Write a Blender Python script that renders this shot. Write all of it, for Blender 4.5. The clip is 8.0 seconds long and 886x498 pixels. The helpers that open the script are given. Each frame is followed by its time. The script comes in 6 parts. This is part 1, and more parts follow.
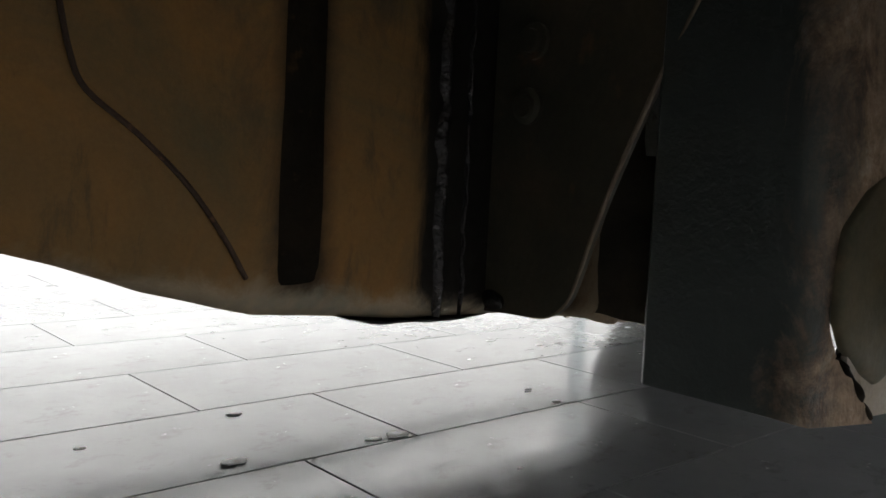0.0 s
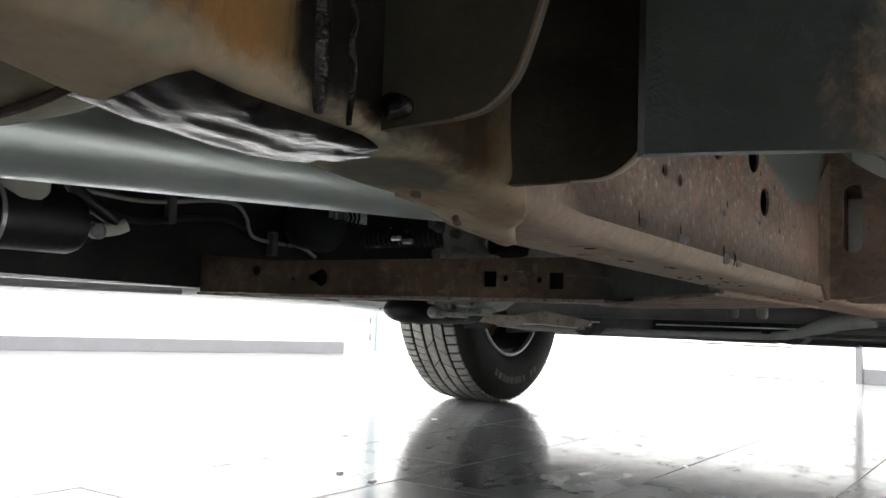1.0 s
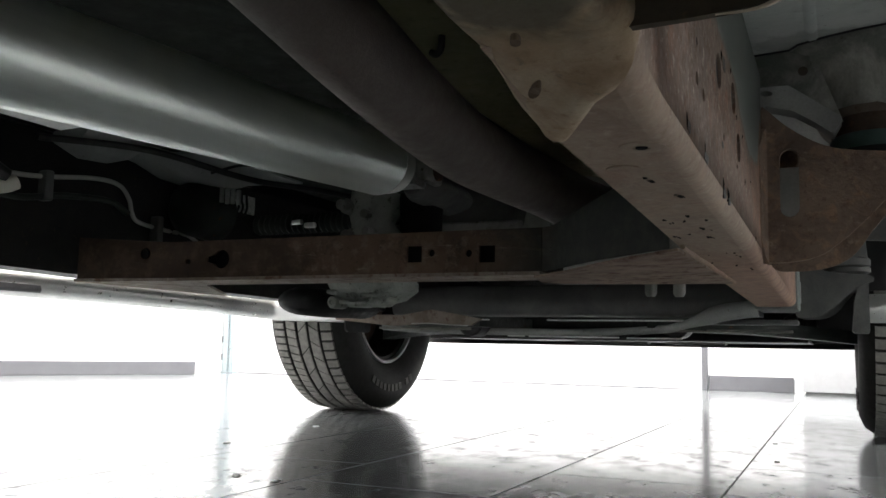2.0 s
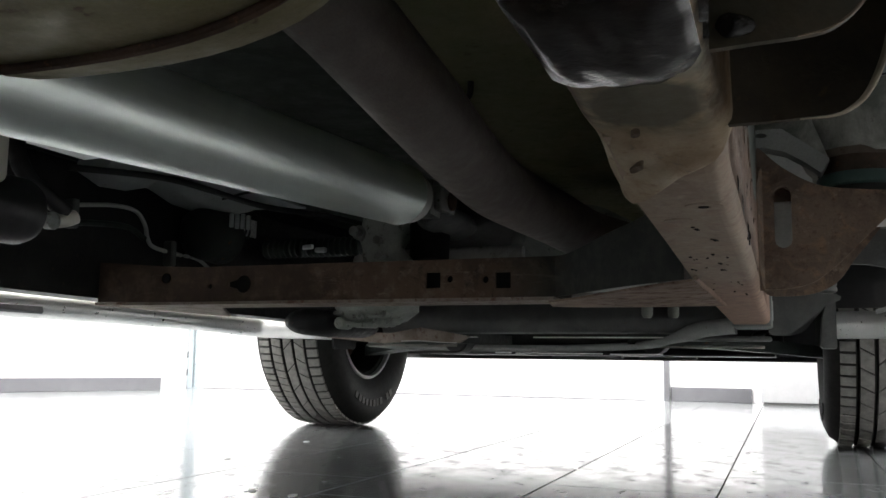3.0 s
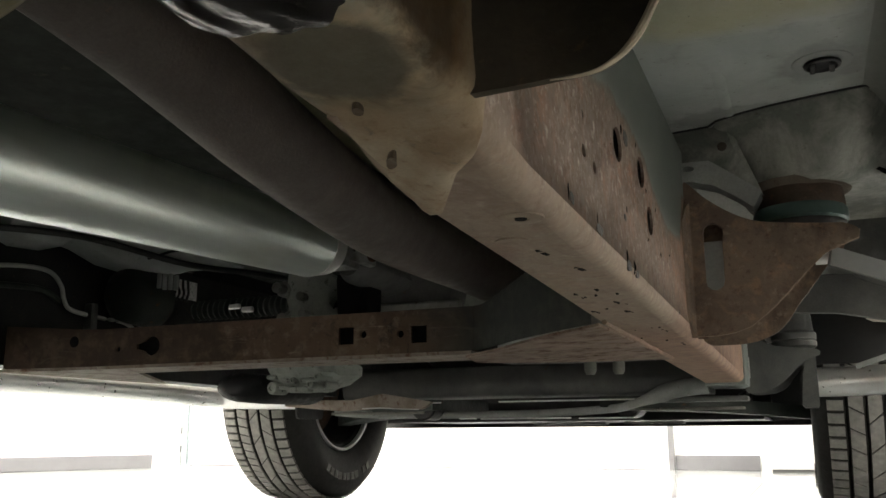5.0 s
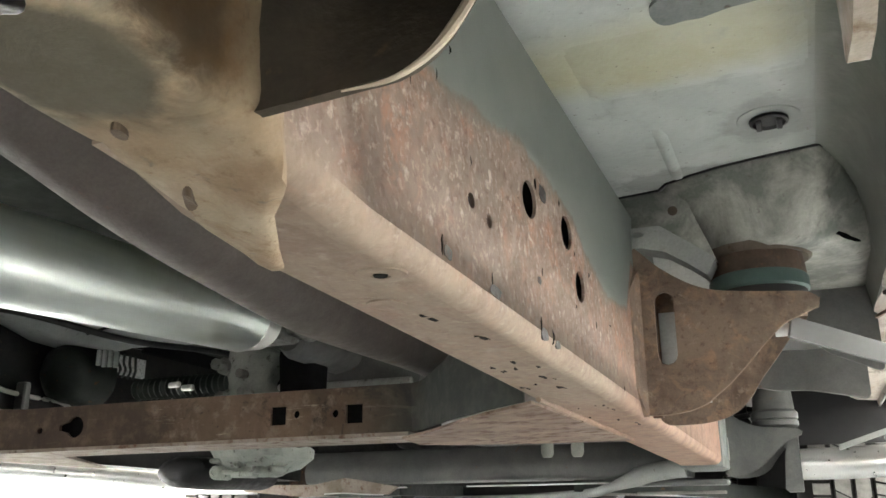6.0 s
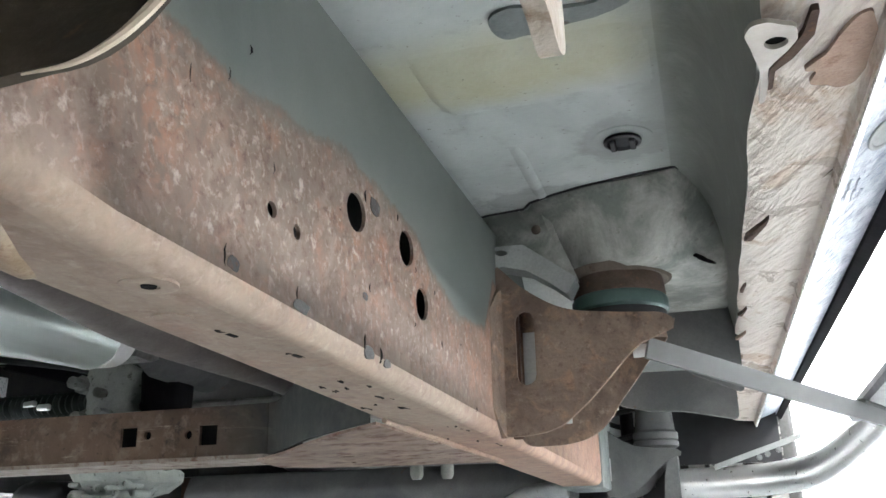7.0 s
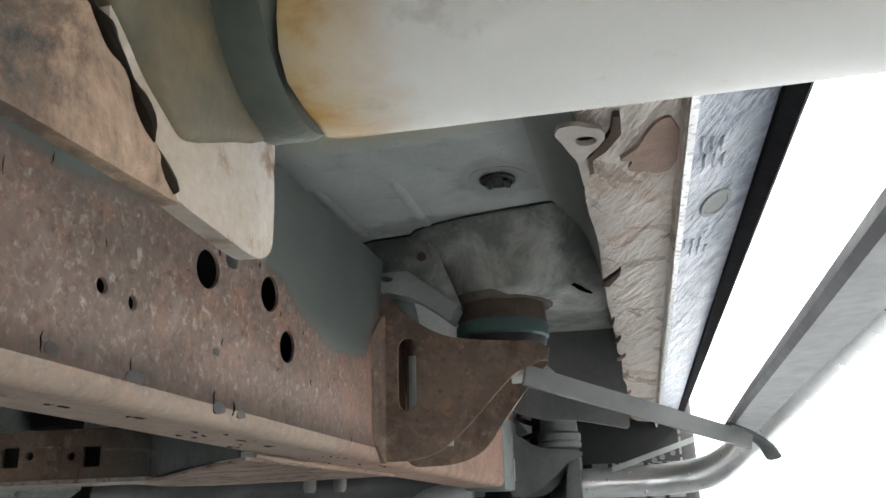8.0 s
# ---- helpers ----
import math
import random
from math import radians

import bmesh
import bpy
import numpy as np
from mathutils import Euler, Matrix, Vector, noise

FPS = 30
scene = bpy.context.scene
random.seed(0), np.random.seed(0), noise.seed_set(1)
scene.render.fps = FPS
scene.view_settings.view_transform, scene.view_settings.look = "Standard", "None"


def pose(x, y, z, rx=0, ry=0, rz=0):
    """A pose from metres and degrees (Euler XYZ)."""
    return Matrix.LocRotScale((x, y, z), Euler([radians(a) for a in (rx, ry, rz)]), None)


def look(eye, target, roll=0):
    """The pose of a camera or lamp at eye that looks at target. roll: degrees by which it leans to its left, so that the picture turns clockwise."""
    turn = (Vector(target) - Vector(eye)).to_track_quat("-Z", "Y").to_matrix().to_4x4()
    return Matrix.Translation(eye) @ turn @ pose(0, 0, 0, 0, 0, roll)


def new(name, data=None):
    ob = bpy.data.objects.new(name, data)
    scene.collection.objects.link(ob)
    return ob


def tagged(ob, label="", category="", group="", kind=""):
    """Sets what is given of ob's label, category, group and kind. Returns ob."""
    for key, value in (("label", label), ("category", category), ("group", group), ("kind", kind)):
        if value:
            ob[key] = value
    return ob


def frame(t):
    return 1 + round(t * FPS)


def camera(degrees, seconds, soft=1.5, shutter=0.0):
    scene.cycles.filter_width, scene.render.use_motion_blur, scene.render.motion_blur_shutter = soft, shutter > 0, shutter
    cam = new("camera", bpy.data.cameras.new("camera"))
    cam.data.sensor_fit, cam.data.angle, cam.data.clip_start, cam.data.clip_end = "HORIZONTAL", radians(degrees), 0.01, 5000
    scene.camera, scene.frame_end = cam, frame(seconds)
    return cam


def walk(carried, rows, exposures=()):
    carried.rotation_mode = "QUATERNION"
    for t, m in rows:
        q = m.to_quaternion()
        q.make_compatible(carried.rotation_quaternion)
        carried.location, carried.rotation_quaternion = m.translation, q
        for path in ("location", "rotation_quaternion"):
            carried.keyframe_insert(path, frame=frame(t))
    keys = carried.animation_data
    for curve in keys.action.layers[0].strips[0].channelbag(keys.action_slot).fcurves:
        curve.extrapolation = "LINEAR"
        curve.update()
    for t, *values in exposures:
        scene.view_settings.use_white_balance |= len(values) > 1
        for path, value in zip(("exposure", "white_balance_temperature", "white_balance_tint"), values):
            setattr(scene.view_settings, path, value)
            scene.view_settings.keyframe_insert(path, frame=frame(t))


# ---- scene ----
from mathutils import geometry

cam = camera(53.7, 8.0)
PATH = [
    (0, (0.992, -1.268, 0.473), (-0.498, 0.055, 0.298), 2.7),
    (0.2, (0.96, -1.231, 0.447), (-0.462, 0.173, 0.352), 2.9),
    (0.4, (0.932, -1.191, 0.423), (-0.424, 0.278, 0.4), 3.0),
    (0.5, (0.919, -1.179, 0.418), (-0.401, 0.324, 0.418), 2.7),
    (0.6, (0.915, -1.175, 0.411), (-0.367, 0.36, 0.444), 2.6),
    (0.9, (0.87, -1.185, 0.335), (-0.291, 0.438, 0.47), 2.2),
    (1, (0.85, -1.187, 0.314), (-0.281, 0.456, 0.469), 2.0),
    (1.5, (0.759, -1.149, 0.243), (-0.178, 0.607, 0.445), 1.3),
    (2, (0.704, -1.178, 0.239), (-0.114, 0.633, 0.461), 1.1),
    (2.2, (0.679, -1.215, 0.248), (-0.098, 0.613, 0.484), 0.9),
    (3.3, (0.647, -1.309, 0.252), (-0.071, 0.541, 0.503), 0.7),
    (3.5, (0.674, -1.285, 0.255), (-0.049, 0.567, 0.481), 0.7),
    (4, (0.714, -1.232, 0.275), (-0.008, 0.623, 0.469), 0.5),
    (4.2, (0.748, -1.225, 0.283), (0.02, 0.63, 0.461), 0.5),
    (5.5, (0.752, -1.078, 0.213), (0.015, 0.694, 0.775), -0.5),
    (6, (0.793, -1.04, 0.243), (0.074, 0.732, 0.828), -0.5),
    (6.5, (0.811, -1.026, 0.243), (0.187, 0.779, 0.837), -1.0),
    (7, (0.848, -0.993, 0.246), (0.313, 0.83, 0.871), -1.2),
    (7.5, (0.883, -0.996, 0.262), (0.42, 0.846, 0.889), -1.3),
    (8, (0.921, -1.009, 0.296), (0.517, 0.864, 0.871), -1.6),
]
EXPOSURES = [(0.0, -0.72, 6500, 10), (0.2, -0.42, 6500, 10), (0.6, 0.13, 6500, 10), (1.0, 0.38, 6500, 10), (1.5, 0.18, 6500, 10), (2.2, 0.05, 6500, 10), (3.3, 0.05, 6450, 10), (3.5, -0.08, 6450, 10), (4.0, -0.75, 6450, 10), (4.2, -0.8, 6450, 10), (5.3, 1.2, 7600, 6), (5.5, 1.56, 7700, 5), (6.0, 2.27, 6850, 9), (6.5, 2.22, 6350, 10), (7.0, 2.22, 6150, 10), (7.5, 1.97, 6100, 10), (8.0, 1.37, 6300, 10)]
walk(cam, [(t, look(eye, target, roll)) for t, eye, target, roll in PATH], EXPOSURES)

# ---- light ----
world = bpy.data.worlds.new("world")
scene.world = world
world.use_nodes = True
WN = world.node_tree
sky = WN.nodes.new("ShaderNodeTexSky")
sky.sky_type, sky.sun_disc, sky.sun_elevation, sky.sun_rotation = "NISHITA", False, radians(40), radians(120)
WN.links.new(sky.outputs[0], WN.nodes["Background"].inputs[0])
WN.nodes["Background"].inputs[1].default_value = 0.08


# ---- materials ----
def material(name, rough=0.6, metal=0.0, spec=0.5):
    m = bpy.data.materials.new(name)
    m.use_nodes = True
    b = m.node_tree.nodes["Principled BSDF"]
    b.inputs["Roughness"].default_value, b.inputs["Metallic"].default_value = rough, metal
    b.inputs["Specular IOR Level"].default_value = spec
    return m, m.node_tree, b


def noise_tex(nt, scale, detail=6.0, rough=0.6, stretch=None, distort=0.0):
    tc = nt.nodes.new("ShaderNodeTexCoord")
    n = nt.nodes.new("ShaderNodeTexNoise")
    n.inputs["Scale"].default_value, n.inputs["Detail"].default_value, n.inputs["Roughness"].default_value = scale, detail, rough
    n.inputs["Distortion"].default_value = distort
    out = tc.outputs["Object"]
    if stretch:
        mp = nt.nodes.new("ShaderNodeMapping")
        mp.inputs["Scale"].default_value = stretch
        nt.links.new(out, mp.inputs[0])
        out = mp.outputs[0]
    nt.links.new(out, n.inputs["Vector"])
    return n.outputs["Fac"]


def ramp(nt, fac, stops):
    r = nt.nodes.new("ShaderNodeValToRGB")
    while len(r.color_ramp.elements) < len(stops):
        r.color_ramp.elements.new(0.5)
    for e, (p, c) in zip(r.color_ramp.elements, stops):
        e.position, e.color = p, (*c, 1) if len(c) == 3 else c
    nt.links.new(fac, r.inputs[0])
    return r.outputs[0]


def blend(nt, fac, a, b, mode="MIX"):
    x = nt.nodes.new("ShaderNodeMix")
    x.data_type, x.blend_type = "RGBA", mode
    for sock, v in ((x.inputs[0], fac), (x.inputs[6], a), (x.inputs[7], b)):
        if isinstance(v, (int, float)):
            sock.default_value = v
        elif isinstance(v, tuple):
            sock.default_value = (*v, 1)
        else:
            nt.links.new(v, sock)
    return x.outputs[2]


def bump(nt, b, height, strength=0.3, dist=0.002):
    n = nt.nodes.new("ShaderNodeBump")
    n.inputs["Strength"].default_value, n.inputs["Distance"].default_value = strength, dist
    nt.links.new(height, n.inputs["Height"])
    nt.links.new(n.outputs[0], b.inputs["Normal"])


def weathered(name, base, dust, spot, rough=0.7, metal=0.0, big=7.0, fine=70.0, dusty=(0.38, 0.62), spots=(0.60, 0.70), relief=0.4, gloss=0.15, spec=0.22):
    """A surface of two colours in large patches, small spots of a third, and fine relief."""
    m, nt, b = material(name, rough, metal, spec)
    large, small = noise_tex(nt, big, 8, 0.65, None, 0.4), noise_tex(nt, fine, 6, 0.6)
    grain = noise_tex(nt, fine * 5, 3, 0.6)
    col = blend(nt, ramp(nt, large, [(dusty[0], (0, 0, 0)), (dusty[1], (1, 1, 1))]), base, dust)
    col = blend(nt, ramp(nt, small, [(spots[0], (0, 0, 0)), (spots[1], (1, 1, 1))]), col, spot)
    col = blend(nt, 0.35, col, ramp(nt, grain, [(0.3, (0.55, 0.55, 0.55)), (0.7, (1.0, 1.0, 1.0))]), "MULTIPLY")
    nt.links.new(col, b.inputs["Base Color"])
    nt.links.new(ramp(nt, small, [(0.3, (rough - gloss,) * 3), (0.7, (min(1, rough + gloss),) * 3)]), b.inputs["Roughness"])
    add = nt.nodes.new("ShaderNodeMath")
    add.operation = "ADD"
    nt.links.new(small, add.inputs[0])
    nt.links.new(grain, add.inputs[1])
    bump(nt, b, add.outputs[0], relief, 0.0015)
    return m


def plain(name, col, rough=0.5, metal=0.0, var=0.12, scale=25.0, relief=0.08, spec=0.5):
    m, nt, b = material(name, rough, metal, spec)
    n = noise_tex(nt, scale, 6, 0.6)
    dark = tuple(c * (1 - var) for c in col)
    light = tuple(min(1, c * (1 + var)) for c in col)
    nt.links.new(ramp(nt, n, [(0.3, dark), (0.7, light)]), b.inputs["Base Color"])
    nt.links.new(ramp(nt, noise_tex(nt, scale * 3, 4), [(0.3, (max(0.03, rough - 0.08),) * 3), (0.7, (min(1, rough + 0.08),) * 3)]), b.inputs["Roughness"])
    bump(nt, b, noise_tex(nt, scale * 8, 3), relief, 0.001)
    return m


def axis_terms(nt, *terms):
    """Sum of k times x, y or z of the object's space, or of any other value."""
    tc = nt.nodes.new("ShaderNodeTexCoord")
    sep = nt.nodes.new("ShaderNodeSeparateXYZ")
    nt.links.new(tc.outputs["Object"], sep.inputs[0])
    tot = None
    for src, k in terms:
        mul = nt.nodes.new("ShaderNodeMath")
        mul.operation, mul.inputs[1].default_value = "MULTIPLY_ADD", k
        nt.links.new(sep.outputs["XYZ".index(src)] if isinstance(src, str) else src, mul.inputs[0])
        mul.inputs[2].default_value = 0.0
        if tot is not None:
            nt.links.new(tot, mul.inputs[2])
        tot = mul.outputs[0]
    return tot


def step(nt, fac, lo, hi):
    return ramp(nt, fac, [(lo, (0, 0, 0)), (hi, (1, 1, 1))]) if lo < hi else ramp(nt, fac, [(hi, (1, 1, 1)), (lo, (0, 0, 0))])


def shifted(nt, fac, add, mul=1.0):
    n = nt.nodes.new("ShaderNodeMath")
    n.operation, n.inputs[1].default_value, n.inputs[2].default_value = "MULTIPLY_ADD", mul, add
    nt.links.new(fac, n.inputs[0])
    return n.outputs[0]




RUST_DUST = weathered("dusty_rusty_steel", (0.30, 0.215, 0.165), (0.37, 0.295, 0.225), (0.20, 0.110, 0.075), 0.75, 0.0, 15, 30, (0.42, 0.58), (0.50, 0.62), 0.4)
RUST_DARK = weathered("dark_rusted_steel", (0.060, 0.036, 0.026), (0.12, 0.072, 0.05), (0.20, 0.10, 0.055), 0.75, 0.0, 11, 80, (0.45, 0.65), (0.60, 0.70), 0.5)
GREY_PAINT = weathered("grey_green_painted_steel", (0.15, 0.17, 0.165), (0.22, 0.235, 0.225), (0.10, 0.085, 0.07), 0.55, 0.0, 6, 60, (0.4, 0.65), (0.66, 0.74), 0.15)
DARK_PAINT = weathered("dark_green_grey_steel", (0.030, 0.037, 0.034), (0.052, 0.060, 0.053), (0.11, 0.065, 0.035), 0.55, 0.0, 10, 60, (0.4, 0.7), (0.64, 0.72), 0.2)
FLOOR_PAN = weathered("pale_grey_underseal", (0.40, 0.435, 0.425), (0.52, 0.55, 0.535), (0.30, 0.31, 0.29), 0.55, 0.0, 5, 45, (0.35, 0.65), (0.62, 0.74), 0.15)
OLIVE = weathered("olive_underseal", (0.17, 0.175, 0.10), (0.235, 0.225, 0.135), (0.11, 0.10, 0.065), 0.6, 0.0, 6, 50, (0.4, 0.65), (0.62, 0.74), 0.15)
DUSTY_GREY = weathered("dusty_grey_steel", (0.17, 0.175, 0.155), (0.27, 0.265, 0.235), (0.11, 0.09, 0.07), 0.7, 0.0, 10, 70, (0.4, 0.65), (0.62, 0.72), 0.3)
CAST = weathered("grey_cast_aluminium", (0.34, 0.35, 0.33), (0.20, 0.20, 0.18), (0.12, 0.11, 0.09), 0.55, 0.6, 18, 120, (0.45, 0.65), (0.60, 0.70), 0.6)
BLACK = plain("black_plastic", (0.012, 0.012, 0.013), 0.5, 0, 0.2)
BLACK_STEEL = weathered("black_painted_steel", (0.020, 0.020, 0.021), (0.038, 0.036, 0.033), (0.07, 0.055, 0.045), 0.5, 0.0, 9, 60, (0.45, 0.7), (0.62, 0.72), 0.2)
RUBBER = plain("tyre_rubber", (0.017, 0.0165, 0.015), 0.72, 0, 0.25, 40, 0.15, 0.3)
RUBBER_MARK = plain("raised_sidewall_rubber", (0.050, 0.048, 0.043), 0.6, 0, 0.25, 60, 0.2, 0.3)
RUBBER_PALE = plain("dusty_tread_rubber", (0.200, 0.194, 0.180), 0.8, 0, 0.25, 60, 0.2, 0.3)
GREEN_RUBBER = plain("green_rubber_band", (0.075, 0.125, 0.113), 0.5, 0, 0.2, 30)
STEP = plain("brushed_step_tube", (0.62, 0.62, 0.61), 0.34, 0.85, 0.06, 20, 0.05)
STEP_BRACE = plain("grey_step_bracket", (0.125, 0.128, 0.125), 0.45, 0.2, 0.12, 25, 0.06)
def arm_material():
    """Pale coated steel with an orange rust stain where it meets the boss."""
    m, nt, b = material("pale_coated_arm", 0.4, 0.0, 0.4)
    large, mid = noise_tex(nt, 6, 6, 0.6), noise_tex(nt, 45, 6, 0.65)
    col = blend(nt, step(nt, large, 0.35, 0.65), (0.60, 0.585, 0.54), (0.68, 0.67, 0.63))
    stain = step(nt, axis_terms(nt, ("X", 1.0), (noise_tex(nt, 30, 7, 0.65), 0.030)), 0.886, 0.860)
    col = blend(nt, stain, col, blend(nt, step(nt, mid, 0.4, 0.62), (0.42, 0.235, 0.05), (0.50, 0.39, 0.22)))
    col = blend(nt, shifted(nt, step(nt, mid, 0.60, 0.70), 0.0, 0.5), col, (0.40, 0.36, 0.30))
    nt.links.new(col, b.inputs["Base Color"])
    bump(nt, b, mid, 0.12, 0.002)
    return m


CREAM_BONE = plain("cream_dusty_steel", (0.46, 0.385, 0.295), 0.65, 0, 0.18, 40, 0.2)
WHITE_PLASTIC = plain("cream_plastic", (0.62, 0.60, 0.53), 0.45, 0, 0.08)
CHROME = plain("bright_metal_line", (0.66, 0.66, 0.64), 0.38, 0.75, 0.08)
LINE = plain("dull_steel_line", (0.42, 0.42, 0.40), 0.5, 0.3, 0.08, 25, 0.02)
RIM = plain("dull_wheel_metal", (0.48, 0.48, 0.47), 0.42, 0.6, 0.3, 14)
BODY_PAINT = plain("white_body_paint", (0.72, 0.72, 0.71), 0.25, 0, 0.03, 10, 0.02)
PIPE_BROWN = weathered("brown_exhaust_steel", (0.132, 0.116, 0.106), (0.170, 0.144, 0.130), (0.20, 0.14, 0.115), 0.6, 0.2, 8, 60, (0.4, 0.7), (0.66, 0.74), 0.2)
MUFFLER = weathered("tan_dusty_muffler_steel", (0.195, 0.172, 0.098), (0.25, 0.222, 0.140), (0.13, 0.09, 0.06), 0.6, 0.2, 7, 50, (0.4, 0.65), (0.64, 0.72), 0.2)
GLASS_DARK = plain("dark_window_glass", (0.02, 0.022, 0.024), 0.08, 0, 0.05)


def shaft_material():
    m, nt, b = material("brushed_aluminium_shaft", 0.36, 0.8)
    n = noise_tex(nt, 30, 5, 0.6, (1, 0.05, 1))
    nt.links.new(ramp(nt, n, [(0.3, (0.68, 0.75, 0.72)), (0.7, (0.84, 0.90, 0.87))]), b.inputs["Base Color"])
    nt.links.new(ramp(nt, noise_tex(nt, 60, 5, 0.6, (1, 0.2, 1)), [(0.3, (0.34,) * 3), (0.75, (0.46,) * 3)]), b.inputs["Roughness"])
    return m


def grease_material(grain, relief, gloss):
    m, nt, b = material("wet_black_grease", 0.12, 0.0, gloss)
    b.inputs["IOR"].default_value = 1.55
    n = noise_tex(nt, 45, 6, 0.65)
    nt.links.new(ramp(nt, n, [(0.35, (0.006, 0.005, 0.005)), (0.7, (0.018, 0.013, 0.010))]), b.inputs["Base Color"])
    bump(nt, b, noise_tex(nt, grain, 5, 0.6), relief, 0.003)
    return m


def slanted(nt, scale, detail, rough, distort=0.6, long=0.16):
    """Noise drawn out along the diagonal on which the sill's coat wrinkles."""
    comb = nt.nodes.new("ShaderNodeCombineXYZ")
    nt.links.new(axis_terms(nt, ("X", 0.94), ("Y", 0.34)), comb.inputs[0])
    nt.links.new(axis_terms(nt, ("X", -0.34 * long), ("Y", 0.94 * long)), comb.inputs[1])
    nt.links.new(axis_terms(nt, ("Z", 1.0)), comb.inputs[2])
    n = nt.nodes.new("ShaderNodeTexNoise")
    n.inputs["Scale"].default_value, n.inputs["Detail"].default_value = scale, detail
    n.inputs["Roughness"].default_value, n.inputs["Distortion"].default_value = rough, distort
    nt.links.new(comb.outputs[0], n.inputs["Vector"])
    return n.outputs[0]


def sill_material(name, metal, silver):
    """Cream and tan coat, wrinkled on a slant and flaked to brown; it turns to crumpled silver past x = silver."""
    m, nt, b = material(name, 0.35, metal, 0.5)
    patch, wrinkle, fold = noise_tex(nt, 13, 9, 0.62, (1, 0.7, 1), 0.4), slanted(nt, 190, 6, 0.62), slanted(nt, 70, 5, 0.6)
    col = blend(nt, step(nt, patch, 0.36, 0.64), (0.62, 0.540, 0.462), (0.71, 0.645, 0.580))
    col = blend(nt, step(nt, noise_tex(nt, 17, 8, 0.66, (1, 0.5, 1), 0.8), 0.55, 0.63), col, (0.50, 0.375, 0.275))
    col = blend(nt, shifted(nt, step(nt, fold, 0.54, 0.66), 0.0, 0.55), col, (0.42, 0.33, 0.275))
    col = blend(nt, step(nt, slanted(nt, 120, 7, 0.7), 0.66, 0.70), col, (0.14, 0.085, 0.06))
    bare = step(nt, axis_terms(nt, ("X", 1.0), (noise_tex(nt, 20, 8, 0.72, (1, 0.6, 1), 0.8), 0.20)), silver, silver + 0.03)
    steel = blend(nt, step(nt, noise_tex(nt, 30, 7, 0.68, (1, 0.6, 1), 0.8), 0.42, 0.62), (0.36, 0.39, 0.43), (0.14, 0.175, 0.23))
    steel = blend(nt, step(nt, wrinkle, 0.56, 0.66), steel, (0.09, 0.11, 0.15))
    col = blend(nt, bare, col, steel)
    nt.links.new(col, b.inputs["Base Color"])
    nt.links.new(shifted(nt, bare, metal, 0.35 - metal), b.inputs["Metallic"])
    nt.links.new(blend(nt, bare, ramp(nt, patch, [(0.4, (0.26,) * 3), (0.65, (0.5,) * 3)]), (0.30, 0.30, 0.30)), b.inputs["Roughness"])
    bump(nt, b, axis_terms(nt, (wrinkle, 0.7), (fold, 1.2), (noise_tex(nt, 90, 5, 0.6), 0.35)), 0.8, 0.009)
    return m


def shackle_material():
    """Dark painted plate that rusts to orange brown towards its outer edge."""
    m, nt, b = material("dark_shackle_with_rust", 0.5, 0.0, 0.6)
    tc = nt.nodes.new("ShaderNodeTexCoord")
    sep = nt.nodes.new("ShaderNodeSeparateXYZ")
    nt.links.new(tc.outputs["Object"], sep.inputs[0])
    mul = nt.nodes.new("ShaderNodeMath")
    mul.operation, mul.inputs[1].default_value = "MULTIPLY_ADD", 0.09
    nt.links.new(noise_tex(nt, 22, 9, 0.72, (1, 1, 0.45), 0.8), mul.inputs[0])
    nt.links.new(sep.outputs[0], mul.inputs[2])
    zone = ramp(nt, mul.outputs[0], [(0.844, (0, 0, 0)), (0.872, (1, 1, 1))])
    paint = ramp(nt, noise_tex(nt, 9, 7, 0.65), [(0.35, (0.010, 0.016, 0.014)), (0.7, (0.024, 0.033, 0.028))])
    nt.links.new(shifted(nt, zone, 0.42, 0.4), b.inputs["Roughness"])
    rust = ramp(nt, noise_tex(nt, 40, 9, 0.75, None, 0.3), [(0.36, (0.030, 0.019, 0.012)), (0.45, (0.15, 0.082, 0.042)), (0.55, (0.31, 0.20, 0.12)), (0.66, (0.46, 0.37, 0.28))])
    pale = ramp(nt, mul.outputs[0], [(0.864, (0, 0, 0)), (0.880, (1, 1, 1))])
    worn = ramp(nt, noise_tex(nt, 30, 7, 0.65), [(0.35, (0.20, 0.150, 0.108)), (0.6, (0.34, 0.28, 0.215))])
    nt.links.new(blend(nt, pale, blend(nt, zone, paint, rust), worn), b.inputs["Base Color"])
    bump(nt, b, noise_tex(nt, 70, 8, 0.7), 0.7, 0.003)
    return m


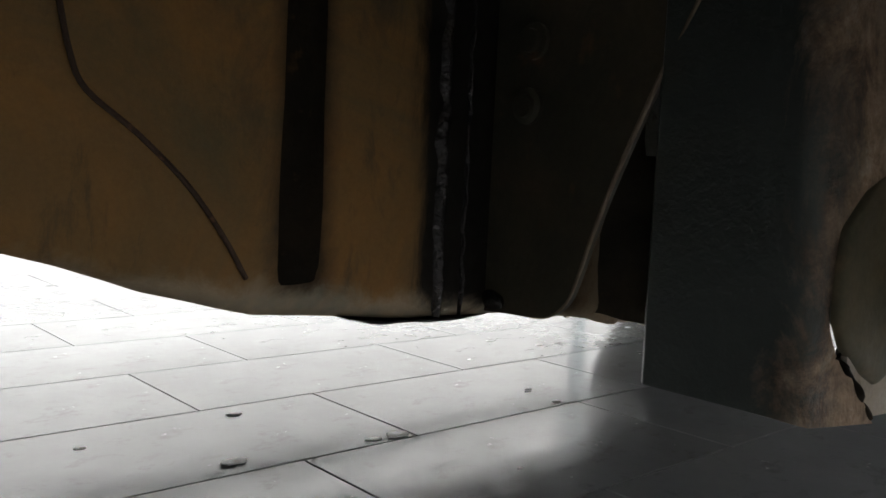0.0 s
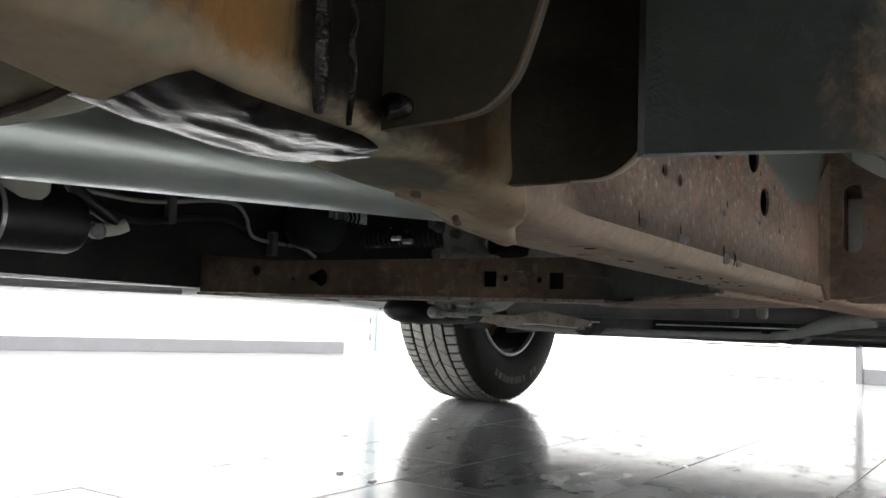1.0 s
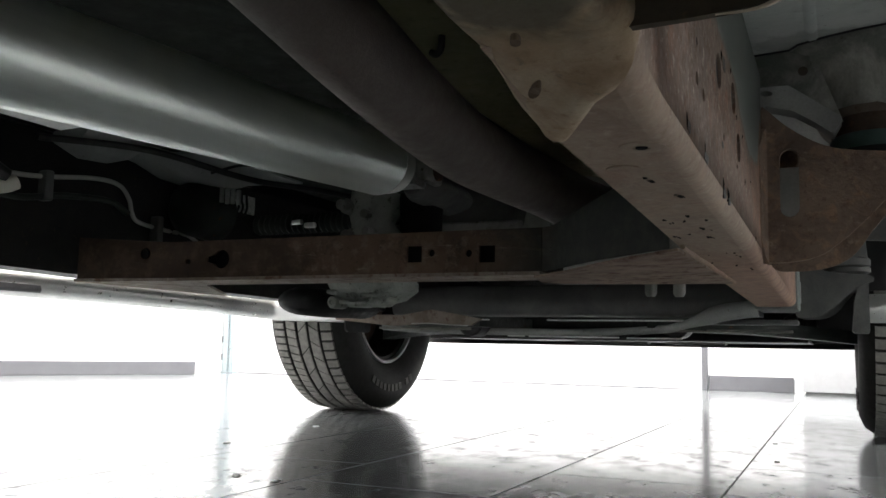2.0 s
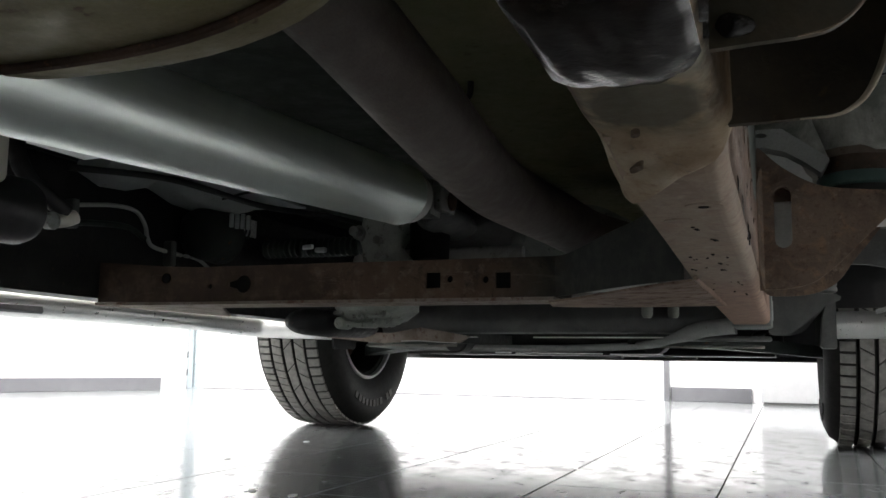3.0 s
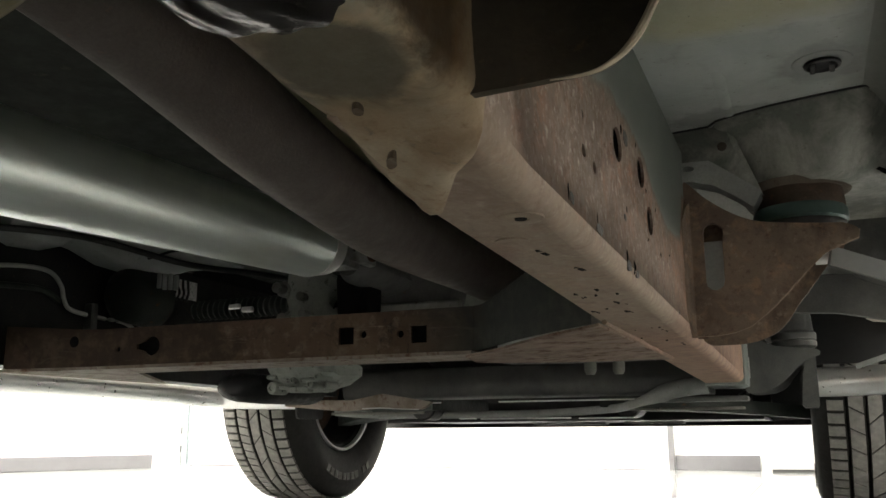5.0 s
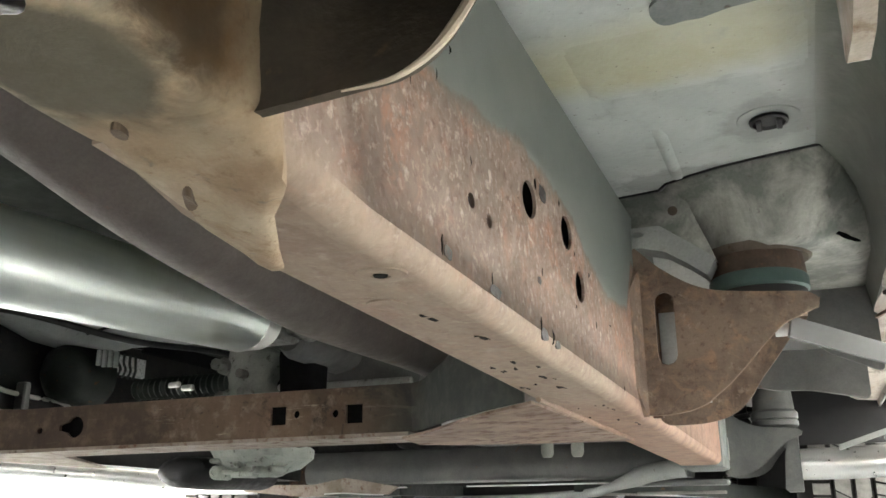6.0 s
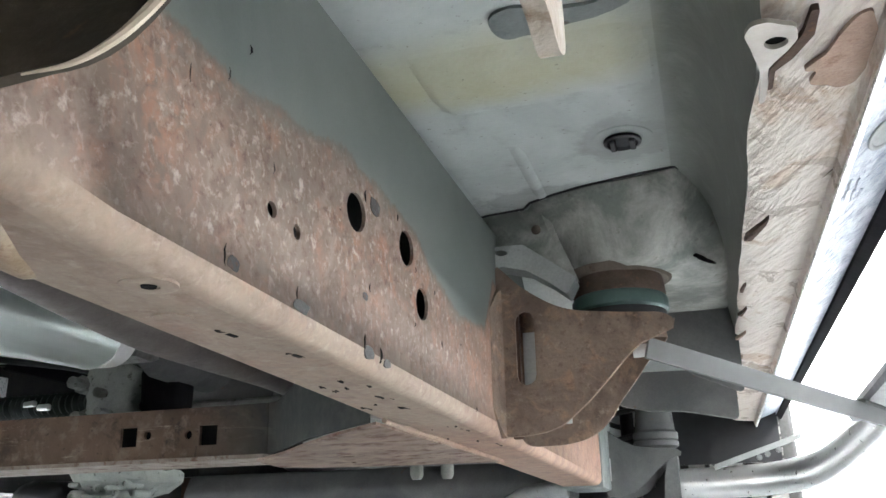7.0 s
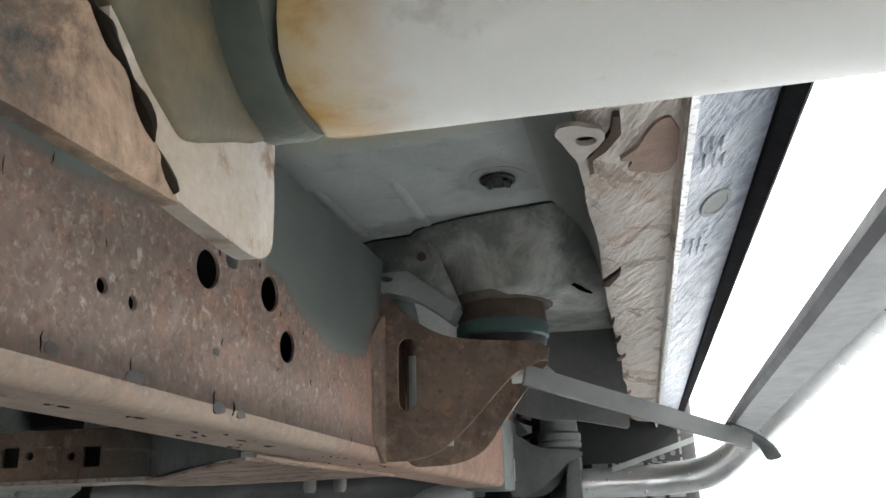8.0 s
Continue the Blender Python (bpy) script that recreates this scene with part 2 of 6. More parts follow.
def tile_material():
    m, nt, b = material("grey_glazed_floor_tile", 0.2, 0.0, 0.72)
    info = nt.nodes.new("ShaderNodeObjectInfo")
    rnd = ramp(nt, info.outputs["Random"], [(0.0, (0.84, 0.84, 0.84)), (1.0, (1.0, 1.0, 1.0))])
    cloud = ramp(nt, noise_tex(nt, 3.0, 7, 0.6), [(0.3, (0.20, 0.21, 0.215)), (0.7, (0.27, 0.28, 0.285))])
    col = blend(nt, 1.0, cloud, rnd, "MULTIPLY")
    dirt = ramp(nt, noise_tex(nt, 14, 10, 0.72, (1, 0.7, 1), 0.3), [(0.55, (0, 0, 0)), (0.75, (1, 1, 1))])
    col = blend(nt, dirt, col, (0.12, 0.12, 0.115))
    scuff = ramp(nt, noise_tex(nt, 40, 8, 0.7, (1.0, 0.5, 1), 0.6), [(0.67, (0, 0, 0)), (0.78, (1, 1, 1))])
    col = blend(nt, scuff, col, (0.28, 0.28, 0.27))
    nt.links.new(col, b.inputs["Base Color"])
    wear = noise_tex(nt, 16, 9, 0.68, (1, 0.6, 1), 0.3)
    nt.links.new(ramp(nt, wear, [(0.34, (0.09,) * 3), (0.54, (0.16,) * 3), (0.66, (0.28,) * 3), (0.78, (0.44,) * 3)]), b.inputs["Roughness"])
    bump(nt, b, axis_terms(nt, (noise_tex(nt, 5, 4), 1.0), (wear, 0.05), (noise_tex(nt, 60, 6, 0.65, (1, 0.3, 1), 0.4), 0.045)), 0.05, 0.004)
    return m


def rail_material():
    """Dusty beige steel with pink-brown rust, pale flecks, dark pits, and old grey paint left along the top with a ragged border."""
    m, nt, b = material("dusty_rusty_rail", 0.75, 0.0, 0.25)
    large, mid, small, fine = noise_tex(nt, 5, 6, 0.6, None, 0.5), noise_tex(nt, 28, 8, 0.68, None, 0.5), noise_tex(nt, 120, 5, 0.65), noise_tex(nt, 420, 3, 0.6)
    col = blend(nt, step(nt, large, 0.36, 0.64), (0.186, 0.126, 0.098), (0.172, 0.136, 0.112))
    col = blend(nt, step(nt, noise_tex(nt, 13, 7, 0.7, None, 1.0), 0.46, 0.62), col, (0.270, 0.146, 0.098))
    col = blend(nt, step(nt, mid, 0.48, 0.64), col, (0.232, 0.180, 0.148))
    col = blend(nt, step(nt, noise_tex(nt, 55, 6, 0.6, None, 1.0), 0.50, 0.60), col, (0.175, 0.128, 0.100))
    col = blend(nt, step(nt, small, 0.53, 0.70), col, (0.140, 0.090, 0.068))
    col = blend(nt, shifted(nt, step(nt, noise_tex(nt, 170, 4, 0.6, None, 0.5), 0.54, 0.68), 0.0, 0.55), col, (0.38, 0.31, 0.265))
    col = blend(nt, step(nt, noise_tex(nt, 90, 5, 0.6), 0.60, 0.72), col, (0.40, 0.345, 0.295))
    col = blend(nt, step(nt, noise_tex(nt, 52, 7, 0.7, (1, 0.6, 1)), 0.675, 0.70), col, (0.03, 0.022, 0.018))
    # dust towards the lower edge and on the underside
    dust = step(nt, axis_terms(nt, ("Z", 1.0), ("Y", 0.012), (mid, 0.08), (large, 0.04)), 0.446, 0.424)
    beige = blend(nt, step(nt, large, 0.36, 0.64), (0.300, 0.242, 0.180), (0.268, 0.214, 0.158))
    beige = blend(nt, step(nt, mid, 0.50, 0.70), beige, (0.270, 0.200, 0.145))
    beige = blend(nt, shifted(nt, step(nt, noise_tex(nt, 34, 7, 0.68, (1, 0.45, 1), 0.8), 0.50, 0.62), 0.0, 0.75), beige, (0.190, 0.132, 0.100))
    pale = step(nt, axis_terms(nt, ("Z", 1.0), (mid, 0.16), (large, 0.10)), 0.56, 0.48)
    col = blend(nt, shifted(nt, pale, 0.0, 0.34), col, (0.345, 0.275, 0.240))
    col = blend(nt, shifted(nt, dust, 0.0, 0.62), col, beige)
    red = step(nt, axis_terms(nt, ("Y", 1.0), (mid, 0.25), (large, 0.25)), 0.08, 0.30)
    scale = blend(nt, step(nt, mid, 0.44, 0.62), (0.33, 0.185, 0.125), (0.20, 0.105, 0.070))
    scale = blend(nt, step(nt, small, 0.54, 0.68), scale, (0.40, 0.29, 0.225))
    col = blend(nt, shifted(nt, red, 0.0, 0.58), col, scale)
    # height of the old paint's lower border along the rail, then the height above it
    line = ramp(nt, shifted(nt, axis_terms(nt, ("Y", 1.0)), 0.94, 1.25), [(k, (v, v, v)) for k, v in ((0.0, 0.52), (0.065, 0.51), (0.18, 0.46), (0.255, 0.55), (0.37, 0.71), (0.50, 0.67), (0.565, 0.60), (0.627, 0.37), (0.74, 0.18), (0.875, 0.28), (0.932, 0.95), (1.0, 1.0))])
    edge = axis_terms(nt, ("Z", 1.0), (line, -0.1), (noise_tex(nt, 26, 6, 0.62, None, 0.3), 0.018), (noise_tex(nt, 110, 6, 0.7, None, 0.6), 0.012))
    ghost = step(nt, axis_terms(nt, ("Z", 1.0), (line, -0.1), (noise_tex(nt, 34, 7, 0.68, (1, 0.6, 1), 0.6), 0.10)), 0.478, 0.496)
    col = blend(nt, shifted(nt, ghost, 0.0, 0.5), col, (0.165, 0.160, 0.138))
    edge = shifted(nt, edge, 0.045)
    col = blend(nt, shifted(nt, step(nt, edge, 0.495, 0.500), 0.0, 0.45), col, (0.13, 0.080, 0.055))
    grey = step(nt, edge, 0.498, 0.504)
    col = blend(nt, grey, col, blend(nt, step(nt, large, 0.4, 0.65), (0.108, 0.124, 0.112), (0.140, 0.154, 0.139)))
    col = blend(nt, 0.12, col, ramp(nt, fine, [(0.3, (0.5, 0.5, 0.5)), (0.7, (1.0, 1.0, 1.0))]), "MULTIPLY")
    nt.links.new(col, b.inputs["Base Color"])
    nt.links.new(blend(nt, grey, ramp(nt, small, [(0.3, (0.62,) * 3), (0.7, (0.9,) * 3)]), (0.5, 0.5, 0.5)), b.inputs["Roughness"])
    bump(nt, b, axis_terms(nt, (large, 2.0), (mid, 0.8), (small, 0.22)), 0.11, 0.0020)
    return m


def disc_stain(nt, centre, size, ragged):
    """A round smear with a ragged border; 1 inside and 0 outside."""
    tc = nt.nodes.new("ShaderNodeTexCoord")
    mp = nt.nodes.new("ShaderNodeMapping")
    mp.vector_type = "TEXTURE"
    mp.inputs["Location"].default_value, mp.inputs["Scale"].default_value = centre, size
    nt.links.new(tc.outputs["Object"], mp.inputs[0])
    ln = nt.nodes.new("ShaderNodeVectorMath")
    ln.operation = "LENGTH"
    nt.links.new(mp.outputs[0], ln.inputs[0])
    return step(nt, axis_terms(nt, (ln.outputs["Value"], 0.5), (noise_tex(nt, 45, 7, 0.65), ragged * 0.5)), 0.66, 0.56)


def rear_rail_material():
    """Dusty beige near the joint and on the underside, orange-brown and olive behind, stained black round the grease."""
    m, nt, b = material("dusty_brown_rear_rail", 0.75, 0.0, 0.2)
    large, mid, small, fine = noise_tex(nt, 7, 7, 0.65, None, 0.6), noise_tex(nt, 32, 8, 0.7, None, 0.8), noise_tex(nt, 105, 6, 0.65), noise_tex(nt, 480, 3, 0.6)
    brown = blend(nt, step(nt, large, 0.40, 0.62), (0.245, 0.128, 0.042), (0.125, 0.098, 0.050))
    brown = blend(nt, step(nt, noise_tex(nt, 18, 8, 0.7, (1, 1, 0.4), 0.6), 0.52, 0.68), brown, (0.075, 0.058, 0.036))
    # dark run-off on both sides of the wet seam
    stain = axis_terms(nt, ("Y", 1.0), (noise_tex(nt, 20, 8, 0.7, (1, 1, 0.25), 0.5), 0.045))
    stain = ramp(nt, shifted(nt, stain, 1.5), [(0.561, (0, 0, 0)), (0.569, (1, 1, 1)), (0.624, (1, 1, 1)), (0.632, (0.86, 0.86, 0.86)), (0.70, (0.78, 0.78, 0.78)), (0.735, (0, 0, 0))])
    brown = blend(nt, stain, brown, (0.010, 0.008, 0.006))
    # shadow along the vertical bead, painted as a near-black band
    bead = ramp(nt, shifted(nt, axis_terms(nt, ("Y", 1.0), (mid, 0.012)), 1.5), [(0.452, (0, 0, 0)), (0.466, (1, 1, 1)), (0.484, (1, 1, 1)), (0.495, (0, 0, 0))])
    brown = blend(nt, shifted(nt, bead, 0.0, 0.85), brown, (0.020, 0.013, 0.008))
    beige = blend(nt, step(nt, mid, 0.40, 0.66), (0.32, 0.255, 0.18), (0.385, 0.315, 0.235))
    beige = blend(nt, step(nt, large, 0.50, 0.66), beige, (0.27, 0.20, 0.125))
    beige = blend(nt, shifted(nt, step(nt, noise_tex(nt, 10, 7, 0.65, (1, 0.7, 1), 0.8), 0.48, 0.60), 0.0, 0.75), beige, (0.225, 0.150, 0.092))
    beige = blend(nt, step(nt, small, 0.56, 0.70), beige, (0.21, 0.14, 0.09))
    beige = blend(nt, step(nt, noise_tex(nt, 21, 7, 0.7, (1, 2, 1), 0.8), 0.60, 0.70), beige, (0.115, 0.105, 0.095))
    front = step(nt, shifted(nt, axis_terms(nt, ("Y", 1.0), (large, 0.10)), 1.5), 0.725, 0.775)
    under = step(nt, axis_terms(nt, ("Z", 1.0), ("Y", 0.135), (mid, 0.03)), 0.291, 0.281)
    drab = blend(nt, step(nt, noise_tex(nt, 30, 7, 0.65), 0.46, 0.66), (0.325, 0.250, 0.168), (0.205, 0.190, 0.146))
    brown = blend(nt, under, brown, drab)
    col = blend(nt, front, brown, beige)
    col = blend(nt, disc_stain(nt, (0.584, -0.850, 0.385), (0.030, 0.034, 0.03), 0.5), col, (0.105, 0.094, 0.068))
    col = blend(nt, 0.22, col, ramp(nt, fine, [(0.3, (0.5, 0.5, 0.5)), (0.7, (1.0, 1.0, 1.0))]), "MULTIPLY")
    nt.links.new(col, b.inputs["Base Color"])
    nt.links.new(ramp(nt, small, [(0.3, (0.6,) * 3), (0.7, (0.88,) * 3)]), b.inputs["Roughness"])
    bump(nt, b, axis_terms(nt, (large, 1.5), (mid, 1.0), (small, 0.4), (fine, 0.06)), 0.32, 0.002)
    return m


GREY_DARK = weathered("dark_grey_painted_steel", (0.095, 0.100, 0.098), (0.155, 0.155, 0.148), (0.15, 0.11, 0.08), 0.55, 0.0, 7, 60, (0.4, 0.65), (0.66, 0.74), 0.2)
GROOVE_DARK = weathered("brown_black_groove", (0.012, 0.009, 0.006), (0.028, 0.019, 0.010), (0.06, 0.035, 0.018), 0.6, 0.0, 14, 60, (0.45, 0.7), (0.62, 0.74), 0.3, spec=0.05)
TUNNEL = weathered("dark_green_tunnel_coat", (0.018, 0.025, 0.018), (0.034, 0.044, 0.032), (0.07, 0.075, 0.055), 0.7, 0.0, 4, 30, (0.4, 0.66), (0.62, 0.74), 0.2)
def worn_cross_material():
    """Brown rusted pressing with pale scrapes running along it and dark stains, its unlit far end darkened in the
    colour.
    """
    m, nt, b = material("scraped_crossmember", 0.8, 0.0, 0.2)
    large, mid, small = noise_tex(nt, 8, 7, 0.65, None, 0.5), noise_tex(nt, 40, 7, 0.65), noise_tex(nt, 130, 5, 0.6)
    col = blend(nt, step(nt, large, 0.38, 0.64), (0.080, 0.052, 0.036), (0.165, 0.112, 0.077))
    col = blend(nt, step(nt, mid, 0.52, 0.68), col, (0.20, 0.155, 0.115))
    col = blend(nt, step(nt, noise_tex(nt, 14, 7, 0.7, None, 0.8), 0.56, 0.66), col, (0.045, 0.033, 0.026))
    scrape = step(nt, noise_tex(nt, 36, 8, 0.7, (0.22, 1, 1.6), 0.7), 0.60, 0.68)
    col = blend(nt, shifted(nt, scrape, 0.0, 0.8), col, (0.33, 0.275, 0.21))
    col = blend(nt, step(nt, small, 0.60, 0.70), col, (0.06, 0.04, 0.03))
    # the unlit far end: its shade is mixed in as darker brown
    far = step(nt, axis_terms(nt, ("X", 1.0), (large, 0.20)), 0.02, -0.36)
    col = blend(nt, shifted(nt, far, 0.0, 0.75), col, blend(nt, step(nt, mid, 0.45, 0.65), (0.050, 0.034, 0.025), (0.085, 0.058, 0.041)))
    # towards the rail the old dark green coat is still on
    coat = step(nt, axis_terms(nt, ("X", 1.0), (large, 0.14), (mid, 0.06)), 0.30, 0.46)
    col = blend(nt, coat, col, blend(nt, step(nt, mid, 0.45, 0.65), (0.032, 0.036, 0.033), (0.054, 0.056, 0.049)))
    nt.links.new(col, b.inputs["Base Color"])
    bump(nt, b, axis_terms(nt, (mid, 1.0), (small, 0.6), (scrape, 0.5)), 0.5, 0.002)
    return m


CROSS_WORN = worn_cross_material()
GUSSET = weathered("rust_speckled_gusset", (0.175, 0.122, 0.092), (0.265, 0.198, 0.152), (0.105, 0.058, 0.038), 0.75, 0.0, 17, 45, (0.40, 0.60), (0.53, 0.64), 0.45)
FLANGE = weathered("worn_dusty_flange", (0.225, 0.180, 0.145), (0.33, 0.285, 0.245), (0.15, 0.085, 0.06), 0.7, 0.0, 16, 60, (0.42, 0.60), (0.56, 0.68), 0.45)
ARM = arm_material()
TRIM = plain("matte_black_rubber", (0.010, 0.009, 0.011), 0.85, 0, 0.2, 40, 0.1, 0.12)
# black that stands for the shade in holes, cracks and hollow parts
GAP_SHADE = plain("painted_gap_shade", (0.006, 0.006, 0.006), 0.9, 0, 0.1, 25, 0.0, 0.1)
RAIL, SHACKLE = rail_material(), shackle_material()
REAR_RAIL = rear_rail_material()
CHEEK = weathered("dark_olive_cheek", (0.050, 0.048, 0.034), (0.090, 0.070, 0.046), (0.13, 0.085, 0.05), 0.6, 0.0, 9, 45, (0.42, 0.66), (0.60, 0.74), 0.3)
CHEEK_RIM = weathered("worn_brown_rim", (0.20, 0.155, 0.110), (0.15, 0.112, 0.078), (0.14, 0.10, 0.065), 0.7, 0.0, 20, 90, (0.42, 0.66), (0.60, 0.74), 0.3)
HANGER = weathered("dark_brown_hanger", (0.035, 0.030, 0.023), (0.085, 0.068, 0.048), (0.13, 0.09, 0.055), 0.7, 0.0, 9, 50, (0.4, 0.65), (0.64, 0.72), 0.3)
SHAFT, GREASE, GREASE_FLAT, TILE = shaft_material(), grease_material(150, 1.0, 0.4), grease_material(100, 0.22, 0.12), tile_material()
SILL = sill_material("flaking_cream_sill", 0.0, 1.025)
SILL_OUT = sill_material("wrinkled_silver_sill", 0.35, 0.5)
TAB = plain("cream_grey_tab_paint", (0.33, 0.295, 0.255), 0.45, 0, 0.15, 40, 0.2)
GROUT = plain("dark_grout", (0.05, 0.048, 0.046), 0.9, 0, 0.2, 40)
WALL = plain("white_wall_paint", (0.86, 0.86, 0.86), 0.6, 0, 0.02, 4, 0.02)
SKIRT = plain("grey_skirting", (0.13, 0.13, 0.14), 0.5, 0, 0.06, 10)
PINCH = plain("white_flange_and_opening", (0.80, 0.80, 0.79), 0.3, 0.3, 0.06, 60, 0.2)
ALU = plain("aluminium_door_frame", (0.46, 0.52, 0.55), 0.35, 0.6, 0.08)


# ---- mesh helpers ----
def finish(name, bm, mat, parent=None, label="", smooth=35):
    bmesh.ops.remove_doubles(bm, verts=bm.verts, dist=1e-5)
    bmesh.ops.recalc_face_normals(bm, faces=bm.faces)
    me = bpy.data.meshes.new(name)
    bm.to_mesh(me)
    bm.free()
    me.materials.append(mat)
    if smooth:
        me.shade_smooth()
        me.set_sharp_from_angle(angle=radians(smooth))
    ob = new(name, me)
    ob.parent = parent
    return tagged(ob, label)


part = finish


def thing(name, label, category, kind="", group=""):
    return tagged(new(name), label, category, group, kind)


def add_box(bm, x0, x1, y0, y1, z0, z1, bevel=0.0, seg=2, m=None):
    vs = [bm.verts.new((x, y, z)) for x in (x0, x1) for y in (y0, y1) for z in (z0, z1)]
    fs = [bm.faces.new([vs[i] for i in f]) for f in ((0, 1, 3, 2), (4, 6, 7, 5), (0, 4, 5, 1), (2, 3, 7, 6), (0, 2, 6, 4), (1, 5, 7, 3))]
    if bevel:
        es = list({e for f in fs for e in f.edges})
        out = bmesh.ops.bevel(bm, geom=es, offset=bevel, segments=seg, affect="EDGES", profile=0.5)
        vs = list({v for f in out["faces"] for v in f.verts} | {v for v in vs if v.is_valid})
    if m is not None:
        bmesh.ops.transform(bm, matrix=m, verts=vs)
    return vs


def box(*a, **k):
    bm = bmesh.new()
    add_box(bm, *a, **k)
    return bm


AXES = {"x": lambda u, v, w: (w, u, v), "y": lambda u, v, w: (u, w, v), "z": lambda u, v, w: (u, v, w)}


def inside(p, loop):
    odd = False
    for (ax, ay), (bx, by) in zip(loop, loop[1:] + loop[:1]):
        if (ay > p[1]) != (by > p[1]) and p[0] < (bx - ax) * (p[1] - ay) / (by - ay) + ax:
            odd = not odd
    return odd


def add_plate(bm, axis, outer, holes, w0, w1):
    """A flat plate with holes, its outline in the plane across axis, from w0 to w1 thick."""
    put = AXES[axis]
    loops = [[tuple(p[:2]) for p in lp] for lp in (outer, *holes)]
    flat, edges = [], []
    for lp in loops:
        k = len(flat)
        flat += lp
        edges += [(k + i, k + (i + 1) % len(lp)) for i in range(len(lp))]
    vs, _, faces = geometry.delaunay_2d_cdt([Vector(p) for p in flat], edges, [], 0, 1e-6)[:3]
    a = [bm.verts.new(put(*p, w0)) for p in vs]
    b = [bm.verts.new(put(*p, w1)) for p in vs]
    for f in faces:
        mid = (sum(vs[i].x for i in f) / len(f), sum(vs[i].y for i in f) / len(f))
        if inside(mid, loops[0]) and not any(inside(mid, h) for h in loops[1:]):
            bm.faces.new([a[i] for i in f])
            bm.faces.new([b[i] for i in f])
    for lp in loops:
        lo, hi = [bm.verts.new(put(*p, w0)) for p in lp], [bm.verts.new(put(*p, w1)) for p in lp]
        for k in range(len(lp)):
            q = (k + 1) % len(lp)
            bm.faces.new((lo[k], lo[q], hi[q], hi[k]))


def plate(axis, outer, holes, w0, w1):
    bm = bmesh.new()
    add_plate(bm, axis, outer, holes, w0, w1)
    return bm


def oval(cu, cv, ru, rv, n=14, turn=0.0):
    c, s = math.cos(turn), math.sin(turn)
    return [(cu + ru * math.cos(t) * c - rv * math.sin(t) * s, cv + ru * math.cos(t) * s + rv * math.sin(t) * c) for t in (2 * math.pi * k / n for k in range(n))]


def slot_loop(cu, v0, v1, r, n=6):
    return [(cu + r * math.cos(t), v1 - r + r * math.sin(t)) for t in (math.pi * k / n for k in range(n + 1))] + \
           [(cu - r * math.cos(t), v0 + r - r * math.sin(t)) for t in (math.pi * k / n for k in range(n + 1))]


def square_loop(cu, cv, h):
    return [(cu - h, cv - h), (cu + h, cv - h), (cu + h, cv + h), (cu - h, cv + h)]


def rounded(points, radius, seg=4):
    """A polygon with its corners rounded."""
    out = []
    n = len(points)
    for i, p in enumerate(points):
        p, a, b = Vector(p), Vector(points[i - 1]), Vector(points[(i + 1) % n])
        r = min(radius, 0.45 * (a - p).length, 0.45 * (b - p).length)
        s, e = p + (a - p).normalized() * r, p + (b - p).normalized() * r
        for k in range(seg + 1):
            t = k / seg
            out.append(tuple((1 - t) ** 2 * s + 2 * t * (1 - t) * p + t * t * e))
    return out


def glide(points, steps=8):
    """A smooth curve through points."""
    ps = [Vector(p) for p in points]
    ps = [2 * ps[0] - ps[1]] + ps + [2 * ps[-1] - ps[-2]]
    out = []
    for i in range(1, len(ps) - 2):
        a, b, c, d = ps[i - 1:i + 3]
        for k in range(steps):
            t = k / steps
            out.append(0.5 * (2 * b + (c - a) * t + (2 * a - 5 * b + 4 * c - d) * t * t + (3 * b - a - 3 * c + d) * t ** 3))
    return out + [ps[-2]]


def add_tube(bm, points, radius, seg=16, caps=True, flat=1.0):
    ps = [Vector(p) for p in points]
    rings = []
    up = Vector((0, 0, 1))
    for i, p in enumerate(ps):
        d = (ps[min(i + 1, len(ps) - 1)] - ps[max(i - 1, 0)]).normalized()
        if abs(d.z) > 0.95:
            up = Vector((0, 1, 0))
        s = d.cross(up).normalized()
        u = s.cross(d).normalized()
        r = radius(i / (len(ps) - 1)) if callable(radius) else radius
        rings.append([bm.verts.new(p + r * (math.cos(t) * s + flat * math.sin(t) * u)) for t in (2 * math.pi * k / seg for k in range(seg))])
    for a, b in zip(rings, rings[1:]):
        for k in range(seg):
            bm.faces.new((a[k], a[(k + 1) % seg], b[(k + 1) % seg], b[k]))
    if caps:
        bm.faces.new(rings[0])
        bm.faces.new(rings[-1])


def tube(points, radius, seg=16, caps=True, flat=1.0):
    bm = bmesh.new()
    add_tube(bm, points, radius, seg, caps, flat)
    return bm


def add_lathe(bm, profile, centre, axis="z", seg=28, closed=False):
    """Turn (radius, height) pairs round an axis through centre."""
    rings = []
    for r, h in profile:
        ring = []
        for k in range(seg):
            t = 2 * math.pi * k / seg
            ring.append(bm.verts.new(Vector(centre) + Vector(AXES[axis](r * math.cos(t), r * math.sin(t), h))))
        rings.append(ring)
    pairs = list(zip(rings, rings[1:])) + ([(rings[-1], rings[0])] if closed else [])
    for a, b in pairs:
        for k in range(seg):
            bm.faces.new((a[k], a[(k + 1) % seg], b[(k + 1) % seg], b[k]))
    if not closed:
        bm.faces.new(rings[0])
        bm.faces.new(rings[-1])


def lathe(profile, centre, axis="z", seg=28, closed=False):
    bm = bmesh.new()
    add_lathe(bm, profile, centre, axis, seg, closed)
    return bm


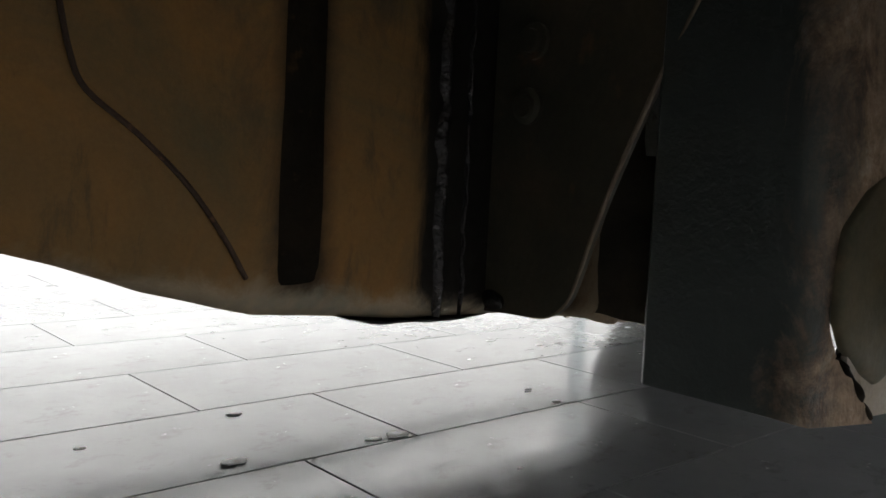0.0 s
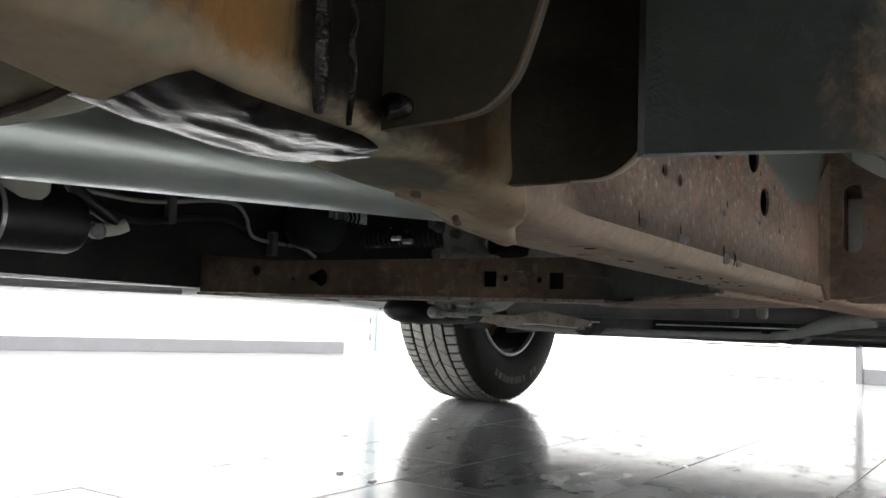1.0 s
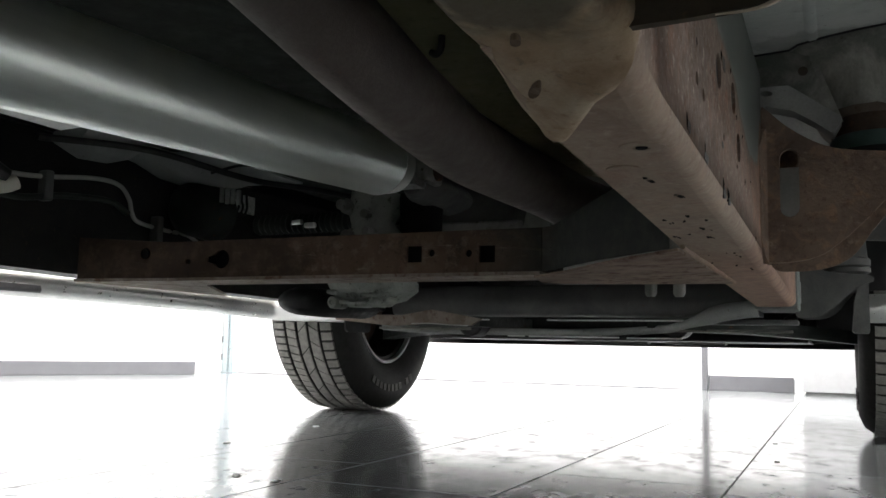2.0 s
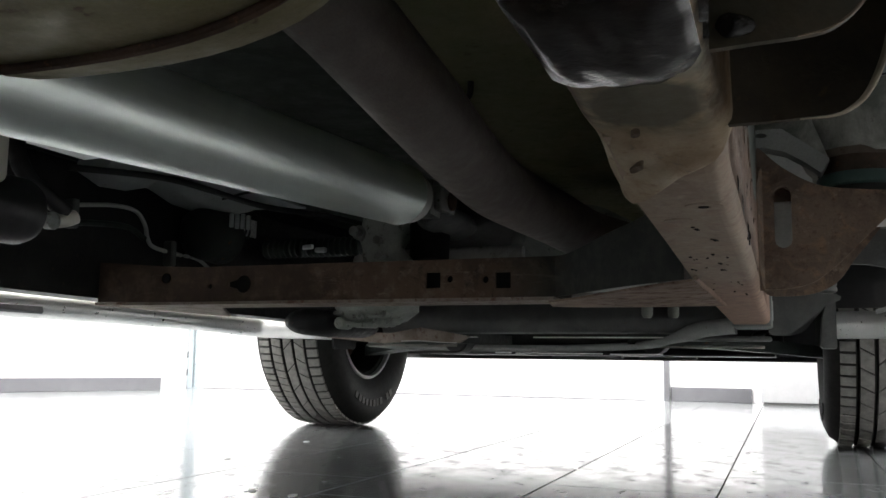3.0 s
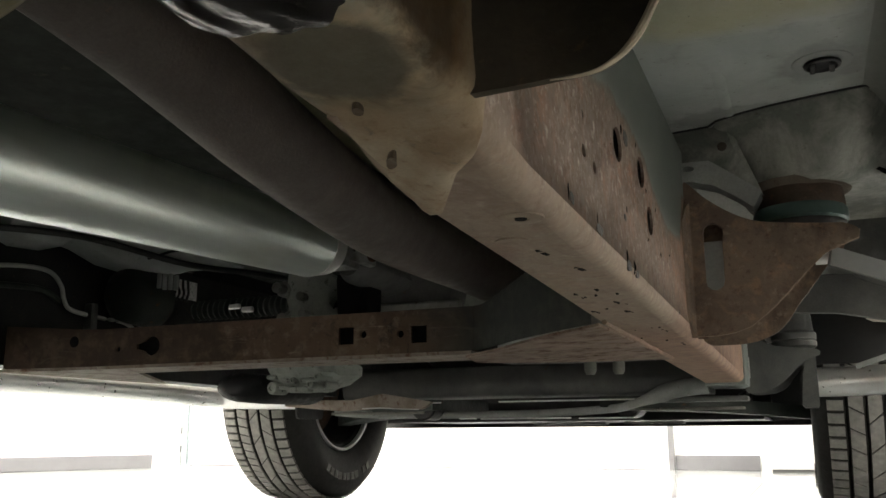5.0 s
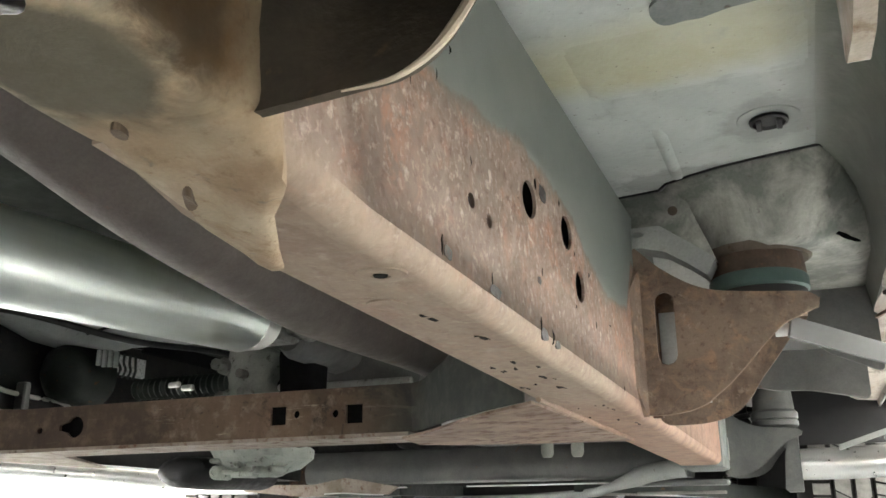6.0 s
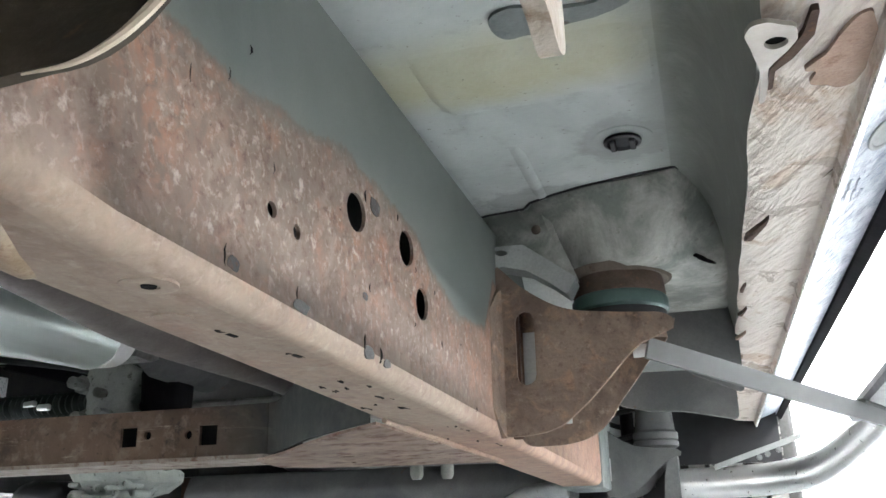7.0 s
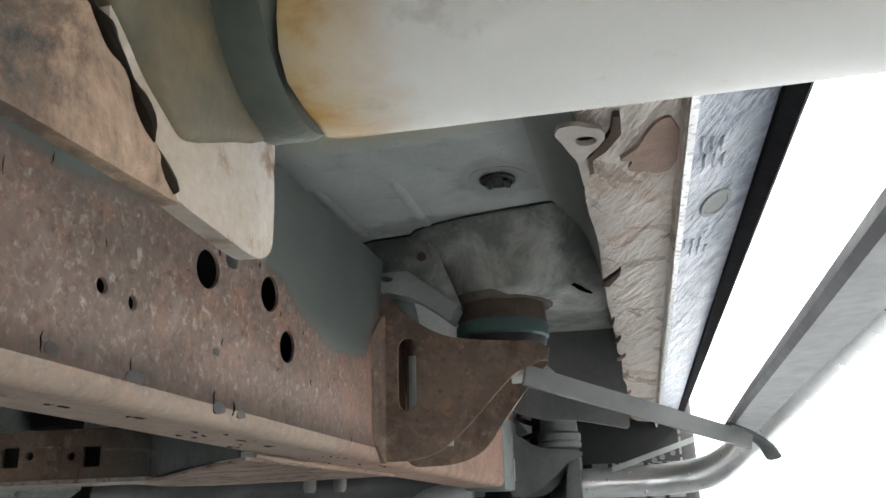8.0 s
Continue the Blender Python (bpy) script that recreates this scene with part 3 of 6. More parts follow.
def add_loft(bm, sections, cap=True):
    """Skin a row of closed outlines with equal point counts."""
    rings = [[bm.verts.new(p) for p in s] for s in sections]
    n = len(rings[0])
    for a, b in zip(rings, rings[1:]):
        for k in range(n):
            bm.faces.new((a[k], a[(k + 1) % n], b[(k + 1) % n], b[k]))
    if cap:
        bm.faces.new(rings[0])
        bm.faces.new(rings[-1])


def loft(sections, cap=True):
    bm = bmesh.new()
    add_loft(bm, sections, cap)
    return bm


def roughen(bm, amount, scale):
    for v in bm.verts:
        v.co += amount * noise.noise_vector(v.co * scale)
    return bm


def bolt(parent, at, axis="z", r=0.010, mat=None, name="bolt", h=0.008):
    bm = bmesh.new()
    add_lathe(bm, [(r * 1.5, 0), (r * 1.5, h * 0.25), (r * 1.4, h * 0.3)], at, axis, 14)
    add_lathe(bm, [(r, h * 0.3), (r, h), (r * 0.8, h * 1.1)], at, axis, 6)
    return part(name, bm, mat or RUST_DARK, parent)


# ---- the room ----
ROOM_H = 3.4
WALLS = [(-3.68, 4.07), (-5.0, 1.5), (-5.0, -6.0), (5.2, -6.0), (5.2, 4.62), (-4.3, 4.62)]


def wall_run(name, a, b, z0=0.0, z1=ROOM_H, thick=0.15, mat=None):
    a, b = Vector(a), Vector(b)
    d = (b - a).normalized()
    bm = box(0, (b - a).length, 0, thick, z0, z1)
    ob = part(name, bm, mat or WALL, None, "", 0)
    ob.matrix_world = Matrix.Translation((*a, 0)) @ Matrix.Rotation(math.atan2(d.y, d.x), 4, "Z")
    return tagged(ob, kind="structure")


tagged(wall_run("wall_west", WALLS[1], WALLS[0]), "plain white painted wall with a grey skirting", "wall")
tagged(wall_run("wall_return", WALLS[0], (-3.845, 4.62)), "short white painted wall beside a door post", "wall")
tagged(wall_run("wall_southwest", WALLS[2], WALLS[1]), "plain white painted side wall", "wall")
tagged(wall_run("wall_south", WALLS[3], WALLS[2]), "plain white painted back wall", "wall")
tagged(wall_run("wall_east", WALLS[4], WALLS[3]), "plain white painted side wall", "wall")
tagged(wall_run("wall_north", WALLS[5], WALLS[4]), "plain white painted wall behind the truck", "wall")
tagged(part("ceiling", box(-5.4, 5.6, -6.4, 5.0, ROOM_H, ROOM_H + 0.1), WALL, None, "", 0), "plain white ceiling with added light panels", "ceiling", "", "structure")


def skirting(a, b, h, s0, s1, proud=0.014):
    a, b = Vector(a), Vector(b)
    d = (b - a).normalized()
    ob = part("baseboard", box(s0, s1, -proud, 0.0, 0.0, h, 0.003, 1), SKIRT, None, "", 0)
    ob.matrix_world = Matrix.Translation((*a, 0)) @ Matrix.Rotation(math.atan2(d.y, d.x), 4, "Z")
    return tagged(ob, "plain grey skirting along a white wall", "baseboard", "", "structure")


W_LEN = (Vector(WALLS[0]) - Vector(WALLS[1])).length
skirting(WALLS[1], WALLS[0], 0.094, 0.0, W_LEN)
N_DIR = (Vector(WALLS[4]) - Vector(WALLS[5])).normalized()
skirting(WALLS[5], WALLS[4], 0.092, 4.25, 4.75)
skirting(WALLS[5], WALLS[4], 0.006, 0.6, 4.10, 0.008)


# no lamp is seen; these ceiling panels are added to light the room
def added_light_panel(x, y):
    ob = thing("added_light_panel", "unseen flat white panel added to light the room", "ceiling light", "", "ceiling lights")
    ob.location = (x, y, ROOM_H)
    fr = bmesh.new()
    add_plate(fr, "z", square_loop(0, 0, 0.62), [square_loop(0, 0, 0.58)], -0.03, 0.0)
    part("frame", fr, WALL, ob, "", 0)
    m, nt, b = material("lamp_diffuser")
    b.inputs["Emission Color"].default_value, b.inputs["Emission Strength"].default_value = (1.0, 0.985, 0.96, 1), LAMP
    b.inputs["Base Color"].default_value = (0.9, 0.9, 0.9, 1)
    part("diffuser", box(-0.58, 0.58, -0.58, 0.58, -0.02, -0.005), m, ob, "", 0)


LAMP = 28.0
for lx, ly in ((-3.6, 0.4), (-3.6, -2.4), (-2.3, -0.9), (-2.3, 1.4), (-2.9, 3.7), (-0.7, 3.6), (0.8, 3.6), (2.4, 3.2), (3.4, 1.4), (3.4, -0.2), (-2.0, -4.2)):
    added_light_panel(lx, ly)


def door_frame(s, h):
    """A metal door post with hinges, standing against the wall."""
    ob = thing("door_post", "slim aluminium door post with hinges and a floor plate", "door frame", "structure")
    p = Vector(WALLS[5]) + N_DIR * s
    ob.matrix_world = Matrix.Translation((*p, 0)) @ Matrix.Rotation(math.atan2(N_DIR.y, N_DIR.x), 4, "Z")
    bm = box(-0.02, 0.028, -0.05, 0.0, 0.006, h, 0.003, 1)
    add_box(bm, 0.033, 0.05, -0.035, 0.0, 0.006, h, 0.002, 1)
    part("post", bm, ALU, ob)
    part("floor_plate", box(-0.035, 0.10, -0.06, 0.0, 0.0, 0.008, 0.002, 1), ALU, ob)
    for z in (0.10, 0.24, 1.0, 1.9):
        part("hinge", lathe([(0.009, 0), (0.009, 0.05)], (-0.026, -0.045, z), "z", 10), BLACK, ob)


door_frame(0.495, 2.1)
door_post = thing("door_post", "narrow grey door post beside a skirting", "door frame", "structure")
door_post.matrix_world = Matrix.Translation((*(Vector(WALLS[5]) + N_DIR * 4.23), 0)) @ Matrix.Rotation(math.atan2(N_DIR.y, N_DIR.x), 4, "Z")
part("post", box(-0.02, 0.016, -0.03, 0.0, 0.0, 2.1, 0.003, 1), SKIRT, door_post)
cab = thing("floor_cabinet", "pale grey low cabinet standing against the wall", "cabinet")
cab.matrix_world = Matrix.Translation((*(Vector(WALLS[5]) + N_DIR * 4.81), 0)) @ Matrix.Rotation(math.atan2(N_DIR.y, N_DIR.x), 4, "Z")
part("body", box(0, 0.36, -0.30, -0.03, 0.02, 0.60, 0.006, 2), plain("pale_grey_cabinet", (0.45, 0.45, 0.46), 0.5, 0, 0.04), cab)
part("plinth", box(0.015, 0.345, -0.285, -0.04, 0.0, 0.02), STEP_BRACE, cab)


# ---- the truck ----
truck = thing("pickup_truck", "parked white pickup truck with a rusty dust-covered frame and step bars", "truck")
RX = 0.619


def sub(name, bm, mat, label="", parent=None, smooth=35):
    return part(name, bm, mat, parent or truck, label, smooth)


def rail_low(y):
    """Height of the rail's underside along the truck."""
    return float(np.interp(y, [-1.45, -1.30, -1.171, -1.12, -1.10, -1.054, -0.978, -0.91, -0.85, -0.78, -0.75, -0.70, -0.50, 0.20, 1.15], [0.541, 0.484, 0.433, 0.416, 0.409, 0.398, 0.3895, 0.387, 0.384, 0.378, 0.370, 0.3655, 0.3625, 0.352, 0.342]))


def crack(rail, y, z, h, bend, w=0.0011):
    """A short black crack where paint has lifted from the web."""
    pts = [(RX, y + 0.6 * bend * (1 - (2 * k / 6 - 1) ** 2) + 0.0012 * noise.noise(Vector((y * 40, k, z * 40))), z + 0.62 * h * (k / 6 - 0.5)) for k in range(7)]
    part("crack", tube(pts, lambda t: 0.62 * w * (0.2 + math.sin(math.pi * t)), 6, True, 0.5), GAP_SHADE, rail)


def chips(rail):
    """Black cracks on the outer web."""
    for y, z, h, bend, w in ((-0.612, 0.387, 0.020, -0.003, 0.0013), (-0.528, 0.387, 0.018, -0.001, 0.0009), (-0.407, 0.423, 0.012, -0.003, 0.0009), (-0.417, 0.380, 0.020, -0.002, 0.0016), (-0.386, 0.376, 0.020, 0.003, 0.0022), (-0.418, 0.492, 0.016, -0.004, 0.0018),
                             (-0.222, 0.417, 0.012, -0.003, 0.0012), (-0.157, 0.429, 0.004, 0, 0.0012), (-0.244, 0.461, 0.008, 0.001, 0.0012), (-0.599, 0.515, 0.010, 0.003, 0.0016), (-0.62, 0.488, 0.014, 0.002, 0.0008), (-0.565, 0.455, 0.013, 0.002, 0.0007),
                             (-0.655, 0.470, 0.018, -0.002, 0.0008), (-0.302, 0.418, 0.007, 0.001, 0.0009), (-0.345, 0.500, 0.010, -0.002, 0.0012), (-0.300, 0.467, 0.010, 0.002, 0.0010), (-0.10, 0.372, 0.010, 0, 0.0011), (0.02, 0.376, 0.012, 0.001, 0.0012)):
        crack(rail, y, z, h, bend, w)


OLD_PAINT = weathered("old_grey_rail_paint", (0.055, 0.055, 0.053), (0.080, 0.076, 0.070), (0.10, 0.06, 0.045), 0.6, 0.0, 30, 140, (0.4, 0.65), (0.56, 0.68), 0.3)


def patches(rail):
    """Islands of old grey paint on the rusty web, each with a lifted dark edge."""
    for y, z, w, h, seed in ((-0.604, 0.3845, 0.008, 0.0048, 1), (-0.522, 0.3810, 0.014, 0.0050, 2), (-0.408, 0.3740, 0.013, 0.0060, 3), (-0.370, 0.3725, 0.009, 0.0042, 4), (-0.417, 0.4140, 0.006, 0.0035, 5), (-0.398, 0.4900, 0.013, 0.0085, 6)):
        w, h = 0.75 * w, 0.8 * h
        loop = [(y + w * (1 + 0.35 * noise.noise(Vector((seed, math.cos(a), math.sin(a))))) * math.copysign(abs(math.cos(a)) ** 0.7, math.cos(a)), z + h * (1 + 0.35 * noise.noise(Vector((seed + 9, math.cos(a), math.sin(a))))) * math.copysign(abs(math.sin(a)) ** 0.7, math.sin(a))) for a in (2 * math.pi * k / 18 for k in range(18))]
        part("paint_patch", plate("x", loop, [], RX - 0.001, RX + 0.0004), OLD_PAINT, rail, "old grey paint left on the rust", 0)


def pits(rail):
    """Black rust-through pits along the underside, most of them near the crossmember."""
    rnd = random.Random(4)
    spots = [(0.583, -0.377, 1.0), (0.559, -0.356, 0.9), (0.592, -0.472, 1.2), (0.585, -0.296, 1.1), (0.567, -0.258, 0.8), (0.585, -0.234, 1.2), (0.552, -0.243, 1.0), (0.556, 0.007, 0.7), (0.581, -0.543, 1.3)]
    spots += [(rnd.uniform(0.552, 0.602), rnd.uniform(-0.40, 0.20), rnd.uniform(0.3, 0.8)) for _ in range(14)]
    # each pit is a flat oval with its shade in the colour
    for x, y, k in spots:
        z = rail_low(y)
        part("pit", roughen(plate("z", oval(x, y, 0.0019 * k, 0.0080 * k, 12, rnd.uniform(-0.35, 0.35)), [], z - 0.0004, z + 0.001), 0.0014, 220), GAP_SHADE, rail, "", 0)


def frame_rail(s):
    """One long box rail: web and underside with stamped holes and a rounded lower edge; s is the side."""
    y0, y1, zt, r = -0.805, 1.155, 0.598, 0.014
    bm = bmesh.new()
    web = [oval(-0.4355, 0.473, 0.0185, 0.0150, 18, 0.3), oval(-0.323, 0.480, 0.019, 0.0155, 18, 0.3), oval(-0.2815, 0.441, 0.0175, 0.0145, 18, 0.3),
           oval(-0.564, 0.429, 0.0060, 0.005), oval(-0.531, 0.426, 0.0050, 0.005), oval(0.40, 0.46, 0.02, 0.02), oval(0.75, 0.44, 0.016, 0.016)]
    low = [(y, rail_low(y) + r) for y in (y0, -0.78, -0.75, -0.70, -0.5, 0.2, y1)]
    add_plate(bm, "x", low + [(y1, zt), (y0, zt)], web, RX - 0.0028, RX)
    ys = [y0, -0.78, -0.75, -0.70, -0.60, -0.5, -0.3, -0.1, 0.2, 0.6, y1]

    def xin(y):
        return float(np.interp(y, [-0.75, -0.45, 0.0, 1.2], [0.553, 0.548, 0.538, 0.535]))
    bottom = []
    n0 = len(bm.verts)
    add_plate(bm, "z", [(xin(y), y) for y in ys] + [(RX - r, y) for y in reversed(ys)], bottom, 0.0, 0.006)
    bm.verts.ensure_lookup_table()
    for v in bm.verts[n0:]:
        v.co.z += rail_low(v.co.y)
    add_loft(bm, [[(RX - r + rr * math.sin(t), y, rail_low(y) + r - rr * math.cos(t)) for rr, t in [(r, math.pi / 2 * j / 6) for j in range(7)] + [(r - 0.004, math.pi / 2), (r - 0.004, 0.0)]] for y in ys], False)
    add_loft(bm, [[(x, y, z) for x, z in ((xin(y), rail_low(y) + 0.001), (xin(y) + 0.006, rail_low(y) + 0.001), (xin(y) + 0.006, zt), (xin(y), zt))] for y in ys])
    add_box(bm, 0.532, RX, y0, y1, zt, zt + 0.006)
    add_box(bm, 0.536, RX - 0.003, y1 - 0.004, y1, rail_low(y1) + 0.002, zt)
    if s < 0:
        bmesh.ops.scale(bm, vec=(-1, 1, 1), verts=bm.verts)
    # the near rail is dusty beige, its mirrored twin is coloured black
    ob = sub("frame_rail", bm, RAIL if s > 0 else BLACK_STEEL, "dusty beige rusted box rail with stamped oval holes" if s > 0 else "far box rail coloured black")
    if s > 0:
        chips(ob)
        patches(ob)
        pits(ob)
    x0, x1 = sorted((s * 0.563, s * 0.566))
    # black sheet added behind the web so its holes look dark
    part("shade_sheet", box(x0, x1, -0.70, y1 - 0.01, 0.372, zt - 0.002), GAP_SHADE, ob, "black sheet standing for the shade inside the rail", 0)
    return ob


def sleeve_end(x):
    """How far forward the sleeve of the rear rail reaches at x: it is cut on a slant."""
    return float(np.interp(x, [0.537, 0.545, 0.566, 0.590, 0.612, 0.620], [-0.615, -0.648, -0.690, -0.734, -0.758, -0.778]))


def rear_rail(s):
    """The sleeved rear part of the rail, which sweeps up over the axle."""
    secs = []
    n, r = 9, 0.015
    for k, y in enumerate((-0.735, -0.742, -0.752, -0.765, -0.78, -0.80, -0.85, -0.90, -0.95, -1.0, -1.05, -1.10, -1.14, -1.171, -1.22, -1.30, -1.45, -2.0, -3.2)):
        g = float(np.interp(y, [-0.82, -0.775, -0.757, -0.745, -0.735], [0.0, 0.0028, 0.0036, 0.0020, -0.005]))
        zt = float(np.interp(y, [-3.2, -2.0, -1.45, -0.95], [0.78, 0.845, 0.829, 0.604]))
        zb = float(np.interp(y, [-3.2, -2.0, -1.45], [0.62, 0.66, 0.545])) if y < -1.45 else None
        slant = float(np.interp(y, [-0.95, -0.78], [0.0, 1.0]))
        low = [(0.560 - r * math.cos(a), r - r * math.sin(a)) for a in (math.pi / 2 * j / 5 for j in range(6))]
        low += [(0.560 + 0.045 * j / n, 0.0) for j in range(1, n)]
        low += [(0.605 + r * math.sin(a), r - r * math.cos(a)) for a in (math.pi / 2 * j / 5 for j in range(6))]
        ring = []
        for x, h in low:
            yy = y + slant * (sleeve_end(x) + 0.742)
            push = g * (1.0 + 0.5 * max(0.0, (x - 0.59) / 0.03))
            side = -push if x < 0.558 else (push if x > 0.607 else 0.0)
            ring.append((s * (x + side), yy, (rail_low(yy) if zb is None else zb) + h - push * (1.0 if h < r else 0.0)))
        ring += [(s * (0.620 + g), y + slant * (sleeve_end(0.62) + 0.742), zt), (s * (0.545 - g), y + slant * (sleeve_end(0.545) + 0.742), zt)]
        secs.append(ring)
    bm = loft(secs)
    bmesh.ops.subdivide_edges(bm, edges=[e for e in bm.edges if e.calc_length() > 0.03 and min(v.co.y for v in e.verts) > -1.5], cuts=4, use_grid_fill=True)
    for v in bm.verts:
        if -1.5 < v.co.y:
            v.co += Vector((0.0012, 0.0024, 0.0014)) * noise.noise(v.co * 22)
    rail = sub("rear_frame_rail", bm, REAR_RAIL, "dark brown rusted rear rail sweeping up over the axle", None, 40)
    if s > 0:
        for x, y, w, h, turn, mat in ((0.573, -0.812, 0.0026, 0.0050, 0.3, DENT),):
            z = rail_low(y) - 0.0019
            part("paint_patch", roughen(plate("z", oval(0.566, -0.762, 0.0026, 0.0080, 14, 0.5), [], rail_low(-0.762) - 0.0042, rail_low(-0.762)), 0.002, 120), DENT, rail, "dark stained patch", 0)
            # the dent is a flat dark brown oval; nothing is pressed in
            part("dent", plate("z", oval(x, y, w, h, 16, turn), [], z - 0.0012, z + 0.002), mat, rail, "dark brown oval drawn as a dent", 0)
    return rail


DENT = weathered("dark_brown_oval_mark", (0.085, 0.062, 0.042), (0.14, 0.105, 0.075), (0.05, 0.035, 0.025), 0.8, 0.0, 40, 120, (0.4, 0.65), (0.58, 0.70), 0.3)
rails = [frame_rail(1), frame_rail(-1)]
rear_rails = [rear_rail(1), rear_rail(-1)]
nut = sub("frame_nut", lathe([(0.0145, 0.002), (0.0145, -0.0004), (0.0125, -0.0008), (0.0055, -0.0008), (0.0045, 0.003)], (0.596, -0.642, rail_low(-0.642)), "z", 20), RAIL)
# black face drawn for the dark of the bore
part("bore", lathe([(0.0040, 0.0), (0.0038, -0.0011)], (0.596, -0.642, rail_low(-0.642)), "z", 12), GAP_SHADE, nut)
sub("frame_nut", lathe([(0.012, 0.001), (0.012, -0.001), (0.006, -0.0014)], (0.572, -0.585, rail_low(-0.585)), "z", 16), RAIL)


sleeve = sub("rail_end_sleeve", box(0.530, 0.6235, 0.955, 1.160, 0.3385, 0.50, 0.006, 2), GREY_PAINT, "grey painted sleeve over the rail end")
part("plate", box(0.6236, 0.6250, 1.095, 1.130, 0.360, 0.410), CHROME, sleeve, "bright rectangular plate")
# front part of the frame, narrower and darker
for s in (1, -1):
    bm = loft([[(s * x, y, z) for x, z in rounded([(xi, zb), (xo, zb), (xo, zt), (xi, zt)], 0.012, 3)] for y, zb, zt, xi, xo in
               ((1.10, 0.41, 0.56, 0.45, 0.533), (1.3, 0.42, 0.57, 0.44, 0.52), (1.5, 0.44, 0.60, 0.42, 0.50), (1.9, 0.47, 0.62, 0.42, 0.50), (2.45, 0.45, 0.58, 0.42, 0.50))])
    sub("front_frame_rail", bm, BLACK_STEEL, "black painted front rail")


def crossmember():
    bm = bmesh.new()
    zb, zt = 0.348, 0.410
    holes = [square_loop(0.1245, 0.377, 0.0125), square_loop(0.242, 0.3745, 0.0125), oval(0.153, 0.378, 0.0055, 0.0055), oval(0.213, 0.376, 0.0055, 0.0055)]
    for kx in (-0.236, -0.392):
        holes.append([(kx + 0.017 * math.cos(t), 0.378 + 0.016 * math.sin(t)) for t in (math.radians(a) for a in range(-150, 151, 25))] + [(kx - 0.030, 0.382), (kx - 0.030, 0.374)])
    holes += [oval(-0.305, 0.375, 0.005, 0.005)]
    add_plate(bm, "y", [(-0.34, zb), (0.325, zb), (0.325, zt), (-0.34, zt)], holes, 0.0, 0.005)
    add_box(bm, -0.34, 0.33, 0.085, 0.09, zb, zt)
    add_box(bm, -0.34, 0.325, 0.0055, 0.085, zt - 0.004, zt - 0.001)
    add_box(bm, -0.34, -0.336, 0.005, 0.085, zb, zt)
    add_box(bm, 0.326, 0.330, 0.005, 0.085, zb, zt)
    cm = sub("crossmember", bm, CROSS_WORN, "brown rusted crossmember with square and keyhole cut-outs")
    wavy = [(0.325 - 0.665 * k / 24, -0.009 + 0.003 * noise.noise(Vector((k * 0.9, 0, 0)))) for k in range(25)]
    part("bottom_flange", plate("z", wavy + [(-0.34, 0.09), (0.325, 0.09)], [oval(0.27, 0.012, 0.010, 0.003, 10), oval(0.05, 0.016, 0.012, 0.003, 10), oval(-0.10, 0.02, 0.012, 0.003, 10)], zb - 0.006, zb - 0.001), FLANGE, cm, "dusty pale bottom flange")
    part("bottom_flange", plate("z", [(-0.3405, -0.010), (-0.535, -0.030), (-0.535, 0.40), (-0.3405, 0.09)], [], zb - 0.006, zb - 0.001), FLANGE, cm, "dusty pale bottom flange")
    # flat black sheet behind the cut-outs, in place of inner shade
    part("inside", box(-0.33, 0.32, 0.010, 0.014, zb + 0.002, zt - 0.006), GAP_SHADE, cm, "black sheet standing for the shade in the crossmember", 0)
    # swept ends of the back wall, running to both rails
    for s in (1, -1):
        sweep = [(p.x, p.y, zb + 0.02 * (p.x - 0.325), p.z) for p in glide([(0.3255, 0.0025, zt), (0.345, -0.010, zt + 0.001), (0.385, -0.055, 0.418), (0.43, -0.105, 0.428), (0.48, -0.150, 0.440), (0.535, -0.192, 0.465)], 4)]
        if s < 0:
            sweep = [(0.34, 0.0025, zb, zt), (0.40, 0.0, zb, zt + 0.003), (0.46, -0.01, zb, zt + 0.007), (0.535, -0.02, zb, zt + 0.012)]
        part("swept_end", loft([[(s * x, y - 0.0025, z0), (s * x, y + 0.0025, z0), (s * x, y + 0.0025, z1), (s * x, y - 0.0025, z1)] for x, y, z0, z1 in sweep]), CROSS_WORN, cm, "dark green grey swept end" if s > 0 else "brown rusted end darkened for its shade")
    # no hole is cut here; a black disc draws its shade
    part("cut_out_shade", lathe([(0.0005, -0.0002), (0.0095, -0.0002), (0.0095, 0.0008)], (-0.398, -0.0036, 0.391), "y", 18), GAP_SHADE, cm, "black disc drawn as the dark of a round hole", 0)


crossmember()
# rolled lower lip and pale triangular gusset of the crossmember
bm = plate("z", [(0.318, -0.012), (0.38, -0.062), (0.43, -0.112), (0.48, -0.157), (0.546, -0.203), (0.552, 0.30), (0.42, 0.20), (0.345, 0.13), (0.30, 0.085)], [oval(0.42, 0.03, 0.010, 0.004, 12, 0.4), oval(0.47, 0.12, 0.004, 0.006), oval(0.40, 0.10, 0.003, 0.007)], 0.3375, 0.3405)
for v in bm.verts:
    v.co.z += max(0.0, v.co.x - 0.33) * 0.052
sub("gusset", bm, GUSSET, "dusty triangular gusset plate under the rail")
for gx, gy in ((0.42, 0.30), (0.465, 0.31)):
    sub("rivet", lathe([(0.010, 0.02), (0.010, -0.003), (0.007, -0.009)], (gx, gy, 0.338), "z", 12), DUSTY_GREY)
sub("weld_bead", roughen(tube([(0.549 + 0.006 * k / 12, -0.19 + 0.48 * k / 12, 0.3535 - 0.003 * k / 12) for k in range(13)], 0.0030, 8), 0.002, 60), RAIL)


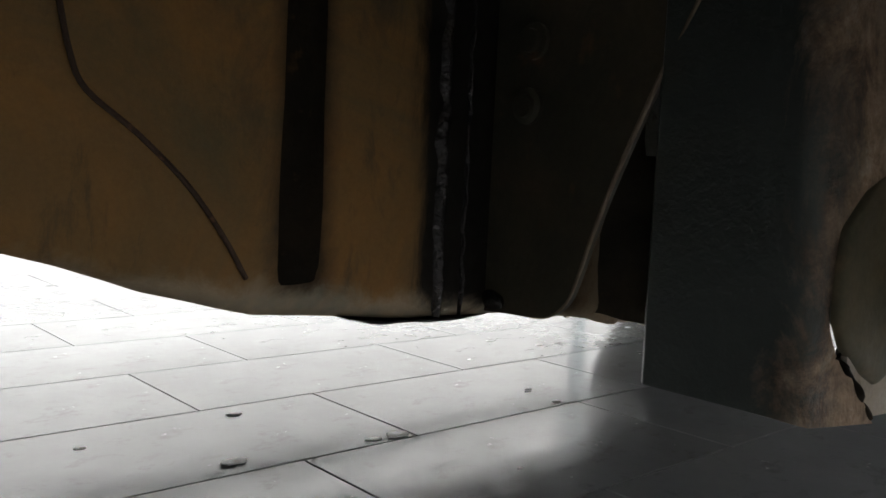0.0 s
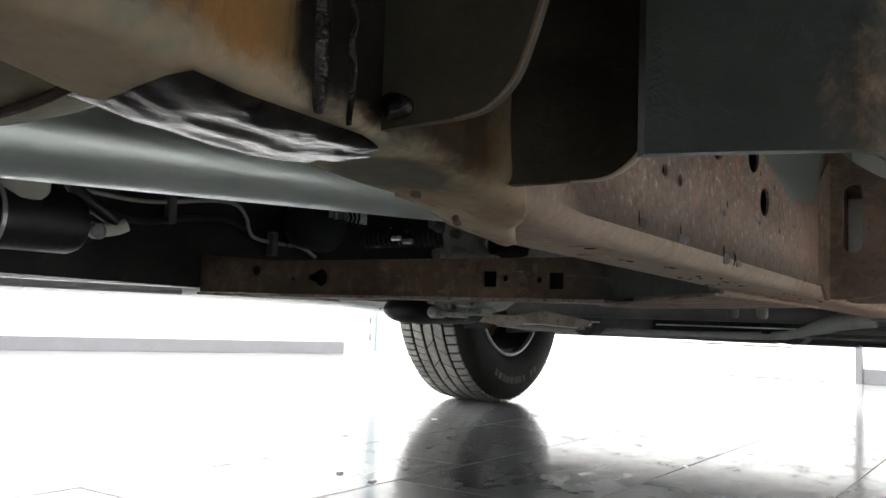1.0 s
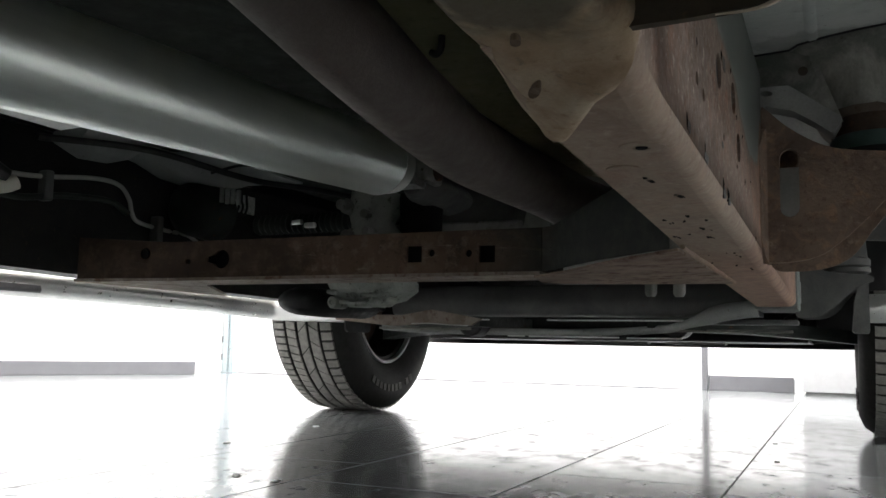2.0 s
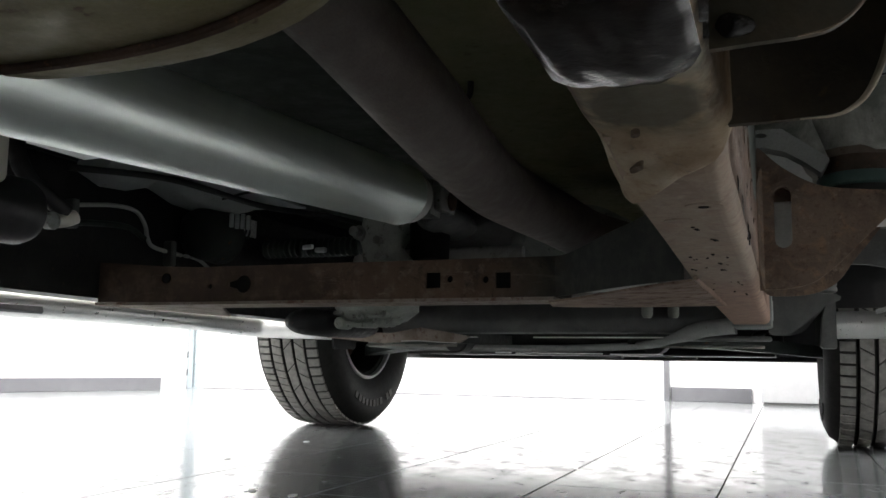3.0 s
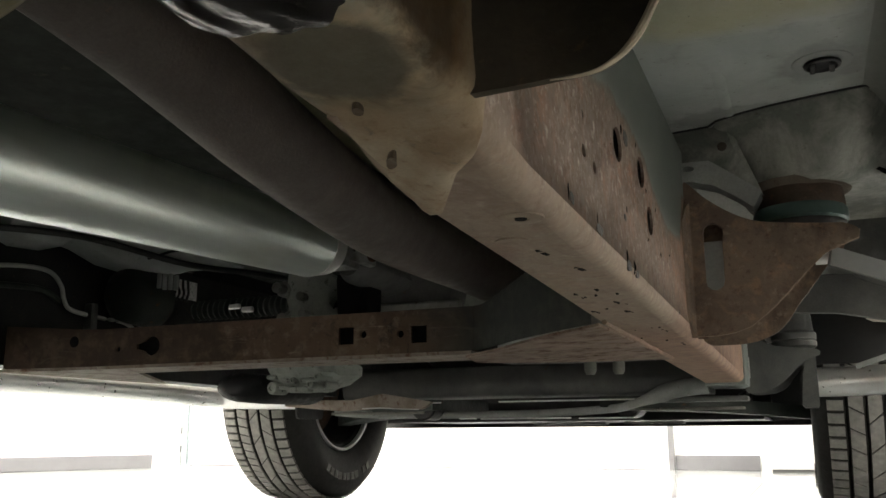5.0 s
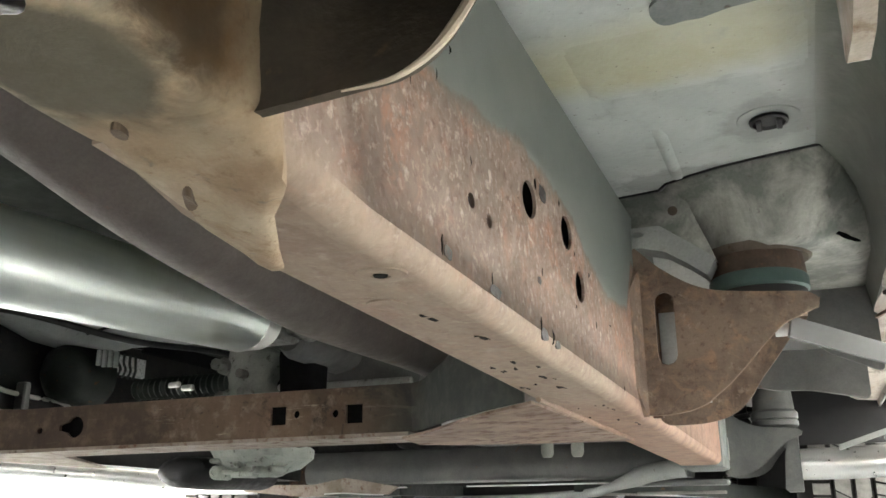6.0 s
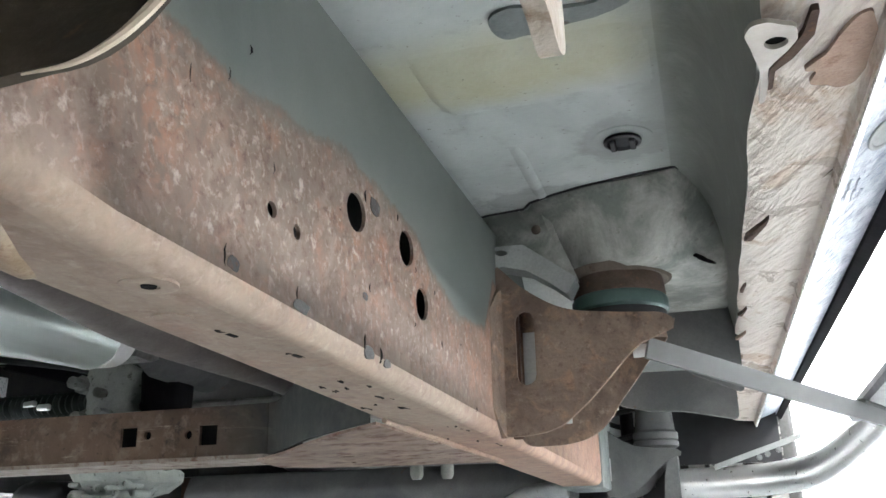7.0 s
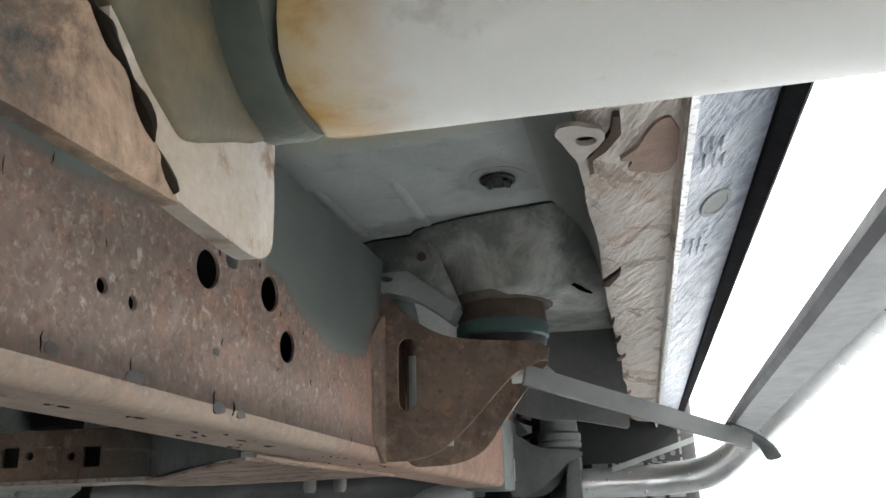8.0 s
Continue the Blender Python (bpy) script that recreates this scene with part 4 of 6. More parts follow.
def bracket_material():
    """Dark red-brown scale rust with orange bloom, pale dust and black pits."""
    m, nt, b = material("scaly_bracket_rust", 0.78, 0.0, 0.25)
    large, mid, small, fine = noise_tex(nt, 12, 7, 0.65, None, 0.7), noise_tex(nt, 42, 8, 0.7, None, 0.6), noise_tex(nt, 130, 5, 0.65), noise_tex(nt, 420, 3, 0.6)
    col = blend(nt, step(nt, large, 0.38, 0.62), (0.142, 0.104, 0.080), (0.235, 0.172, 0.130))
    col = blend(nt, step(nt, noise_tex(nt, 9, 6, 0.65, (1, 1, 0.5), 0.9), 0.52, 0.68), col, (0.085, 0.058, 0.042))
    col = blend(nt, step(nt, mid, 0.52, 0.66), col, (0.30, 0.195, 0.132))
    col = blend(nt, step(nt, small, 0.54, 0.74), col, (0.110, 0.068, 0.050))
    col = blend(nt, shifted(nt, step(nt, noise_tex(nt, 70, 6, 0.65), 0.60, 0.70), 0.0, 0.7), col, (0.36, 0.285, 0.225))
    col = blend(nt, 0.3, col, ramp(nt, fine, [(0.3, (0.45, 0.45, 0.45)), (0.7, (1.0, 1.0, 1.0))]), "MULTIPLY")
    nt.links.new(col, b.inputs["Base Color"])
    nt.links.new(ramp(nt, mid, [(0.3, (0.55,) * 3), (0.7, (0.85,) * 3)]), b.inputs["Roughness"])
    bump(nt, b, axis_terms(nt, (large, 1.5), (mid, 1.0), (small, 0.7)), 0.8, 0.002)
    return m


SCALE_RUST = bracket_material()
RUST_CAP = weathered("dark_brown_cushion_cap", (0.085, 0.060, 0.045), (0.145, 0.105, 0.080), (0.17, 0.10, 0.065), 0.75, 0.0, 16, 60, (0.4, 0.64), (0.58, 0.70), 0.4)


def body_mount(y, steel, name, label, dy=0.13, m=None):
    """Bracket of two side plates with a slot and a top plate; its outline lies across the truck."""
    out = [(0.6195, 0.3535), (0.650, 0.3540), (0.672, 0.3570), (0.692, 0.3640), (0.720, 0.386), (0.741, 0.407), (0.762, 0.4295), (0.784, 0.4505), (0.804, 0.4585), (0.823, 0.466), (0.825, 0.477), (0.812, 0.4855), (0.760, 0.4900), (0.722, 0.4945), (0.702, 0.4990), (0.684, 0.507), (0.664, 0.520), (0.646, 0.534), (0.632, 0.549), (0.6195, 0.562)]
    back = [(0.6195, 0.3520), (0.674, 0.3525), (0.700, 0.3575), (0.720, 0.3670), (0.735, 0.3820), (0.748, 0.4030), (0.768, 0.4270), (0.790, 0.4560), (0.812, 0.478), (0.812, 0.4855), (0.760, 0.4900), (0.702, 0.4990), (0.664, 0.520), (0.6195, 0.562)]
    f = m or (lambda x, z: (x, z))
    br = sub(name, plate("y", rounded([f(*p) for p in out], 0.012, 4), [[f(*p) for p in slot_loop(0.6525, 0.412, 0.500, 0.0115)]] if m is None else [], y, y + 0.005), steel, label)
    part("side_plate", plate("y", rounded([f(*p) for p in back], 0.02, 5), [], y + dy, y + dy + 0.005), steel, br)
    # on the rusty bracket a thin pale tube draws the edge's highlight
    part("edge", tube([Vector((*f(*out[k]), 0)).xzy + Vector((0, y + 0.002, 0)) for k in range(11)], 0.0006, 8), RUST_DUST if m is None else steel, br, "pale lower edge coloured as its highlight" if m is None else "")
    if m is None:
        # pale plate added behind the slot in place of light coming through
        part("slot_light_plate", box(0.634, 0.690, y + 0.080, y + 0.084, 0.375, 0.492), FLOOR_PAN, br, "pale grey plate standing for light through the slot", 0)
        part("inner_flange", box(0.6196, 0.6320, y + 0.066, y + 0.076, 0.358, 0.520), RUST_DARK, br, "dark rusted inner flange", 0)
        part("rail_flange", roughen(loft([[(0.6192, yy, z), (0.6192 + t, yy, z), (0.6192 + t, yy, z + hh), (0.6192, yy, z + hh)] for yy, t, z, hh in ((y - 0.036, 0.0004, 0.384, 0.115), (y - 0.025, 0.0022, 0.372, 0.138), (y - 0.012, 0.0034, 0.362, 0.160), (y - 0.001, 0.0070, 0.352, 0.178))]), 0.0006, 60), SCALE_RUST, br, "rust-brown flange welded to the rail", 60)
    top = [(0.6195, 0.5600), (0.646, 0.532), (0.684, 0.505), (0.702, 0.497), (0.760, 0.488), (0.812, 0.4835), (0.812, 0.4795), (0.760, 0.484), (0.702, 0.493), (0.684, 0.501), (0.646, 0.528), (0.6195, 0.556)]
    part("top_plate", plate("y", [f(*p) for p in top], [], y + 0.006, y + dy), steel, br)
    return br


mount = body_mount(0.010, SCALE_RUST, "body_mount_bracket", "rust-brown stamped body mount bracket with a long slot", 0.115)
cushion = sub("body_mount_cushion", lathe([(0.046, 0.490), (0.054, 0.494), (0.056, 0.500), (0.056, 0.503)], (0.760, 0.085, 0.0), "z", 32), BLACK, "black rubber body mount cushion with a green band")
part("green_band", lathe([(0.0562, 0.503), (0.0590, 0.506), (0.0590, 0.519), (0.0562, 0.523)], (0.760, 0.085, 0.0), "z", 32), GREEN_RUBBER, cushion)
part("cap", lathe([(0.056, 0.523), (0.057, 0.526), (0.055, 0.545), (0.050, 0.575)], (0.760, 0.085, 0.0), "z", 32), RUST_CAP, cushion)
mount2 = body_mount(1.10, GREY_DARK, "front_body_mount_bracket", "dark grey painted front body mount bracket", 0.10, lambda x, z: (0.612 + (x - 0.6195) * 0.84, 0.325 + (z - 0.354) * 0.77))
sub("front_mount_cushion", lathe([(0.046, 0.432), (0.052, 0.436), (0.052, 0.446), (0.049, 0.449), (0.052, 0.452), (0.052, 0.466), (0.046, 0.472), (0.042, 0.52)], (0.728, 1.15, 0.0), "z", 28), GREY_DARK, "dark rubber front mount cushion")

TIE = weathered("grey_dusty_tie_steel", (0.27, 0.285, 0.275), (0.36, 0.37, 0.35), (0.16, 0.14, 0.12), 0.6, 0.0, 9, 60, (0.4, 0.65), (0.64, 0.74), 0.2)
def pan_material():
    """Grey-green underseal with a yellowed band across it, cloudy and speckled with road dirt, its shade towards the
    sill painted in.
    """
    m, nt, b = material("grey_green_floor_coat", 0.5, 0.0, 0.4)
    large, mid, small = noise_tex(nt, 4, 7, 0.62, None, 0.5), noise_tex(nt, 22, 7, 0.65), noise_tex(nt, 140, 4, 0.6)
    col = blend(nt, step(nt, large, 0.36, 0.66), (0.33, 0.358, 0.342), (0.48, 0.505, 0.485))
    band = shifted(nt, axis_terms(nt, ("Y", 1.0), (large, 0.10), (mid, 0.02)), 1.0)
    band = ramp(nt, band, [(0.655, (0, 0, 0)), (0.70, (0.8, 0.8, 0.8)), (0.755, (1, 1, 1)), (0.80, (0, 0, 0))])
    col = blend(nt, band, col, blend(nt, step(nt, mid, 0.4, 0.65), (0.36, 0.35, 0.235), (0.41, 0.41, 0.31)))
    # shade where the floor turns down to the sill, painted darker along x
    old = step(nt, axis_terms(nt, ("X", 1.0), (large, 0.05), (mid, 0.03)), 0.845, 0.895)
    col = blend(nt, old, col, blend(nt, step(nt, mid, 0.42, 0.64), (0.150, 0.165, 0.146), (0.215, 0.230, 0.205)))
    col = blend(nt, shifted(nt, step(nt, mid, 0.56, 0.72), 0.0, 0.6), col, (0.25, 0.26, 0.24))
    col = blend(nt, step(nt, small, 0.66, 0.74), col, (0.16, 0.15, 0.13))
    # grime washed out round the drain plug and along the seam
    col = blend(nt, shifted(nt, disc_stain(nt, (0.795, -0.135, 0.638), (0.060, 0.075, 0.05), 0.9), 0.0, 0.45), col, (0.17, 0.175, 0.165))
    col = blend(nt, shifted(nt, disc_stain(nt, (0.70, 0.00, 0.638), (0.13, 0.05, 0.05), 1.0), 0.0, 0.5), col, (0.15, 0.155, 0.14))
    nt.links.new(col, b.inputs["Base Color"])
    nt.links.new(ramp(nt, mid, [(0.3, (0.38,) * 3), (0.7, (0.62,) * 3)]), b.inputs["Roughness"])
    bump(nt, b, axis_terms(nt, (large, 3.0), (mid, 0.8), (small, 0.3)), 0.35, 0.003)
    return m


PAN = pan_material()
# ---- floor of the cab ----
sub("cab_floor", box(-0.905, 0.905, -0.78, 1.45, 0.638, 0.645), PAN, "pale grey coated cab floor with pressed ribs")
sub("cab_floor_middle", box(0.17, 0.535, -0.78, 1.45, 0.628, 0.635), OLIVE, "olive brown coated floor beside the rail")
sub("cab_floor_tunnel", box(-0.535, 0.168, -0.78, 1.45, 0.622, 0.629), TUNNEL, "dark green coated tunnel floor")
for y0, y1, mat, d in ((-0.362, -0.245, PAN, 0.007), (-0.66, -0.55, PAN, 0.010)):
    sub("floor_rib", loft([[(x, y, z) for x, z in ((0.63, 0.6385), (0.65, 0.638 - k), (0.815, 0.638 - k), (0.836, 0.6385))] for y, k in ((y0, 0.0), (y0 + 0.012, d * 0.3), (y0 + 0.035, d), (y1 - 0.035, d), (y1 - 0.012, d * 0.3), (y1, 0.0))]), mat, "", None, 60)
for rx in (0.594, 0.684):
    sub("floor_rib", loft([[(rx + dx, y, 0.6385 - dz * d) for dx, dz in ((-0.008, 0), (-0.003, 1), (0.003, 1), (0.008, 0))] for y, d in ((-0.16, 0.0), (-0.135, 0.0035), (-0.02, 0.0035), (0.025, 0.0))]), PAN, "", None, 70)
grom = sub("floor_plug", lathe([(0.032, 0.0), (0.032, -0.0008), (0.026, -0.0020), (0.0205, -0.0015), (0.0205, 0.0)], (0.795, -0.138, 0.638), "z", 26), PAN, "black plastic drain plug in a pressed ring")
part("plug", lathe([(0.0195, -0.002), (0.0195, -0.005), (0.0165, -0.006), (0.014, -0.003)], (0.795, -0.138, 0.638), "z", 20), BLACK, grom)
for k in (-1, 1):
    part("clip", box(0.795 + k * 0.010 - 0.003, 0.795 + k * 0.010 + 0.003, -0.150, -0.126, 0.629, 0.633, 0.001, 1), BLACK, grom)
# smear of dark sealant on the floor
sub("sealant_smear", roughen(plate("z", rounded([(0.717, -0.408), (0.738, -0.413), (0.765, -0.400), (0.800, -0.402), (0.832, -0.414), (0.831, -0.396), (0.805, -0.384), (0.770, -0.377), (0.745, -0.370), (0.722, -0.368), (0.714, -0.385)], 0.008, 4), [], 0.6345, 0.6378), 0.003, 45), GREY_PAINT, "dried grey sealant smear")

# pressed outrigger above the mount
OUTRIG = weathered("dark_grey_green_outrigger", (0.165, 0.177, 0.158), (0.36, 0.357, 0.322), (0.10, 0.085, 0.07), 0.45, 0.0, 13, 50, (0.43, 0.60), (0.64, 0.74), 0.2)
RIM_DUST = weathered("brown_dusty_rim", (0.095, 0.078, 0.060), (0.15, 0.122, 0.095), (0.10, 0.07, 0.05), 0.8, 0.0, 14, 70, (0.4, 0.65), (0.62, 0.72), 0.3)
def outrigger_ring(pts, z, yb):
    """Level cut through the pressing: its shaped rear edge, closed by a plain front."""
    return [(x, y, z) for x, y in pts] + [(0.902, yb, z), (pts[0][0], yb, z)]


bm = loft([outrigger_ring(p, z, 0.46) for z, p in (
    (0.6372, [(0.640, 0.036), (0.660, 0.032), (0.669, 0.014), (0.700, -0.004), (0.735, -0.018), (0.790, -0.033), (0.838, -0.043), (0.848, -0.041), (0.866, -0.004), (0.902, 0.030)]),
    (0.6300, [(0.642, 0.038), (0.664, 0.034), (0.673, 0.017), (0.702, -0.001), (0.735, -0.015), (0.790, -0.030), (0.838, -0.039), (0.848, -0.036), (0.868, 0.000), (0.902, 0.034)]),
    (0.6080, [(0.655, 0.050), (0.676, 0.045), (0.688, 0.028), (0.704, 0.018), (0.735, 0.000), (0.790, -0.013), (0.834, -0.020), (0.848, -0.014), (0.872, 0.020), (0.902, 0.048)]),
    (0.5900, [(0.668, 0.062), (0.686, 0.056), (0.697, 0.046), (0.706, 0.036), (0.735, 0.011), (0.788, 0.000), (0.828, -0.002), (0.848, 0.004), (0.876, 0.034), (0.901, 0.062)]),
    (0.5720, [(0.680, 0.072), (0.692, 0.068), (0.702, 0.058), (0.710, 0.046), (0.736, 0.019), (0.785, 0.008), (0.822, 0.010), (0.846, 0.022), (0.876, 0.056), (0.900, 0.080)]),
    (0.5560, [(0.690, 0.080), (0.694, 0.074), (0.704, 0.062), (0.714, 0.048), (0.738, 0.026), (0.780, 0.014), (0.818, 0.020), (0.842, 0.040), (0.868, 0.080), (0.896, 0.110)]),
    (0.5480, [(0.700, 0.085), (0.705, 0.078), (0.712, 0.068), (0.720, 0.056), (0.742, 0.036), (0.778, 0.026), (0.810, 0.032), (0.832, 0.052), (0.852, 0.090), (0.880, 0.130)]))])
bmesh.ops.subdivide_edges(bm, edges=[e for e in bm.edges if e.calc_length() > 0.022], cuts=3, use_grid_fill=True)
# side sheet that runs from the pressing to the rail
tie_sheet = loft([[a, b, Vector(b) + Vector((0, 0.003, 0)), Vector(a) + Vector((0, 0.003, 0))] for a, b in (
    ((0.572, 0.052, 0.637), (0.606, 0.024, 0.584)), ((0.606, 0.040, 0.637), (0.632, 0.018, 0.585)), ((0.640, 0.034, 0.637), (0.655, 0.016, 0.584)), ((0.660, 0.031, 0.637), (0.682, 0.018, 0.563)), ((0.676, 0.018, 0.634), (0.702, 0.024, 0.548)), ((0.690, 0.022, 0.612), (0.718, 0.036, 0.537)))])
bmesh.ops.subdivide_edges(tie_sheet, edges=[e for e in tie_sheet.edges if e.calc_length() > 0.03], cuts=3, use_grid_fill=True)
side = sub("outrigger_side", roughen(tie_sheet, 0.0016, 30), OUTRIG, "dusty grey green side sheet of the outrigger", None, 50)
part("rivet", lathe([(0.006, 0.0), (0.006, -0.002), (0.003, -0.003)], (0.672, 0.0165, 0.603), "y", 12), RIM_DUST, side)
# black ovals laid on the sheet draw two shaded slots
for x, z in ((0.858, 0.560), (0.868, 0.553)):
    sub("slot_shade", plate("y", oval(x, z, 0.012, 0.0022, 12, -0.45), [], 0.0505, 0.053), GAP_SHADE, "", None, 0)
sub("toe_panel", loft([[(x, 0.300, 0.470), (x, 0.150, 0.606), (x, 0.154, 0.610), (x, 0.304, 0.474)] for x in (0.6215, 0.700)]), FLOOR_PAN, "pale grey sloping panel behind the bracket")
sub("toe_panel_seam", tube([(0.622, 0.232, 0.530), (0.699, 0.232, 0.530)], 0.0016, 6), BLACK)
sub("mount_rim", roughen(lathe([(0.052, 0.548), (0.060, 0.546), (0.065, 0.549), (0.069, 0.556)], (0.762, 0.090, 0.0), "z", 40), 0.0015, 40), RIM_DUST, "dusty brown rim round the mount")
sub("floor_outrigger", roughen(bm, 0.0025, 18), OUTRIG, "dark grey green pressed steel outrigger over the mount", None, 60)
sub("floor_seam", tube([(0.575, 0.050, 0.6372), (0.606, 0.037, 0.6372), (0.655, 0.029, 0.6372), (0.667, 0.010, 0.6372), (0.700, -0.008, 0.6372), (0.735, -0.022, 0.6372), (0.79, -0.037, 0.6372), (0.844, -0.047, 0.6372), (0.868, -0.008, 0.6372), (0.90, 0.028, 0.6372)], 0.0018, 6), BLACK)
sub("outrigger_web", roughen(plate("y", rounded([(0.665, 0.60), (0.672, 0.555), (0.70, 0.53), (0.79, 0.505), (0.83, 0.462), (0.903, 0.425), (0.903, 0.60)], 0.012, 4), [], 0.285, 0.290), 0.002, 30), GREY_DARK, "dark grey green web under the outrigger")
sub("floor_crossbar", roughen(plate("y", rounded([(0.690, 0.52), (0.695, 0.470), (0.74, 0.452), (0.82, 0.448), (0.903, 0.430), (0.903, 0.52)], 0.012, 4), [], 0.62, 0.64), 0.004, 25), GREY_DARK, "dark grey crossbar below the cab floor")
# pale tie plate between rail and outrigger
sub("mount_tie", roughen(plate("y", rounded([(0.612, 0.586), (0.654, 0.586), (0.684, 0.563), (0.717, 0.537), (0.706, 0.517), (0.684, 0.534), (0.659, 0.551), (0.628, 0.560), (0.612, 0.556)], 0.003, 3), [oval(0.627, 0.577, 0.0075, 0.0038, 12, -0.1)], 0.014, 0.050), 0.0010, 50), TIE, "pale grey tie plate with a hole")

RUST_PEEL = weathered("brown_peeled_sill", (0.30, 0.20, 0.150), (0.40, 0.28, 0.21), (0.22, 0.13, 0.09), 0.6, 0.0, 20, 90, (0.4, 0.65), (0.58, 0.70), 0.6)
# ---- sills and outer body ----
def sill(s):
    inner = sub("sill_inner_wall", loft([[(s * x, y, z) for x, z in ((0.838, 0.6388), (0.904, 0.645), (0.906, 0.515), (0.900, 0.513), (0.895, 0.545), (0.889, 0.580), (0.880, 0.608), (0.868, 0.625), (0.855, 0.6335))] for y in (-0.78, -0.3, 0.2, 1.45)]), PAN, "grey inner sill wall with shade in its colour", None, 60)
    n = 60
    ys = [-0.78 + 2.23 * k / n for k in range(n + 1)]
    sub("sill", loft([[(s * x, y, z) for x, z in ((0.899 + 0.006 * noise.noise(Vector((0, y * 9, 0))), 0.510), (0.915, 0.502), (0.945, 0.499), (0.957, 0.498), (0.958, 0.488), (0.960, 0.488), (0.960, 0.515), (0.905, 0.518))] for y in ys]), SILL, "flaking pale and rust-brown sill underside", None, 30)
    sub("sill_outer", loft([[(s * x, y, z) for x, z in ((0.9602, 0.487), (0.9635, 0.487), (0.964, 0.501), (0.976, 0.5045), (0.994, 0.511), (1.0155, 0.520), (1.0135, 0.530), (0.9602, 0.515))] for y in ys]), SILL_OUT, "silver wrinkled outer sill sheet", None, 30)
    sub("pinch_flange", loft([[(s * x, y, z) for x, z in ((0.9592, 0.4865), (0.9634, 0.4865), (0.9634, 0.4835), (0.9592, 0.4835))] for y in (-0.78, 1.45)]), PINCH, "white painted pinch flange")
    sub("sill_trim", loft([[(s * x, y, z) for x, z in ((1.0165, 0.516), (1.026, 0.509), (1.029, 0.512), (1.029, 0.536), (1.0165, 0.536))] for y in (-0.78, 1.45)]), TRIM, "black rubber sill trim")
    return inner


for s in (1, -1):
    sill(s)
# black disc behind the tab's hole stands for the shade in it
sub("tab_hole_shade", plate("z", oval(0.9050, -0.5475, 0.0085, 0.0080, 14, 0.6), [], 0.4972, 0.4980), GAP_SHADE, "", None, 0)
tab = [(0.889, -0.558), (0.892, -0.568), (0.899, -0.571), (0.907, -0.565), (0.914, -0.562), (0.916, -0.549), (0.912, -0.536), (0.905, -0.526), (0.902, -0.518), (0.904, -0.502), (0.9035, -0.477), (0.9000, -0.476), (0.8985, -0.510), (0.897, -0.525), (0.8925, -0.541)]
sub("pinch_tab", roughen(plate("z", rounded(tab, 0.003, 3), [oval(0.9050, -0.5475, 0.0066, 0.0062, 14, 0.6)], 0.4935, 0.4965), 0.0010, 60), TAB, "pale tab with an oval hole")
# creased groove beside the tab, drawn as a thin dark brown strip
sub("tab_groove", roughen(plate("z", rounded([(0.9255, -0.572), (0.9245, -0.546), (0.916, -0.524), (0.9075, -0.511), (0.9068, -0.490), (0.9040, -0.488), (0.9042, -0.514), (0.913, -0.532), (0.919, -0.548), (0.9215, -0.572)], 0.0015, 2), [], 0.4955, 0.4990), 0.0008, 90), RUST_DARK, "dark brown strip drawn as a creased groove")
for yy, ln, w in ((-0.215, 0.022, 0.019), (-0.206, 0.020, 0.016), (-0.02, 0.012, 0.006), (0.10, 0.016, 0.010), (0.24, 0.018, 0.012), (0.42, 0.020, 0.013), (0.66, 0.024, 0.012), (0.88, 0.024, 0.014), (1.1, 0.03, 0.014)):
    bm = plate("z", rounded([(0.8975, yy + 0.010), (0.8985 + w * 0.55, yy - ln * 0.7), (0.8985 + w, yy - ln * 1.7), (0.8985 + w * 0.85, yy - ln * 0.9), (0.899 + w * 0.3, yy + 0.012)], 0.0015, 2), [], 0.4945, 0.4985)
    sub("rust_flake", roughen(bm, 0.0014, 90), RUST_DARK if yy < 0.2 else RUST_PEEL)
# pressed marks on the silver sheet
for y, dx in ((-0.50, 0.972), (-0.47, 0.975), (-0.29, 0.970), (-0.26, 0.976)):
    for k in range(3):
        x, yy = dx + 0.0065 * k, y + 0.006 * k
        z = float(np.interp(x, [0.964, 0.976, 0.994, 1.0155], [0.501, 0.5045, 0.511, 0.520]))
        sub("pressed_mark", tube([(x, yy - 0.011, z + 0.0002), (x, yy, z - 0.0003), (x + 0.0006, yy + 0.011, z + 0.0002)], 0.0013, 6), SILL_OUT, "", None, 60)
peel = [(0.945, -0.556), (0.952, -0.560), (0.957, -0.540), (0.9575, -0.500), (0.953, -0.479), (0.944, -0.476), (0.936, -0.483), (0.927, -0.486), (0.931, -0.500), (0.922, -0.506), (0.933, -0.518), (0.937, -0.535)]
sub("peeled_patch", roughen(plate("z", rounded(peel, 0.004, 3), [], 0.4965, 0.4992), 0.0012, 90), RUST_PEEL, "brown patch where the coat has peeled")
plug_ring = sub("sill_plug", lathe([(0.0175, 0.004), (0.0175, -0.001), (0.0160, -0.0022), (0.0135, -0.0016), (0.0130, 0.0004), (0.002, 0.0)], (0, 0, 0), "z", 28), TIE, "grey oval plug in the sill")
plug_ring.matrix_local = Matrix.Translation((0.990, -0.368, 0.5090)) @ Matrix.Rotation(radians(-20), 4, "Y") @ Matrix.Diagonal((0.70, 1.6, 0.40, 1))

